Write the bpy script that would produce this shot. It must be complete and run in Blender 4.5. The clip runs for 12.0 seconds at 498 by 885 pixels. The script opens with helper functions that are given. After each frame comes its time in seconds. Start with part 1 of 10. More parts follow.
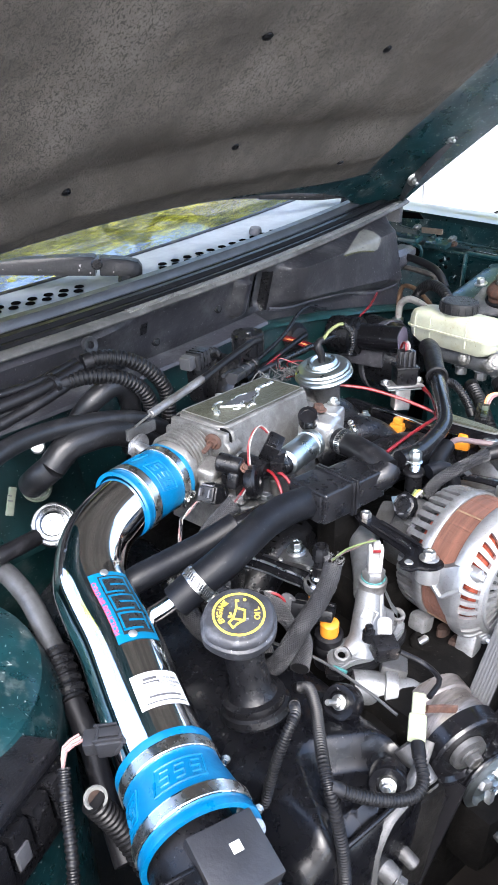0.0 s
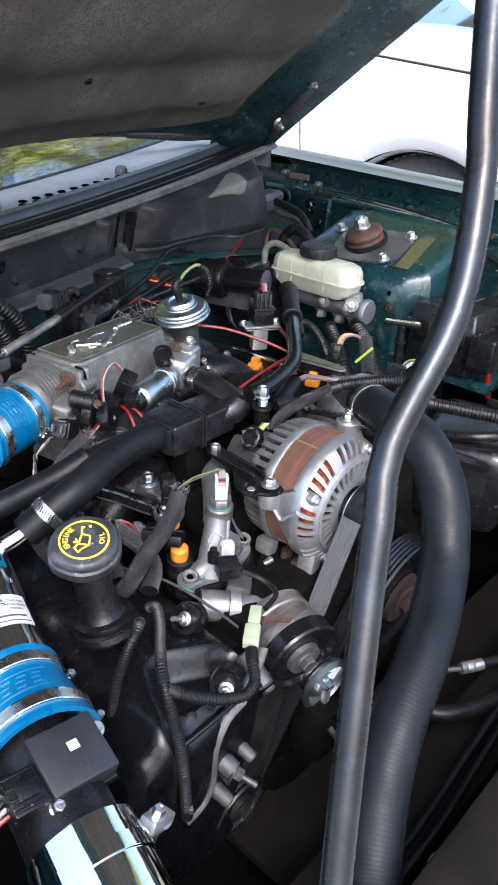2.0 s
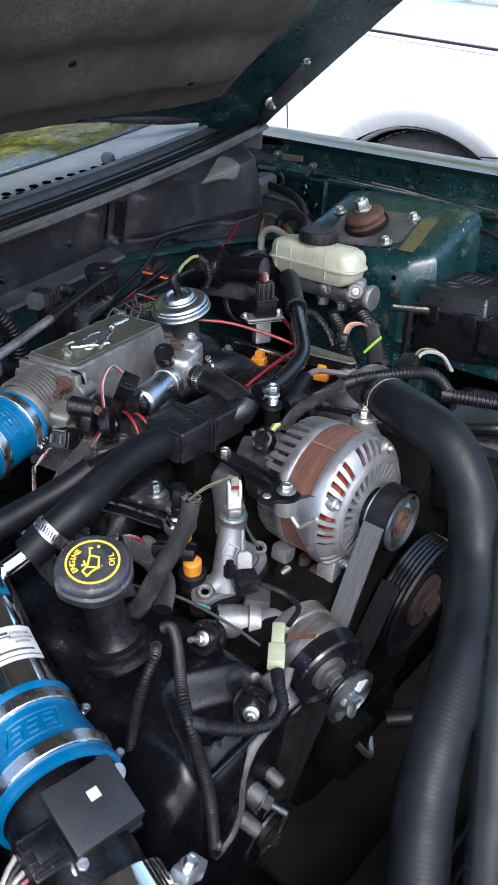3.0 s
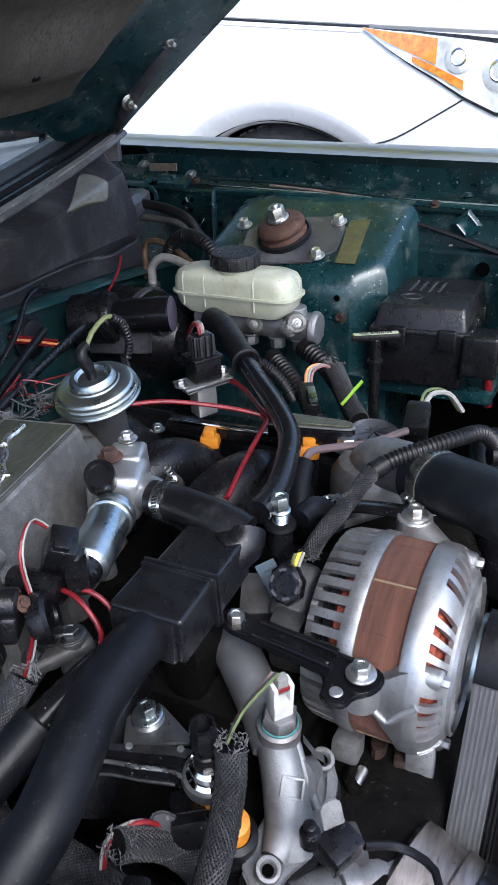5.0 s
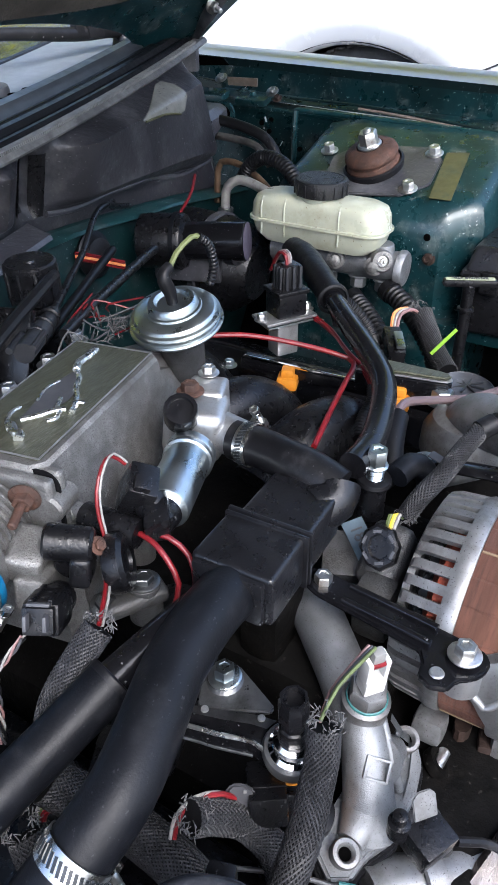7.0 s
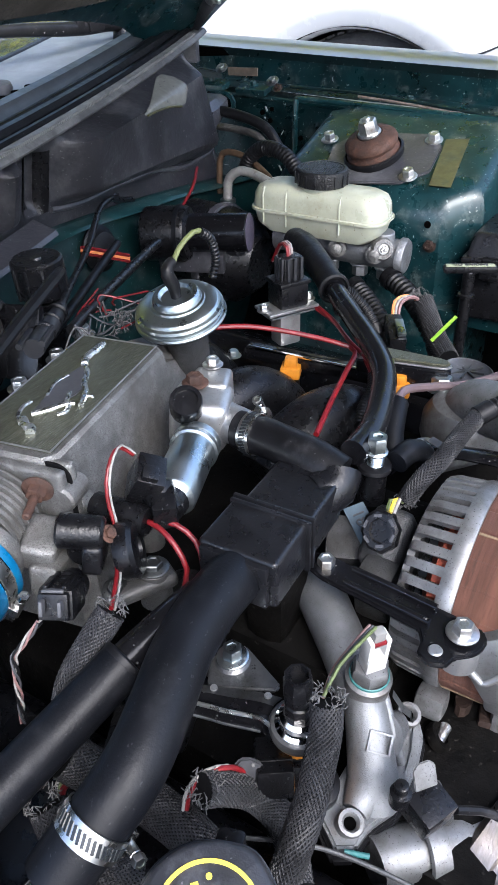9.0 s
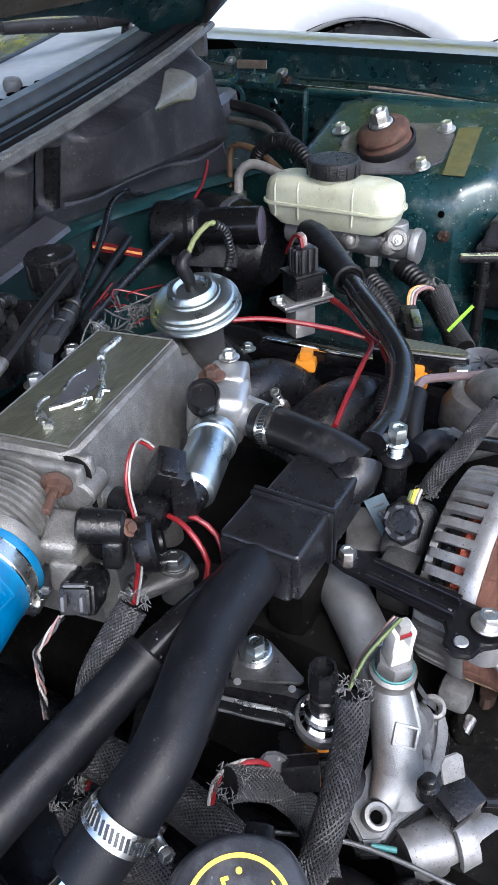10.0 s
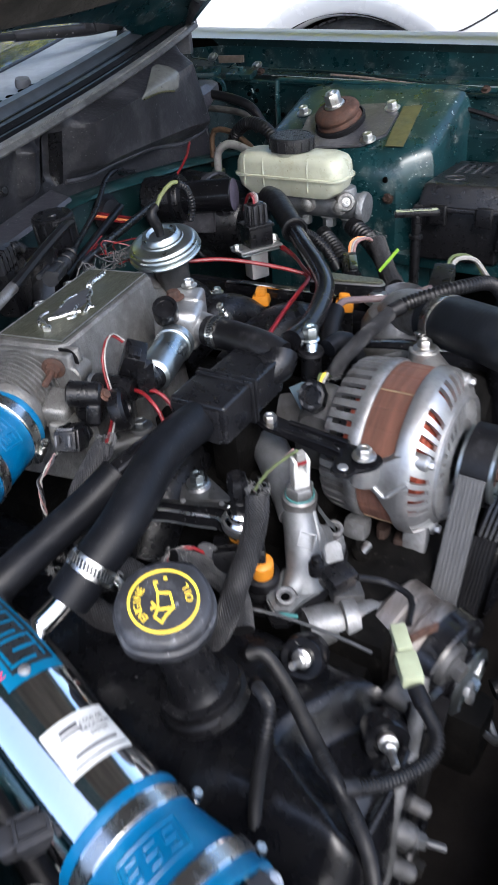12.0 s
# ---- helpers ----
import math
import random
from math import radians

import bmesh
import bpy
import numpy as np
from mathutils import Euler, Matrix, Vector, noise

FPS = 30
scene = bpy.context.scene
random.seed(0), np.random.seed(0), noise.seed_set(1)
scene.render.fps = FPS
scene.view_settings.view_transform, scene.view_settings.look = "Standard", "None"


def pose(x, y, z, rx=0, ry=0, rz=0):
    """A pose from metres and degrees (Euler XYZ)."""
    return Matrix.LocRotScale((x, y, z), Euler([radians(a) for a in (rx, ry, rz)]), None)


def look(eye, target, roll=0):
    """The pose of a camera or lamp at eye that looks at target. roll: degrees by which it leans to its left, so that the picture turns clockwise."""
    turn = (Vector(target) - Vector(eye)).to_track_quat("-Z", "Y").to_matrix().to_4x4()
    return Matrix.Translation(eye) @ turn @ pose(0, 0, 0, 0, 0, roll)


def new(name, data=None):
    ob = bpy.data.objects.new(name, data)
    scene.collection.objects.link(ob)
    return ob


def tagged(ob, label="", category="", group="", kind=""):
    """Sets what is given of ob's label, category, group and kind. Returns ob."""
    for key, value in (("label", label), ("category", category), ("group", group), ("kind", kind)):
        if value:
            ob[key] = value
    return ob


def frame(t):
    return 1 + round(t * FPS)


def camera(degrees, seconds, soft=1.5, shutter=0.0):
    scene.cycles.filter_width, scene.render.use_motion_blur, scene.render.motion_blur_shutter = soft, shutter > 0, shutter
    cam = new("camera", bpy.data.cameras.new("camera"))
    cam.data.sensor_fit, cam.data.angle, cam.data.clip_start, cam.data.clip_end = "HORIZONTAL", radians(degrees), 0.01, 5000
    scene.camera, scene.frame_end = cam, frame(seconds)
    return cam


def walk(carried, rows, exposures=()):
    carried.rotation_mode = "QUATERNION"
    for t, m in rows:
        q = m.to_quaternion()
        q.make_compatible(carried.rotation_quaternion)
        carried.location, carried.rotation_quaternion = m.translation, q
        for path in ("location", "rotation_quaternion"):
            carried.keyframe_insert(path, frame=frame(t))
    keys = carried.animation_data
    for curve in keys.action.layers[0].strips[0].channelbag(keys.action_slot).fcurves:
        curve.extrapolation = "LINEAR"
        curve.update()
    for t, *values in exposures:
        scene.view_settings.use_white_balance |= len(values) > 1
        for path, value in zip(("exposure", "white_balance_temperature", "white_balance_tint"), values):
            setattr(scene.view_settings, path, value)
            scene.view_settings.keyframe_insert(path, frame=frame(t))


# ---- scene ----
# The car stands on a slight side slope of its own suspension: CAR carries car axes (x to the driver's side,
# y to the rear, z up from the engine's own level) into the world.
CAR = pose(0, 0, -0.08, 0, 6, 0)

cam = camera(37.3, 12.0, soft=1.0, shutter=0.3)
PATH = [
    (0, (-0.722, -0.18, 1.228), (0.431, 1.23, 0.4), -0.3),
    (0.5, (-0.719, -0.178, 1.232), (0.461, 1.182, 0.362), 0.7),
    (1, (-0.718, -0.187, 1.233), (0.474, 1.148, 0.34), 1.2),
    (1.5, (-0.722, -0.216, 1.238), (0.512, 1.056, 0.311), 2.1),
    (2, (-0.71, -0.252, 1.232), (0.604, 0.922, 0.285), 2.9),
    (2.5, (-0.69, -0.24, 1.224), (0.623, 0.914, 0.251), 1.5),
    (2.7, (-0.686, -0.228, 1.224), (0.618, 0.929, 0.245), 1.3),
    (4.3, (-0.628, 0.043, 1.22), (0.88, 0.926, 0.247), -3.2),
    (4.5, (-0.58, 0.065, 1.205), (0.951, 0.916, 0.239), -4.0),
    (5, (-0.493, 0.113, 1.169), (1.05, 0.943, 0.205), -3.4),
    (5.5, (-0.482, 0.156, 1.164), (1.051, 0.991, 0.187), -1.5),
    (6, (-0.481, 0.178, 1.156), (1.009, 1.027, 0.126), -0.2),
    (6.5, (-0.479, 0.183, 1.147), (0.979, 1.036, 0.075), -0.3),
    (7, (-0.472, 0.183, 1.142), (0.959, 1.046, 0.044), -0.2),
    (9, (-0.482, 0.172, 1.154), (0.919, 1.046, 0.026), -1.7),
    (9.5, (-0.484, 0.177, 1.151), (0.909, 1.061, 0.02), -2.3),
    (10, (-0.484, 0.179, 1.149), (0.899, 1.074, 0.014), -3.0),
    (10.5, (-0.485, 0.178, 1.149), (0.892, 1.079, 0.013), -3.4),
    (11, (-0.494, 0.17, 1.148), (0.872, 1.085, 0.008), -3.8),
    (11.5, (-0.518, 0.139, 1.149), (0.848, 1.06, 0.016), -4.3),
    (12, (-0.624, 0.004, 1.165), (0.72, 0.957, 0.032), -5.5),
]
walk(cam, [(t, CAR @ look(eye, target, roll)) for t, eye, target, roll in PATH], exposures=((0.0, 2.80, 5930.0, 10.0), (1.5, 2.39, 5880.0, 10.0), (2.5, 1.76, 5830.0, 10.0), (4.5, 1.58, 5630.0, 10.0), (6.5, 1.95, 5780.0, 10.0), (9.0, 2.00, 5780.0, 10.0), (10.5, 2.20, 5780.0, 10.0), (11.0, 2.25, 5780.0, 10.0), (11.5, 2.16, 5810.0, 10.0), (12.0, 1.74, 5880.0, 10.0)))

# ---- light: bright hazy sky with a soft high sun ----
SUN_EL, SUN_AZ = 48.0, 215.0
world = bpy.data.worlds.new("sky")
scene.world = world
world.use_nodes = True
wn = world.node_tree
wn.nodes.clear()
sky = wn.nodes.new("ShaderNodeTexSky")
sky.sky_type = "NISHITA"
sky.sun_disc = False
sky.sun_elevation, sky.sun_rotation = radians(SUN_EL), radians(SUN_AZ)
sky.air_density, sky.dust_density, sky.ozone_density = 1.0, 5.0, 2.0
wb = wn.nodes.new("ShaderNodeBackground")
wb.inputs["Strength"].default_value = 0.15
wo = wn.nodes.new("ShaderNodeOutputWorld")
wn.links.new(sky.outputs[0], wb.inputs["Color"])
wn.links.new(wb.outputs[0], wo.inputs["Surface"])
sun_data = bpy.data.lights.new("sun", "SUN")
sun_data.energy, sun_data.angle, sun_data.color = 0.5, radians(20), (1.0, 0.98, 0.95)
sun = new("sun", sun_data)
_az, _el = radians(SUN_AZ), radians(SUN_EL)
sun_dir = Vector((math.sin(_az) * math.cos(_el), math.cos(_az) * math.cos(_el), math.sin(_el)))
sun.matrix_world = look(sun_dir * 20, (0, 0, 0))

# ---- materials ----
def M(name, col, rough=0.5, metal=0.0, var=0.25, scale=30.0, bump=0.1, bscale=250.0, stain=None, sscale=9.0,
      samt=0.35, coat=0.0, rvar=0.15, ior=1.5, stretch=None, sub=0.0, trans=0.0, spec=0.5, fleck=None, warp=0.0):
    m = bpy.data.materials.new(name)
    m.use_nodes = True
    t = m.node_tree
    b = t.nodes["Principled BSDF"]
    L, N = t.links.new, t.nodes.new
    tc = N("ShaderNodeTexCoord")
    vec = tc.outputs["Object"]
    if stretch:
        mp = N("ShaderNodeMapping")
        mp.inputs["Scale"].default_value = stretch
        L(vec, mp.inputs["Vector"])
        vec = mp.outputs[0]

    def noi(s, d=5.0, r=0.6, w=0.0):
        n = N("ShaderNodeTexNoise")
        n.inputs["Scale"].default_value, n.inputs["Detail"].default_value, n.inputs["Roughness"].default_value = s, d, r
        n.inputs["Distortion"].default_value = w
        L(vec, n.inputs["Vector"])
        return n.outputs["Fac"]

    def ramp(fac, p0, p1, c0=(0, 0, 0, 1), c1=(1, 1, 1, 1)):
        r = N("ShaderNodeValToRGB")
        r.color_ramp.elements[0].position, r.color_ramp.elements[1].position = p0, p1
        r.color_ramp.elements[0].color, r.color_ramp.elements[1].color = c0, c1
        L(fac, r.inputs[0])
        return r.outputs[0]

    def mix(fac, a, c):
        x = N("ShaderNodeMix")
        x.data_type = "RGBA"
        for k, v in ((0, fac), (6, a), (7, c)):
            if hasattr(v, "is_output"):
                L(v, x.inputs[k])
            else:
                x.inputs[k].default_value = v
        return x.outputs[2]

    lo = (*[c * (1 - var) for c in col], 1)
    hi = (*[min(1, c * (1 + var)) for c in col], 1)
    c = ramp(noi(scale), 0.3, 0.7, lo, hi)
    if stain:
        c = mix(ramp(noi(sscale, 8.0, 0.7), 0.62 - 0.3 * samt, 0.78 - 0.2 * samt), c, (*stain, 1))
    if fleck:
        # small specks: dust, pits or chips of the given colour
        fc, fs, fa = fleck
        c = mix(ramp(noi(fs, 2.0, 0.55, warp), 0.72 - 0.2 * fa, 0.77 - 0.2 * fa), c, (*fc, 1))
    L(c, b.inputs["Base Color"])
    rr = N("ShaderNodeMapRange")
    rr.inputs[1].default_value, rr.inputs[2].default_value = 0.3, 0.7
    rr.inputs[3].default_value, rr.inputs[4].default_value = max(0.02, rough - rvar * rough), min(1, rough + rvar)
    L(noi(scale * 2.3), rr.inputs[0])
    L(rr.outputs[0], b.inputs["Roughness"])
    b.inputs["Metallic"].default_value = metal
    b.inputs["IOR"].default_value = ior
    b.inputs["Specular IOR Level"].default_value = spec
    b.inputs["Coat Weight"].default_value = coat
    b.inputs["Coat Roughness"].default_value = 0.08
    if sub:
        b.inputs["Subsurface Weight"].default_value = sub
        b.inputs["Subsurface Radius"].default_value = (0.02, 0.018, 0.012)
        b.inputs["Subsurface Scale"].default_value = 0.5
    if trans:
        b.inputs["Transmission Weight"].default_value = trans
    if bump:
        bp = N("ShaderNodeBump")
        bp.inputs["Strength"].default_value = bump
        bp.inputs["Distance"].default_value = 0.002
        L(noi(bscale, 3.0, 0.6, warp), bp.inputs["Height"])
        L(bp.outputs[0], b.inputs["Normal"])
    return m


DUST = (0.20, 0.19, 0.17)
green_paint = M("dark_green_paint", (0.0046, 0.024, 0.028), 0.26, 0.1, 0.5, 16, 0.10, 70, stain=(0.085, 0.105, 0.103), sscale=24, samt=0.22, coat=0.18, spec=0.36, fleck=((0.26, 0.29, 0.28), 210, 0.24), warp=0.6)
green_clean = M("dark_green_paint_outside", (0.010, 0.036, 0.036), 0.10, 0.0, 0.05, 20, 0.0, coat=1.0, rvar=0.03)
black_plastic = M("black_plastic", (0.0042, 0.0042, 0.0050), 0.25, 0, 0.3, 60, 0.25, 400, stain=(0.013, 0.013, 0.015), sscale=22, samt=0.2, spec=0.34, fleck=((0.08, 0.08, 0.082), 300, 0.14))
black_panel = M("dusty_black_panel", (0.038, 0.038, 0.044), 0.33, 0, 0.4, 12, 0.4, 120, stain=(0.11, 0.11, 0.115), sscale=14, samt=0.38, spec=0.6, fleck=((0.18, 0.18, 0.18), 240, 0.18))
black_gloss = M("gloss_black_plastic", (0.0045, 0.0045, 0.0055), 0.15, 0, 0.3, 40, 0.10, 120, stain=(0.016, 0.016, 0.018), sscale=30, samt=0.2, spec=0.42, fleck=((0.10, 0.10, 0.10), 280, 0.10))
rubber = M("black_rubber", (0.005, 0.005, 0.006), 0.38, 0, 0.3, 50, 0.08, 900, stain=(0.024, 0.024, 0.026), sscale=38, samt=0.2, spec=0.24, fleck=((0.06, 0.06, 0.06), 340, 0.10))
rubber_soft = M("rubber_hose", (0.0034, 0.0039, 0.0054), 0.42, 0, 0.3, 26, 0.12, 500, stain=(0.014, 0.0147, 0.017), sscale=40, samt=0.22, spec=0.20, rvar=0.10, fleck=((0.030, 0.031, 0.034), 420, 0.22))
dirty_metal = M("dark_dirty_metal", (0.012, 0.0115, 0.011), 0.5, 0.3, 0.6, 40, 0.6, 140, stain=(0.03, 0.027, 0.025), sscale=30, samt=0.3, spec=0.15, fleck=((0.05, 0.045, 0.04), 200, 0.2))
# greasy iron, base colour pushed near black to hold the bay's deep shade
grease = M("greasy_iron_shaded_black", (0.0028, 0.0026, 0.0024), 0.6, 0.0, 0.6, 40, 0.6, 140, stain=(0.008, 0.007, 0.006), sscale=30, samt=0.25, spec=0.06, fleck=((0.022, 0.020, 0.018), 220, 0.15))
fray_grey = M("frayed_grey_yarn", (0.075, 0.075, 0.075), 0.8, 0, 0.3, 90)
cast_alu = M("cast_aluminium", (0.205, 0.204, 0.198), 0.47, 0.70, 0.35, 60, 0.5, 700, stain=(0.115, 0.108, 0.096), sscale=18, samt=0.48, fleck=((0.135, 0.131, 0.124), 900, 0.8))
bright_alu = M("bright_cast_aluminium", (0.42, 0.425, 0.43), 0.36, 0.85, 0.25, 60, 0.15, 1500, stain=(0.24, 0.235, 0.225), sscale=30, samt=0.45, fleck=((0.20, 0.198, 0.19), 900, 0.35))
grey_alu = M("oxidised_grey_aluminium", (0.22, 0.223, 0.227), 0.42, 0.7, 0.3, 40, 0.15, 1500, stain=(0.10, 0.092, 0.085), sscale=22, samt=0.5, fleck=((0.08, 0.077, 0.073), 700, 0.4))
zinc = M("zinc_plate", (0.47, 0.52, 0.54), 0.27, 1.0, 0.2, 16, 0.15, 300, stain=(0.40, 0.44, 0.43), sscale=14, samt=0.4, fleck=((0.22, 0.22, 0.20), 420, 0.18))
steel = M("steel_bolt", (0.56, 0.56, 0.55), 0.32, 1.0, 0.25, 90, 0.25, 500, stain=(0.28, 0.24, 0.19), sscale=60, samt=0.35)
chrome = M("chrome", (0.90, 0.90, 0.90), 0.045, 1.0, 0.02, 20, 0.02, 160, stain=(0.72, 0.70, 0.66), sscale=150, samt=0.05, rvar=0.03)
band_steel = M("clamp_band", (0.55, 0.55, 0.53), 0.22, 1.0, 0.08, 40, 0.05, 300)
blue_rubber = M("blue_silicone", (0.002, 0.088, 0.205), 0.30, 0, 0.2, 30, 0.25, 160, stain=(0.010, 0.13, 0.25), sscale=26, samt=0.3, spec=0.5, fleck=((0.10, 0.20, 0.26), 360, 0.12))
blue_badge = M("blue_enamel", (0.006, 0.15, 0.29), 0.3, 0.4, 0.12, 40, 0.05, 200)
hole_black = M("deep_black_opening", (0.0015, 0.0015, 0.0015), 1.0, 0, 0.1, 60, 0.0, spec=0.0)
badge_black = M("black_enamel", (0.012, 0.014, 0.016), 0.25, 0, 0.2, 60, 0.02, 200)
red_print = M("red_print", (0.62, 0.03, 0.09), 0.4, 0, 0.1)
paper = M("sticker_paper", (0.50, 0.51, 0.50), 0.5, 0, 0.06, 60, 0.0, 300)
ink = M("printing_ink", (0.05, 0.05, 0.055), 0.5, 0, 0.2)
rust = M("rusty_steel", (0.070, 0.032, 0.020), 0.75, 0.2, 0.5, 60, 0.7, 260, stain=(0.035, 0.022, 0.018), sscale=40, samt=0.6)
rust_dark = M("brown_rusty_iron", (0.034, 0.021, 0.016), 0.7, 0.2, 0.5, 40, 0.6, 200, stain=(0.015, 0.011, 0.010), sscale=40, samt=0.5, spec=0.2)
stator = M("copper_brown_stator_steel", (0.205, 0.092, 0.062), 0.5, 0.35, 0.35, 10, 0.9, 900, stain=(0.11, 0.055, 0.04), sscale=24, samt=0.35, stretch=(1, 9, 1))
copper_wire = M("copper_winding", (0.26, 0.055, 0.030), 0.4, 0.6, 0.4, 200, 0.5, 400)
slate = M("slate_grey_plastic", (0.016, 0.0165, 0.019), 0.40, 0, 0.25, 50, 0.15, 300, stain=(0.03, 0.031, 0.034), samt=0.3, spec=0.4)
olive_plate = M("olive_anodised_plate", (0.105, 0.108, 0.074), 0.38, 0.7, 0.3, 140, 0.9, 420, stain=(0.16, 0.16, 0.12), sscale=60, samt=0.3, fleck=((0.30, 0.30, 0.255), 620, 0.36), stretch=(0.35, 1.6, 1.0))
emblem = M("polished_emblem", (0.86, 0.86, 0.86), 0.22, 1.0, 0.1, 60, 0.5, 260, stain=(0.4, 0.4, 0.4), sscale=60, samt=0.25)
reservoir_mat = M("yellowed_reservoir_plastic", (0.40, 0.415, 0.325), 0.28, 0, 0.18, 14, 0.08, 160, stain=(0.29, 0.285, 0.20), sscale=16, samt=0.4, sub=0.3, fleck=((0.22, 0.20, 0.14), 260, 0.15))
yellow = M("yellow_print", (0.80, 0.58, 0.05), 0.5, 0, 0.12, 80, 0.05, 200)
orange = M("orange_plastic", (0.50, 0.19, 0.012), 0.42, 0, 0.2, 60, 0.1, 300, stain=(0.28, 0.11, 0.02), sscale=60, samt=0.3)
red_wire = M("red_wire", (0.145, 0.006, 0.009), 0.34, 0, 0.3, 80, 0.1, 200, stain=(0.04, 0.004, 0.005), sscale=50, samt=0.2)
white_wire = M("white_wire", (0.25, 0.24, 0.225), 0.42, 0, 0.2, 80)
pink_wire = M("pink_wire", (0.20, 0.115, 0.11), 0.42, 0, 0.2, 80)
orange_wire = M("orange_wire", (0.75, 0.28, 0.10), 0.42, 0, 0.12, 80)
green_wire = M("yellow_green_wire", (0.085, 0.11, 0.038), 0.42, 0, 0.25, 80)
lime = M("lime_plastic", (0.20, 0.38, 0.03), 0.4, 0, 0.1, 80)
olive_hose = M("olive_vacuum_line", (0.14, 0.16, 0.06), 0.4, 0, 0.25, 60)
white_plastic = M("white_plastic", (0.24, 0.24, 0.225), 0.4, 0, 0.2, 60, 0.1, 300, stain=(0.15, 0.145, 0.125), samt=0.35)
sage_plastic = M("pale_green_plastic", (0.30, 0.33, 0.22), 0.4, 0, 0.12, 60, 0.1, 300)
grey_plastic = M("grey_plastic", (0.050, 0.051, 0.056), 0.40, 0, 0.2, 50, 0.1, 300)
label_blue = M("blue_label", (0.055, 0.085, 0.11), 0.45, 0, 0.3, 50)
teal = M("teal_sealant", (0.03, 0.13, 0.13), 0.55, 0, 0.4, 90)
felt = M("grey_brown_felt_pad", (0.098, 0.088, 0.076), 0.95, 0, 0.5, 7, 1.0, 120, stain=(0.062, 0.055, 0.046), sscale=5, samt=0.45, spec=0.12, fleck=((0.060, 0.054, 0.047), 190, 0.95), warp=2.4, stretch=(1.0, 0.42, 1.0))
cowl_grey = M("grey_cowl_plastic", (0.25, 0.28, 0.305), 0.36, 0, 0.14, 10, 0.1, 300, stain=(0.19, 0.21, 0.225), sscale=12, samt=0.35, fleck=((0.20, 0.21, 0.21), 260, 0.15))
trim_grey = M("weathered_grey_trim", (0.15, 0.15, 0.145), 0.5, 0, 0.25, 30, 0.3, 300, stain=(0.20, 0.197, 0.185), sscale=12, samt=0.35)
# pale tone for glare on the cowl panel, a highlight put into colour
glare_mat = M("pale_painted_glare", (0.125, 0.125, 0.11), 0.4, 0, 0.25, 40, 0.1, 200, fleck=((0.05, 0.05, 0.05), 160, 0.3))
white_paint = M("white_car_paint", (0.60, 0.605, 0.61), 0.2, 0, 0.02, 6, 0.0, coat=1.0)
silver_paint = M("silver_grey_paint", (0.55, 0.55, 0.55), 0.25, 0.2, 0.04, 6, 0.0, coat=1.0)
tyre_rubber = M("tyre_rubber", (0.036, 0.034, 0.033), 0.75, 0, 0.3, 30, 0.5, 160, stain=(0.07, 0.066, 0.062), samt=0.4)
lamp_amber = M("amber_lens", (0.62, 0.20, 0.025), 0.12, 0, 0.45, 60, 0.6, 60, coat=1.0)
lamp_clear = M("clear_lens", (0.72, 0.73, 0.72), 0.10, 0.35, 0.35, 14, 1.0, 22, coat=1.0)
weathered_hose = M("weathered_hose_rubber", (0.0075, 0.0078, 0.009), 0.33, 0, 0.3, 30, 0.2, 200, stain=(0.026, 0.026, 0.028), sscale=34, samt=0.25, spec=0.36, fleck=((0.05, 0.05, 0.052), 300, 0.14))
sage_dark = M("dull_olive_ring", (0.10, 0.115, 0.09), 0.5, 0, 0.3, 60)
olive_paint = M("olive_primer", (0.060, 0.058, 0.022), 0.45, 0, 0.35, 40, stain=(0.02, 0.04, 0.035), sscale=26, samt=0.3)
rim_white = M("white_rubber_ring", (0.17, 0.175, 0.17), 0.5, 0, 0.2, 60)
asphalt = M("concrete", (0.36, 0.355, 0.34), 0.85, 0, 0.25, 30, 0.8, 120, stain=(0.27, 0.266, 0.255), sscale=1.2, samt=0.5)
# dusty brown plastic, darkened further in colour for shade low in the bay
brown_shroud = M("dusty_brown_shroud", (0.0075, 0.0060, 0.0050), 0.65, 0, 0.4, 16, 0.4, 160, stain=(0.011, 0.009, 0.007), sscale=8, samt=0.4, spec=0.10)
bark = M("bark", (0.11, 0.085, 0.06), 0.9, 0, 0.4, 20, 0.9, 40)
leaf = M("yellow_green_leaves", (0.50, 0.50, 0.035), 0.6, 0, 0.7, 1.2, 0.0, spec=0.2, stain=(0.12, 0.17, 0.02), sscale=2.5, samt=0.45)
cast_matte = M("sand_cast_aluminium", (0.225, 0.233, 0.242), 0.48, 0.8, 0.2, 50, 0.3, 1300, stain=(0.17, 0.172, 0.175), sscale=30, samt=0.42, fleck=((0.12, 0.12, 0.12), 1000, 0.45))
lid_black = M("textured_black_lid", (0.0075, 0.0075, 0.009), 0.26, 0, 0.35, 30, 0.4, 360, stain=(0.020, 0.020, 0.023), sscale=20, samt=0.25, spec=0.50, fleck=((0.07, 0.07, 0.072), 320, 0.16))
glass = M("tinted_glass", (0.008, 0.011, 0.012), 0.02, 0, 0.1, 10, 0.0, coat=1.0, ior=5.5, rvar=0.02)

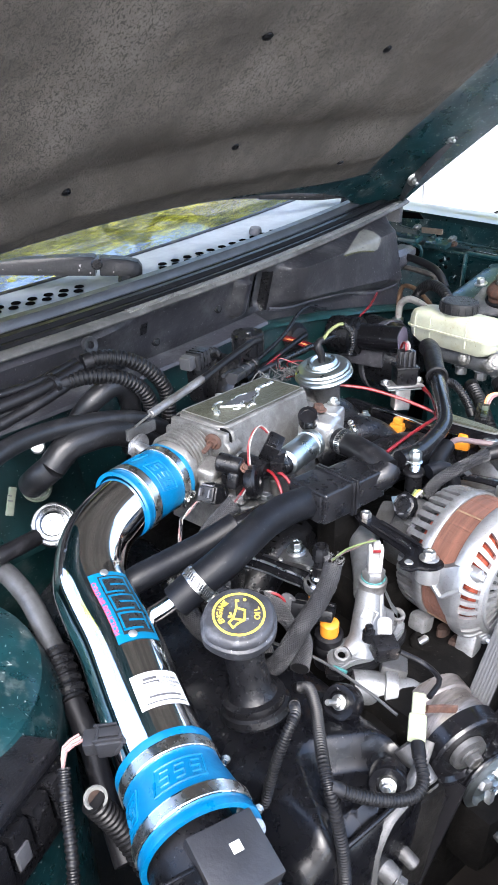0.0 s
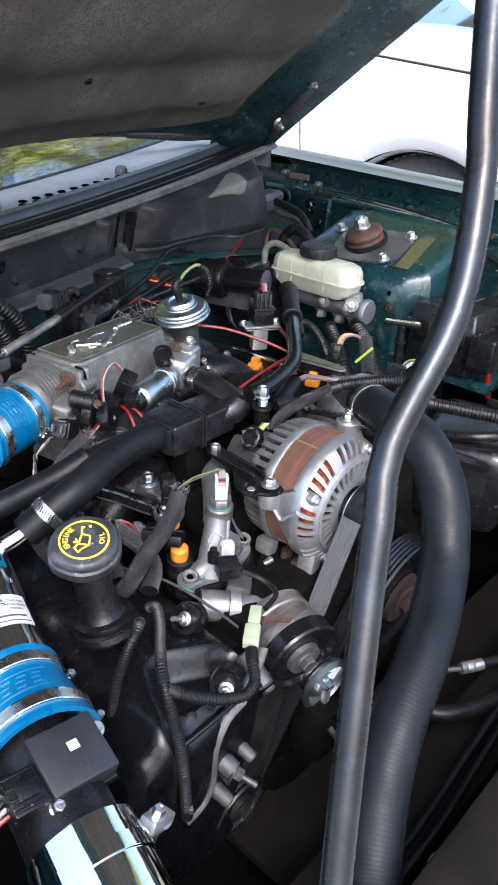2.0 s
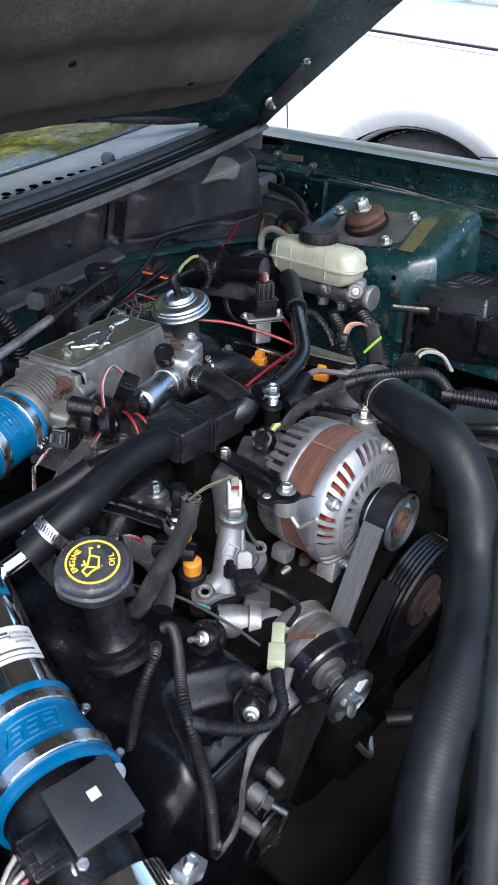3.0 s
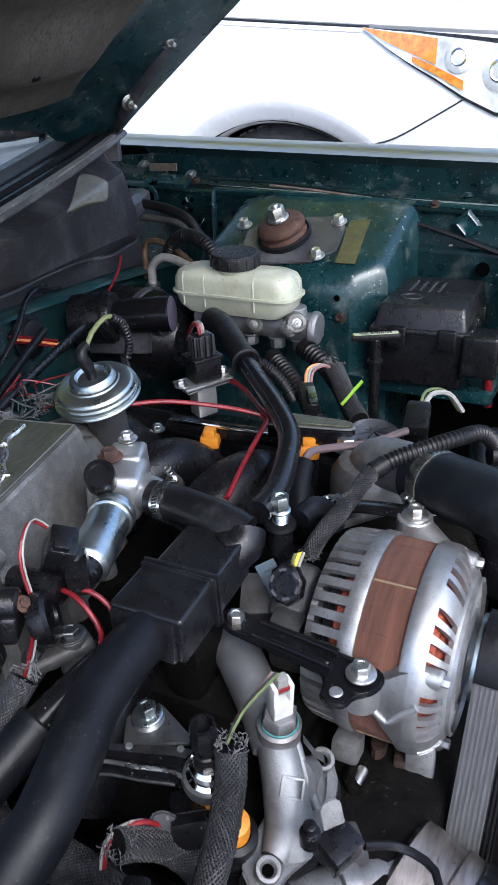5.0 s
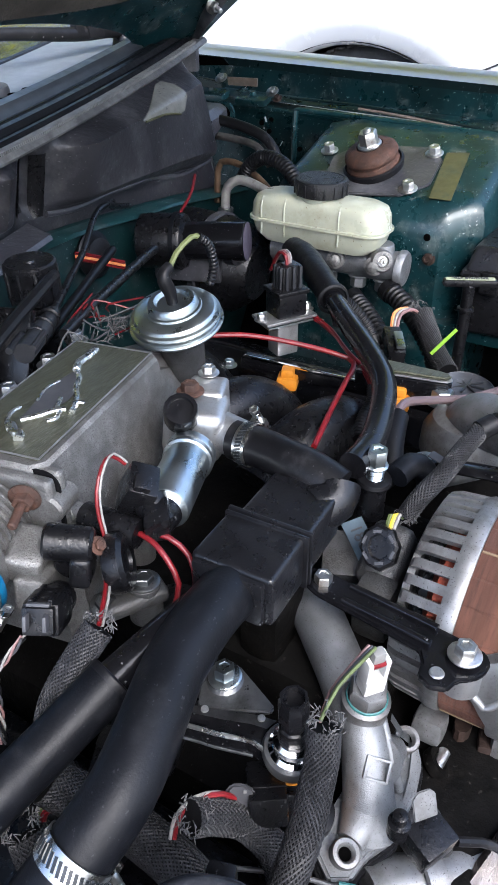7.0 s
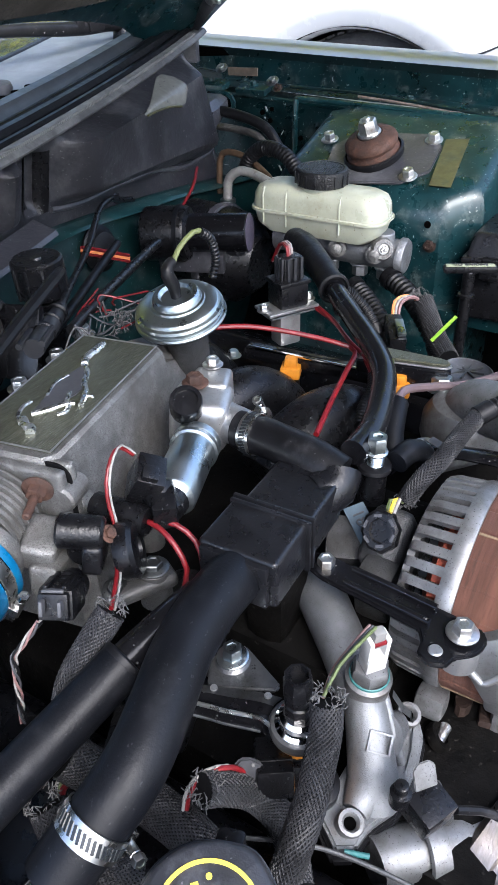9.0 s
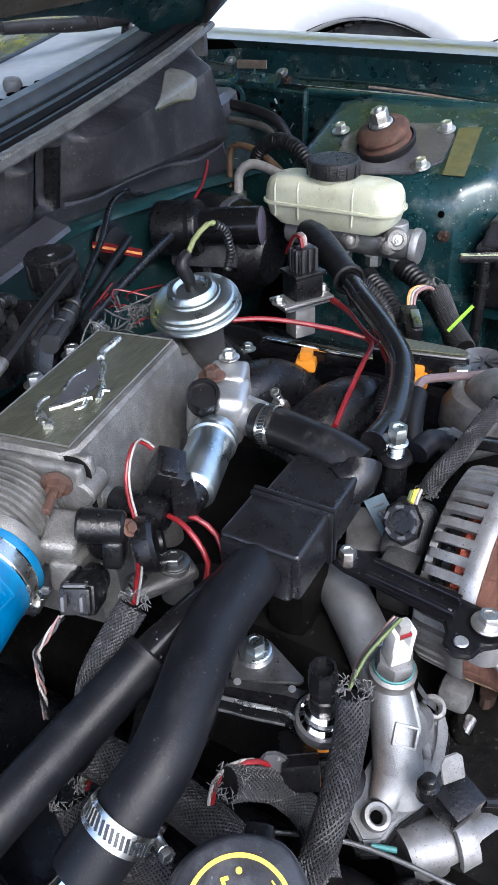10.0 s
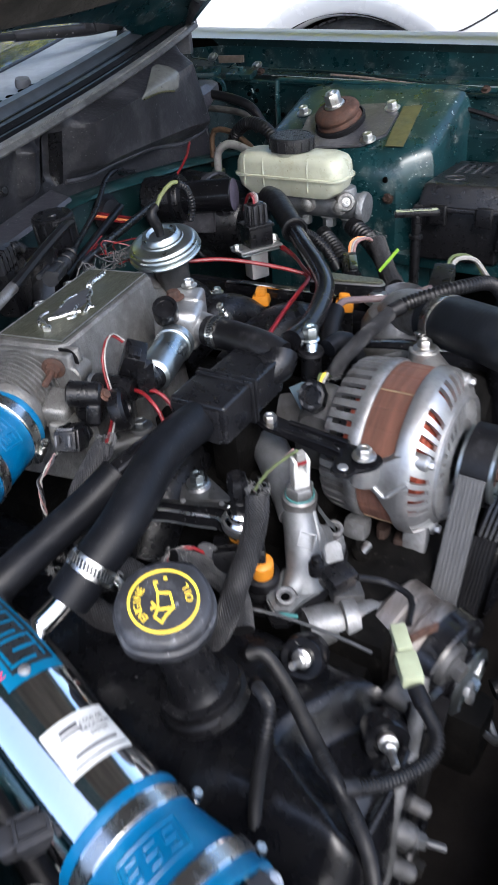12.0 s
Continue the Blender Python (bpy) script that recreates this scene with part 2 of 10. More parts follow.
green_top = M("polished_fender_paint", (0.010, 0.036, 0.036), 0.10, 0.0, 0.05, 20, 0.0, coat=1.0, rvar=0.03)
green_top.node_tree.nodes["Principled BSDF"].inputs["Coat IOR"].default_value = 16.0
green_top.node_tree.nodes["Principled BSDF"].inputs["Coat Roughness"].default_value = 0.36
dull_zinc = M("dull_zinc_plate", (0.20, 0.21, 0.215), 0.34, 1.0, 0.35, 40, 0.2, 300, stain=(0.10, 0.10, 0.095), sscale=40, samt=0.4, fleck=((0.05, 0.05, 0.045), 400, 0.25))
# body green darkened to near black: shade and dark reflection put into the colour
green_shade = M("shaded_green_paint", (0.003, 0.011, 0.012), 0.3, 0, 0.4, 30, 0.1, 120, spec=0.3, fleck=((0.16, 0.18, 0.18), 200, 0.18))
# body green made lighter to offset the wall's weak light; dust on top
green_wall = M("lifted_dusty_firewall_green", (0.0065, 0.034, 0.035), 0.4, 0, 0.5, 16, 0.10, 70, stain=(0.06, 0.076, 0.074), sscale=24, samt=0.25, fleck=((0.24, 0.26, 0.25), 240, 0.2))
ribbed_rubber = M("ribbed_hose_rubber", (0.0050, 0.0062, 0.0082), 0.42, 0, 0.3, 26, 0.1, 700, stain=(0.012, 0.014, 0.017), sscale=30, samt=0.25, spec=0.22)
dull_cast = M("dull_dark_casting", (0.085, 0.086, 0.088), 0.46, 0.6, 0.35, 45, 0.4, 700, stain=(0.05, 0.047, 0.043), sscale=26, samt=0.45, fleck=((0.04, 0.04, 0.04), 600, 0.4))
plug_white = M("clean_white_plug_plastic", (0.50, 0.50, 0.485), 0.4, 0, 0.15, 60, 0.1, 300, stain=(0.30, 0.295, 0.27), samt=0.3)
sleeve_core = M("dark_sleeve_core", (0.004, 0.004, 0.0045), 0.7, 0, 0.3, 60, spec=0.1)
braid_thread = M("braided_sleeve_thread", (0.016, 0.016, 0.0175), 0.5, 0, 0.6, 140, 0.0, fleck=((0.055, 0.055, 0.057), 260, 0.3), spec=0.3)
dark_pipe = M("dull_dark_aluminium_pipe", (0.075, 0.078, 0.082), 0.42, 0.5, 0.3, 40, 0.2, 300, stain=(0.03, 0.03, 0.03), sscale=26, samt=0.35)
green_clean.node_tree.nodes["Principled BSDF"].inputs["Coat IOR"].default_value = 4.5


# ---- building tools ----
def B():
    return bmesh.new()


def join(dst, src, m=None):
    """Adds src to dst and frees src."""
    if m is not None:
        bmesh.ops.transform(src, matrix=m, verts=src.verts)
    vs = {v: dst.verts.new(v.co) for v in src.verts}
    for f in src.faces:
        try:
            dst.faces.new([vs[v] for v in f.verts])
        except ValueError:
            pass
    src.free()
    return dst


def thing(name, label, category, at=(0, 0, 0), group="", kind=""):
    e = new(name)
    e.empty_display_size = 0.02
    e.location = CAR @ Vector(at)
    return tagged(e, label, category, group, kind)


def put(name, bm, mat, world_axes=False, ang=38):
    me = bpy.data.meshes.new(name)
    bmesh.ops.recalc_face_normals(bm, faces=bm.faces)
    for f in bm.faces:
        f.smooth = True
    bm.to_mesh(me)
    bm.free()
    if not world_axes:
        me.transform(CAR)
    me.set_sharp_from_angle(angle=radians(ang))
    me.materials.append(mat)
    return new(name, me)


def part(name, bm, mat, parent, label="", world_axes=False, ang=38):
    ob = put(name, bm, mat, world_axes, ang)
    ob.parent = parent
    if parent.type == "EMPTY":
        ob.matrix_parent_inverse = Matrix.Translation(-parent.location)
    if label:
        ob["label"] = label
    return ob


def solid(name, bm, mat, label, category, group="", kind="", world_axes=False, ang=38):
    return tagged(put(name, bm, mat, world_axes, ang), label, category, group, kind)


def aim(p, d, roll=0.0):
    """A frame at p whose z points along d."""
    q = Vector(d).to_track_quat("Z", "Y").to_matrix().to_4x4()
    return Matrix.Translation(p) @ q @ Matrix.Rotation(radians(roll), 4, "Z")


def rbox(bm, c, s, bev=0.002, rot=(0, 0, 0), seg=2, taper=1.0):
    """A box with rounded edges; taper scales its top."""
    t = B()
    bmesh.ops.create_cube(t, size=1.0)
    for v in t.verts:
        k = taper if v.co.z > 0 else 1.0
        v.co = Vector((v.co.x * s[0] * k, v.co.y * s[1] * k, v.co.z * s[2]))
    if bev:
        bmesh.ops.bevel(t, geom=t.edges[:], offset=min(bev, min(s) * 0.45), segments=seg, affect="EDGES", profile=0.6)
    return join(bm, t, pose(*c, *rot))


def lathe(bm, prof, p, d=(0, 0, 1), seg=28, roll=0.0, wob=None):
    """A turned body: prof is a list of (radius, height) along d from p."""
    t = B()
    rings = []
    for r, h in prof:
        if r < 1e-6:
            rings.append([t.verts.new((0, 0, h))])
        else:
            rings.append([t.verts.new((r * (wob(a) if wob else 1) * math.cos(a), r * (wob(a) if wob else 1) * math.sin(a), h))
                          for a in (2 * math.pi * k / seg for k in range(seg))])
    for a, b in zip(rings, rings[1:]):
        for k in range(seg):
            j = (k + 1) % seg
            if len(a) == 1 and len(b) > 1:
                t.faces.new((a[0], b[j], b[k]))
            elif len(b) == 1 and len(a) > 1:
                t.faces.new((a[k], a[j], b[0]))
            elif len(a) > 1:
                t.faces.new((a[k], a[j], b[j], b[k]))
    return join(bm, t, aim(p, d, roll))


def cyl(bm, p0, p1, r0, r1=None, seg=20, bev=0.0012):
    p0, p1 = Vector(p0), Vector(p1)
    r1 = r0 if r1 is None else r1
    h = (p1 - p0).length
    bev = min(bev, r0 * 0.4, r1 * 0.4, h * 0.3)
    return lathe(bm, [(0, 0), (r0 - bev, 0), (r0, bev), (r1, h - bev), (r1 - bev, h), (0, h)], p0, p1 - p0, seg)


def spline(pts, step):
    """Points on a smooth line through pts, about step apart."""
    P = [Vector(p) for p in pts]
    P = [P[0] * 2 - P[1], *P, P[-1] * 2 - P[-2]]
    out = []
    for a, b, c, d in zip(P, P[1:], P[2:], P[3:]):
        n = max(2, int((c - b).length / step))
        for k in range(n):
            s = k / n
            out.append(0.5 * ((2 * b) + (c - a) * s + (2 * a - 5 * b + 4 * c - d) * s * s + (3 * b - a - 3 * c + d) * s ** 3))
    out.append(P[-2].copy())
    return out


def tube(bm, pts, r, seg=12, step=0.008, rib=0.0, pitch=0.006, flat=1.0, smooth=True, caps=True):
    """A hose or wire along pts; r is a radius or a function of 0..1; rib makes it corrugated."""
    if rib:
        step = pitch / 4
    C = spline(pts, step) if smooth else [Vector(p) for p in pts]
    up = Vector((0, 0, 1))
    t0 = (C[1] - C[0]).normalized()
    if abs(t0.z) > 0.9:
        up = Vector((1, 0, 0))
    nrm = (up - up.dot(t0) * t0).normalized()
    rings, s = [], 0.0
    total = sum((b - a).length for a, b in zip(C, C[1:]))
    for i, c in enumerate(C):
        t = (C[min(i + 1, len(C) - 1)] - C[max(i - 1, 0)]).normalized()
        nrm = (nrm - nrm.dot(t) * t).normalized()
        bi = t.cross(nrm)
        if i:
            s += (c - C[i - 1]).length
        rad = r(s / total) if callable(r) else r
        if rib and (i % 4) in (2, 3):
            rad -= rib
        rings.append([bm.verts.new(c + nrm * (rad * math.cos(a)) + bi * (rad * flat * math.sin(a)))
                      for a in (2 * math.pi * k / seg for k in range(seg))])
    for a, b in zip(rings, rings[1:]):
        for k in range(seg):
            j = (k + 1) % seg
            bm.faces.new((a[k], a[j], b[j], b[k]))
    if caps:
        bm.faces.new(rings[0][::-1])
        bm.faces.new(rings[-1])
    return bm


def prism(bm, poly, h, m=None, bev=0.0015, seg=2):
    """A plate of outline poly, h thick, standing up from z = 0 of the frame m."""
    t = B()
    f = t.faces.new([t.verts.new((x, y, 0)) for x, y in poly])
    r = bmesh.ops.extrude_face_region(t, geom=[f])
    for v in r["geom"]:
        if isinstance(v, bmesh.types.BMVert):
            v.co.z += h
    if bev:
        bmesh.ops.bevel(t, geom=[e for e in t.edges if len(e.link_faces) == 2], offset=bev, segments=seg, affect="EDGES", clamp_overlap=True)
    return join(bm, t, m)


def loft(bm, rows, close=False, thick=0.0):
    """A skin over rows of points."""
    V = [[bm.verts.new(p) for p in row] for row in rows]
    for a, b in zip(V, V[1:]):
        n = len(a)
        for k in range(n if close else n - 1):
            j = (k + 1) % n
            bm.faces.new((a[k], a[j], b[j], b[k]))
    if close:
        for row in (V[0][::-1], V[-1]):
            try:
                bm.faces.new(row)
            except ValueError:
                pass
    if thick:
        r = bmesh.ops.solidify(bm, geom=bm.faces[:], thickness=thick)
    return bm


def hexhead(bm, p, d, r, h=None, washer=1.35, stud=0.0):
    """A hex bolt head with its washer flange, axis d."""
    h = h or r * 1.1
    if washer:
        lathe(bm, [(0, 0), (r * washer * 1.15, 0), (r * washer * 1.15, r * 0.14), (r * washer, r * 0.28), (0, r * 0.28)], p, d, 22)
    q = Vector(p) + Vector(d).normalized() * r * 0.22
    lathe(bm, [(0, 0), (r, 0), (r, h * 0.85), (r * 0.88, h), (r * 0.55, h), (r * 0.5, h * 0.9), (0, h * 0.9)], q, d, 6)
    if stud:
        lathe(bm, [(r * 0.45, h * 0.8), (r * 0.45, h + stud - r * 0.15), (r * 0.3, h + stud), (0, h + stud)], q, d, 12)
    return bm


def bolt(parent, p, d=(0, 0, 1), r=0.006, mat=None, h=None, washer=1.35, stud=0.0, label=""):
    return part("bolt", hexhead(B(), p, d, r, h, washer, stud), mat or steel, parent, label)


def clamp(parent, p, d, r, w=0.009, screw_at=0.0, name="hose_clamp", label=""):
    """A worm-drive clamp round a hose at p, with its screw."""
    d = Vector(d).normalized()
    bm = lathe(B(), [(r, -w / 2), (r + 0.0012, -w / 2), (r + 0.0012, w / 2), (r, w / 2)], p, d, 40)
    m = aim(p, d, screw_at)
    rbox(bm, m @ Vector((r + 0.003, 0, 0)), (0.007, 0.014, w * 1.15), 0.0012, [math.degrees(a) for a in m.to_euler()])
    q = m @ Vector((r + 0.0045, 0.006, 0))
    y = (m.to_3x3() @ Vector((0, 1, 0)))
    cyl(bm, q - y * 0.014, q + y * 0.010, 0.0034, seg=12)
    hexhead(bm, q + y * 0.009, y, 0.0042, 0.005, 0)
    ob = part(name, bm, band_steel, parent, label)
    if w > 0.0105:
        for k in range(3, 30):
            a = screw_at + 9.0 * k
            part("slot", join(B(), rbox(B(), (0, 0, 0), (0.0006, 0.0018, w * 0.55), 0), aim(p, d, a) @ Matrix.Translation((r + 0.0013, 0, 0)) @ Matrix.Rotation(0.35, 4, "X")), badge_black, ob)
    return ob


def letters(text, size, m, depth=0.0004):
    """A bmesh of the words in the built-in font, centred in the frame m."""
    cu = bpy.data.curves.new("words", "FONT")
    cu.body, cu.size, cu.align_x, cu.align_y, cu.extrude = text, size, "CENTER", "CENTER", depth
    tmp = new("words", cu)
    dg = bpy.context.evaluated_depsgraph_get()
    dg.update()
    me = bpy.data.meshes.new_from_object(tmp.evaluated_get(dg))
    bm = B()
    bm.from_mesh(me)
    bpy.data.objects.remove(tmp)
    bpy.data.curves.remove(cu)
    bpy.data.meshes.remove(me)
    bmesh.ops.transform(bm, matrix=m, verts=bm.verts)
    return bm

# ---- ground ----
bm = B()
loft(bm, [[(-150 + 300 * i / 40, -150 + 300 * j / 40, 0) for i in range(41)] for j in range(41)])
solid("ground", bm, asphalt, "pale grey concrete car park under both cars", "ground", kind="structure", world_axes=True)

# ---- cowl lines shared by the body parts ----
def cy(x):
    return 0.826 + 0.12 * x + 0.15 * x * x


def cz(x):
    return 0.953 + 0.105 * x


XS = [-0.72 + 1.45 * k / 48 for k in range(49)]


def strip(prof, x0=-0.72, x1=0.72, n=48):
    """Rows of points along the cowl; prof gives (back, up) offsets."""
    rows = []
    for k in range(n + 1):
        x = x0 + (x1 - x0) * k / n
        rows.append([(x, cy(x) + a, cz(x) + b) for a, b in prof])
    return rows


# ---- fender of the driver's side ----
def fz(y):
    return 0.990 + 0.030 * (y - 0.9)


fender = thing("fender", "dark green front fender with bright sky reflection along its top", "car fender", (0.9, 0.4, 0.5))
prof = [(0.742, -0.055), (0.748, -0.050), (0.770, -0.047), (0.776, -0.040), (0.786, 0.000), (0.792, 0.006), (0.800, 0.010), (0.83, 0.012), (0.85, 0.0115), (0.87, 0.009), (0.888, 0.005),
        (0.905, 0.000), (0.925, -0.009), (0.945, -0.025), (0.965, -0.08), (0.972, -0.16), (0.972, -0.34), (0.955, -0.52)]
# the inner edge takes the green with the lip's shade painted in
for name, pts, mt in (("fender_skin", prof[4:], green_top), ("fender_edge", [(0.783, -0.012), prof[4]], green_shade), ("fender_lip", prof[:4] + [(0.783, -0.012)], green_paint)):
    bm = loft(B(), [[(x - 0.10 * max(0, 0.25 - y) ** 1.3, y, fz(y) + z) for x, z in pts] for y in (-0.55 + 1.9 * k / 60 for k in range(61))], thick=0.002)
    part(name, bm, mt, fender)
for y in (0.93, 0.62, 0.36, 0.12):
    bolt(fender, (0.757, y, fz(y) - 0.048), (0, 0, 1), 0.006, green_paint, 0.004)

# ---- inner apron of the driver's side ----
chip_grey = M("pale_primer_chip", (0.26, 0.29, 0.29), 0.6, 0, 0.4, 80)
apron = thing("inner_fender_apron", "dusty dark green inner fender wall with holes and spot welds", "car body", (0.7, 0.5, 0.4))
prof = [(0.70, -0.62), (0.70, -0.30), (0.702, -0.105), (0.708, -0.082), (0.722, -0.066), (0.745, -0.058)]
bm = loft(B(), [[(x + 0.035 * max(0, (y - 0.62)) * 1.0 + 0.004 * math.sin(9 * y), y, fz(y) + z) for x, z in prof] for y in (-0.5 + 1.56 * k / 60 for k in range(61))], thick=0.003)
part("wall", bm, green_paint, apron)
bm = B()
for y, z, r in ((0.945, 0.912, 0.013),):
    lathe(bm, [(r, -0.001), (r + 0.004, 0.004), (r + 0.009, 0.002), (r + 0.010, -0.002)], (0.709, y, z), (-1, 0, 0), 26)
part("hole_rim", bm, green_paint, apron)
for y, z, r in ((0.945, 0.912, 0.0125), (0.865, 0.905, 0.004), (0.850, 0.893, 0.004), (0.868, 0.888, 0.0035), (0.846, 0.912, 0.0035), (0.79, 0.87, 0.004), (0.79, 0.835, 0.003)):
    part("opening", lathe(B(), [(0, 0.0035), (r, 0.0035), (r, 0)], (0.711 if y > 0.9 else 0.7065, y, z), (-1, 0, 0), 18), hole_black, apron)
for y in (0.985, 0.90):
    bm = rbox(B(), (0.735, y, fz(y) - 0.055), (0.03, 0.06, 0.012), 0.004, (0, -14, 0))
    part("bracket", bm, green_paint, apron)
    bolt(apron, (0.735, y, fz(y) - 0.049), (-0.25, 0, 1), 0.006, green_paint)
# ribs pressed in the wall
bm = B()
tube(bm, [(0.703, 0.80, 0.60), (0.703, 0.80, 0.90), (0.712, 0.80, 0.928)], 0.005, 8)
tube(bm, [(0.712, 0.80, 0.93), (0.712, 0.55, 0.924), (0.712, 0.3, 0.915), (0.712, 0.0, 0.905)], 0.005, 8)
part("pressed_rib", bm, green_paint, apron)

# spot welds, a pressed channel and seam sealer on the inner fender
bm = B()
for k in range(26):
    y = 0.02 + 0.036 * k
    lathe(bm, [(0, 0.0006), (0.0035, 0.0004), (0.0045, 0.0012), (0.0052, 0)], (0.7075 + 0.035 * max(0, y - 0.62) + 0.004 * math.sin(9 * y), y, fz(y) - 0.094), (-1, 0, 0.3), 10)
tagged(part("spot_weld", bm, green_paint, apron), kind="stuff")
part("seam_sealer", tube(B(), [(0.7215 + 0.035 * max(0, y - 0.62) + 0.004 * math.sin(9 * y), y, fz(y) - 0.0665 + 0.0012 * math.sin(70 * y)) for y in (0.0 + 0.05 * k for k in range(21))], lambda s: 0.0032 + 0.0008 * math.sin(60 * s), 8), green_paint, apron, "uneven painted seam sealer")
part("pressed_rib", tube(B(), [(0.7055 + 0.004 * math.sin(9 * y), y, 0.868 + 0.03 * (y - 0.9)) for y in (0.0 + 0.06 * k for k in range(13))], 0.004, 8), green_paint, apron)
for y, z in ((0.70, 0.905), (0.52, 0.89), (0.655, 0.87)):
    part("opening", lathe(B(), [(0, 0.003), (0.004, 0.003), (0.004, 0)], (0.7045 + 0.035 * max(0, y - 0.62) + 0.004 * math.sin(9 * y), y, z), (-1, 0, 0), 14), hole_black, apron)

rows = []
for k in range(41):
    y = 0.02 + 0.778 * k / 40
    rows.append([(0.6965 + 0.035 * max(0, y - 0.62) + 0.004 * math.sin(9 * y) + dx, y, fz(y) + z) for dx, z in ((0.003, -0.40), (0.0, -0.30), (0.0, -0.128), (0.0005, -0.120), (0.004, -0.116))])
part("overlap_plate", loft(B(), rows, thick=0.002), green_paint, apron)
for y, z in ((0.40, 0.921), (0.835, 0.945)):
    bolt(apron, (0.706, y, z), (-0.6, 0, 0.8), 0.0052, rust_dark, 0.005)
part("opening", lathe(B(), [(0, 0.004), (0.011, 0.004), (0.011, 0)], (0.6955, 0.315, 0.827), (-1, 0, 0), 22), hole_black, apron)
part("pressed_dent", lathe(B(), [(0, 0.001), (0.010, 0.002), (0.016, 0.005), (0.021, 0.003), (0.024, 0)], (0.699, 0.346, 0.894), (-1, 0, 0.2), 4), green_paint, apron)
part("dusty_loom", tube(B(), [(0.655, 0.985, 0.895), (0.668, 0.945, 0.885), (0.676, 0.90, 0.880), (0.678, 0.86, 0.872), (0.672, 0.83, 0.845)], 0.0065, 10), M("dusty_tape", (0.035, 0.033, 0.030), 0.7, 0, 0.5, 60, 0.6, 160), apron, "dusty taped loom along the seam")
rnd = random.Random(8)
for k in range(46):
    y = rnd.uniform(0.05, 0.98)
    z = fz(y) - rnd.uniform(0.075, 0.22)
    x0 = (0.7015 if z < fz(y) - 0.105 else 0.7045) + 0.035 * max(0, y - 0.62) + 0.004 * math.sin(9 * y) - 0.0008
    a = rnd.uniform(-1.2, 1.2)
    w = rnd.uniform(0.002, 0.011)
    part("paint_chip", rbox(B(), (x0, y, z), (0.0012, w, rnd.uniform(0.0008, 0.0028)), 0, (math.degrees(a), 0, 0)), chip_grey, apron)
for k in range(26):
    y = rnd.uniform(0.05, 0.98)
    part("paint_chip", rbox(B(), (0.785 - 0.10 * max(0, 0.25 - y) ** 1.3, y, fz(y) - 0.012 - rnd.uniform(0, 0.02)), (0.0016, rnd.uniform(0.002, 0.007), rnd.uniform(0.0012, 0.003)), 0, (0, 15, 0)), chip_grey, fender)

# cable that runs along the apron
bm = tube(B(), [(0.690, 0.80, 0.78), (0.692, 0.748, 0.850), (0.692, 0.70, 0.882), (0.692, 0.66, 0.896), (0.694, 0.575, 0.9065), (0.694, 0.445, 0.897), (0.694, 0.295, 0.855), (0.694, 0.15, 0.80)], 0.0042, 8)
solid("release_cable", bm, rubber, "thin black cable clipped along the inner fender", "cable")

def on_apron(name, poly, x, h, mat, bev=0.001, label=""):
    """A thin plate on the inner fender, given by its outline along the car and up."""
    m = Matrix(((0, 0, -1, x), (1, 0, 0, 0), (0, 1, 0, 0), (0, 0, 0, 1)))
    return part(name, prism(B(), poly, h, m, bev), mat, apron, label)


on_apron("notch", [(1.036, 0.981), (0.950, 0.986), (0.964, 0.998), (1.036, 0.998)], 0.7385, 0.003, hole_black, 0, "black notch under the fender lip")
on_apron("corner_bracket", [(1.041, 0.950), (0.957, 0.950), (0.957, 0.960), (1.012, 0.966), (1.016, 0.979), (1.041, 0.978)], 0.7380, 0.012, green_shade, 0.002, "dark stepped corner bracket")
on_apron("slot", [(0.951, 0.955), (0.893, 0.956), (0.892, 0.969), (0.953, 0.968)], 0.7380, 0.003, M("tan_dust_in_slot", (0.085, 0.068, 0.052), 0.7, 0, 0.4, 60), 0, "dusty tan slot")
for y, z in ((0.859, 0.951), (0.962, 0.966)):
    bolt(apron, (0.730, y, z), (-0.6, 0, 0.8), 0.0065, dull_zinc, 0.005, 1.5)
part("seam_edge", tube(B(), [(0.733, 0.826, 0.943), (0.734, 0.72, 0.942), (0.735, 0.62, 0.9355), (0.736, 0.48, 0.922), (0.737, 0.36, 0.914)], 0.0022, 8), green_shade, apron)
part("seam_dust", tube(B(), [(0.7325, 0.70, 0.9365), (0.7335, 0.62, 0.9310), (0.7345, 0.48, 0.9175), (0.7355, 0.36, 0.9095)], 0.0022, 8), M("tan_seam_dust", (0.12, 0.10, 0.085), 0.7, 0, 0.4, 60), apron, "tan dust along the seam")

# ---- strut tower ----
tower = thing("strut_tower", "dark green strut tower with rusty mount and olive patch", "car body", (0.6, 0.6, 0.4))
S = [(0.50, 0.47), (0.50, 0.70), (0.53, 0.735), (0.70, 0.735), (0.72, 0.70), (0.72, 0.46), (0.70, 0.425), (0.54, 0.425)]
def tz(x):
    return 0.868 + 0.33 * (x - 0.53)
rows = []
for k, (grow, dz) in enumerate(((0.012, -0.5), (0.006, -0.06), (0.004, -0.03), (0.0, -0.016), (-0.008, -0.004), (-0.018, 0.0), (-0.05, 0.002))):
    row = []
    for i in range(len(S)):
        a, b = Vector(S[i]), Vector(S[(i + 1) % len(S)])
        for s in (0.0, 0.33, 0.66):
            p = a.lerp(b, s)
            c = Vector((0.61, 0.58))
            q = p + (p - c).normalized() * grow
            row.append((q.x, q.y, tz(q.x) + dz if dz > -0.3 else 0.40))
    rows.append(row)
part("tower", loft(B(), rows, True), green_paint, tower)
mt = Matrix.Translation((0.572, 0.598, tz(0.572))) @ Matrix.Rotation(radians(-18), 4, "Y")
up_t = mt.to_3x3() @ Vector((0, 0, 1))
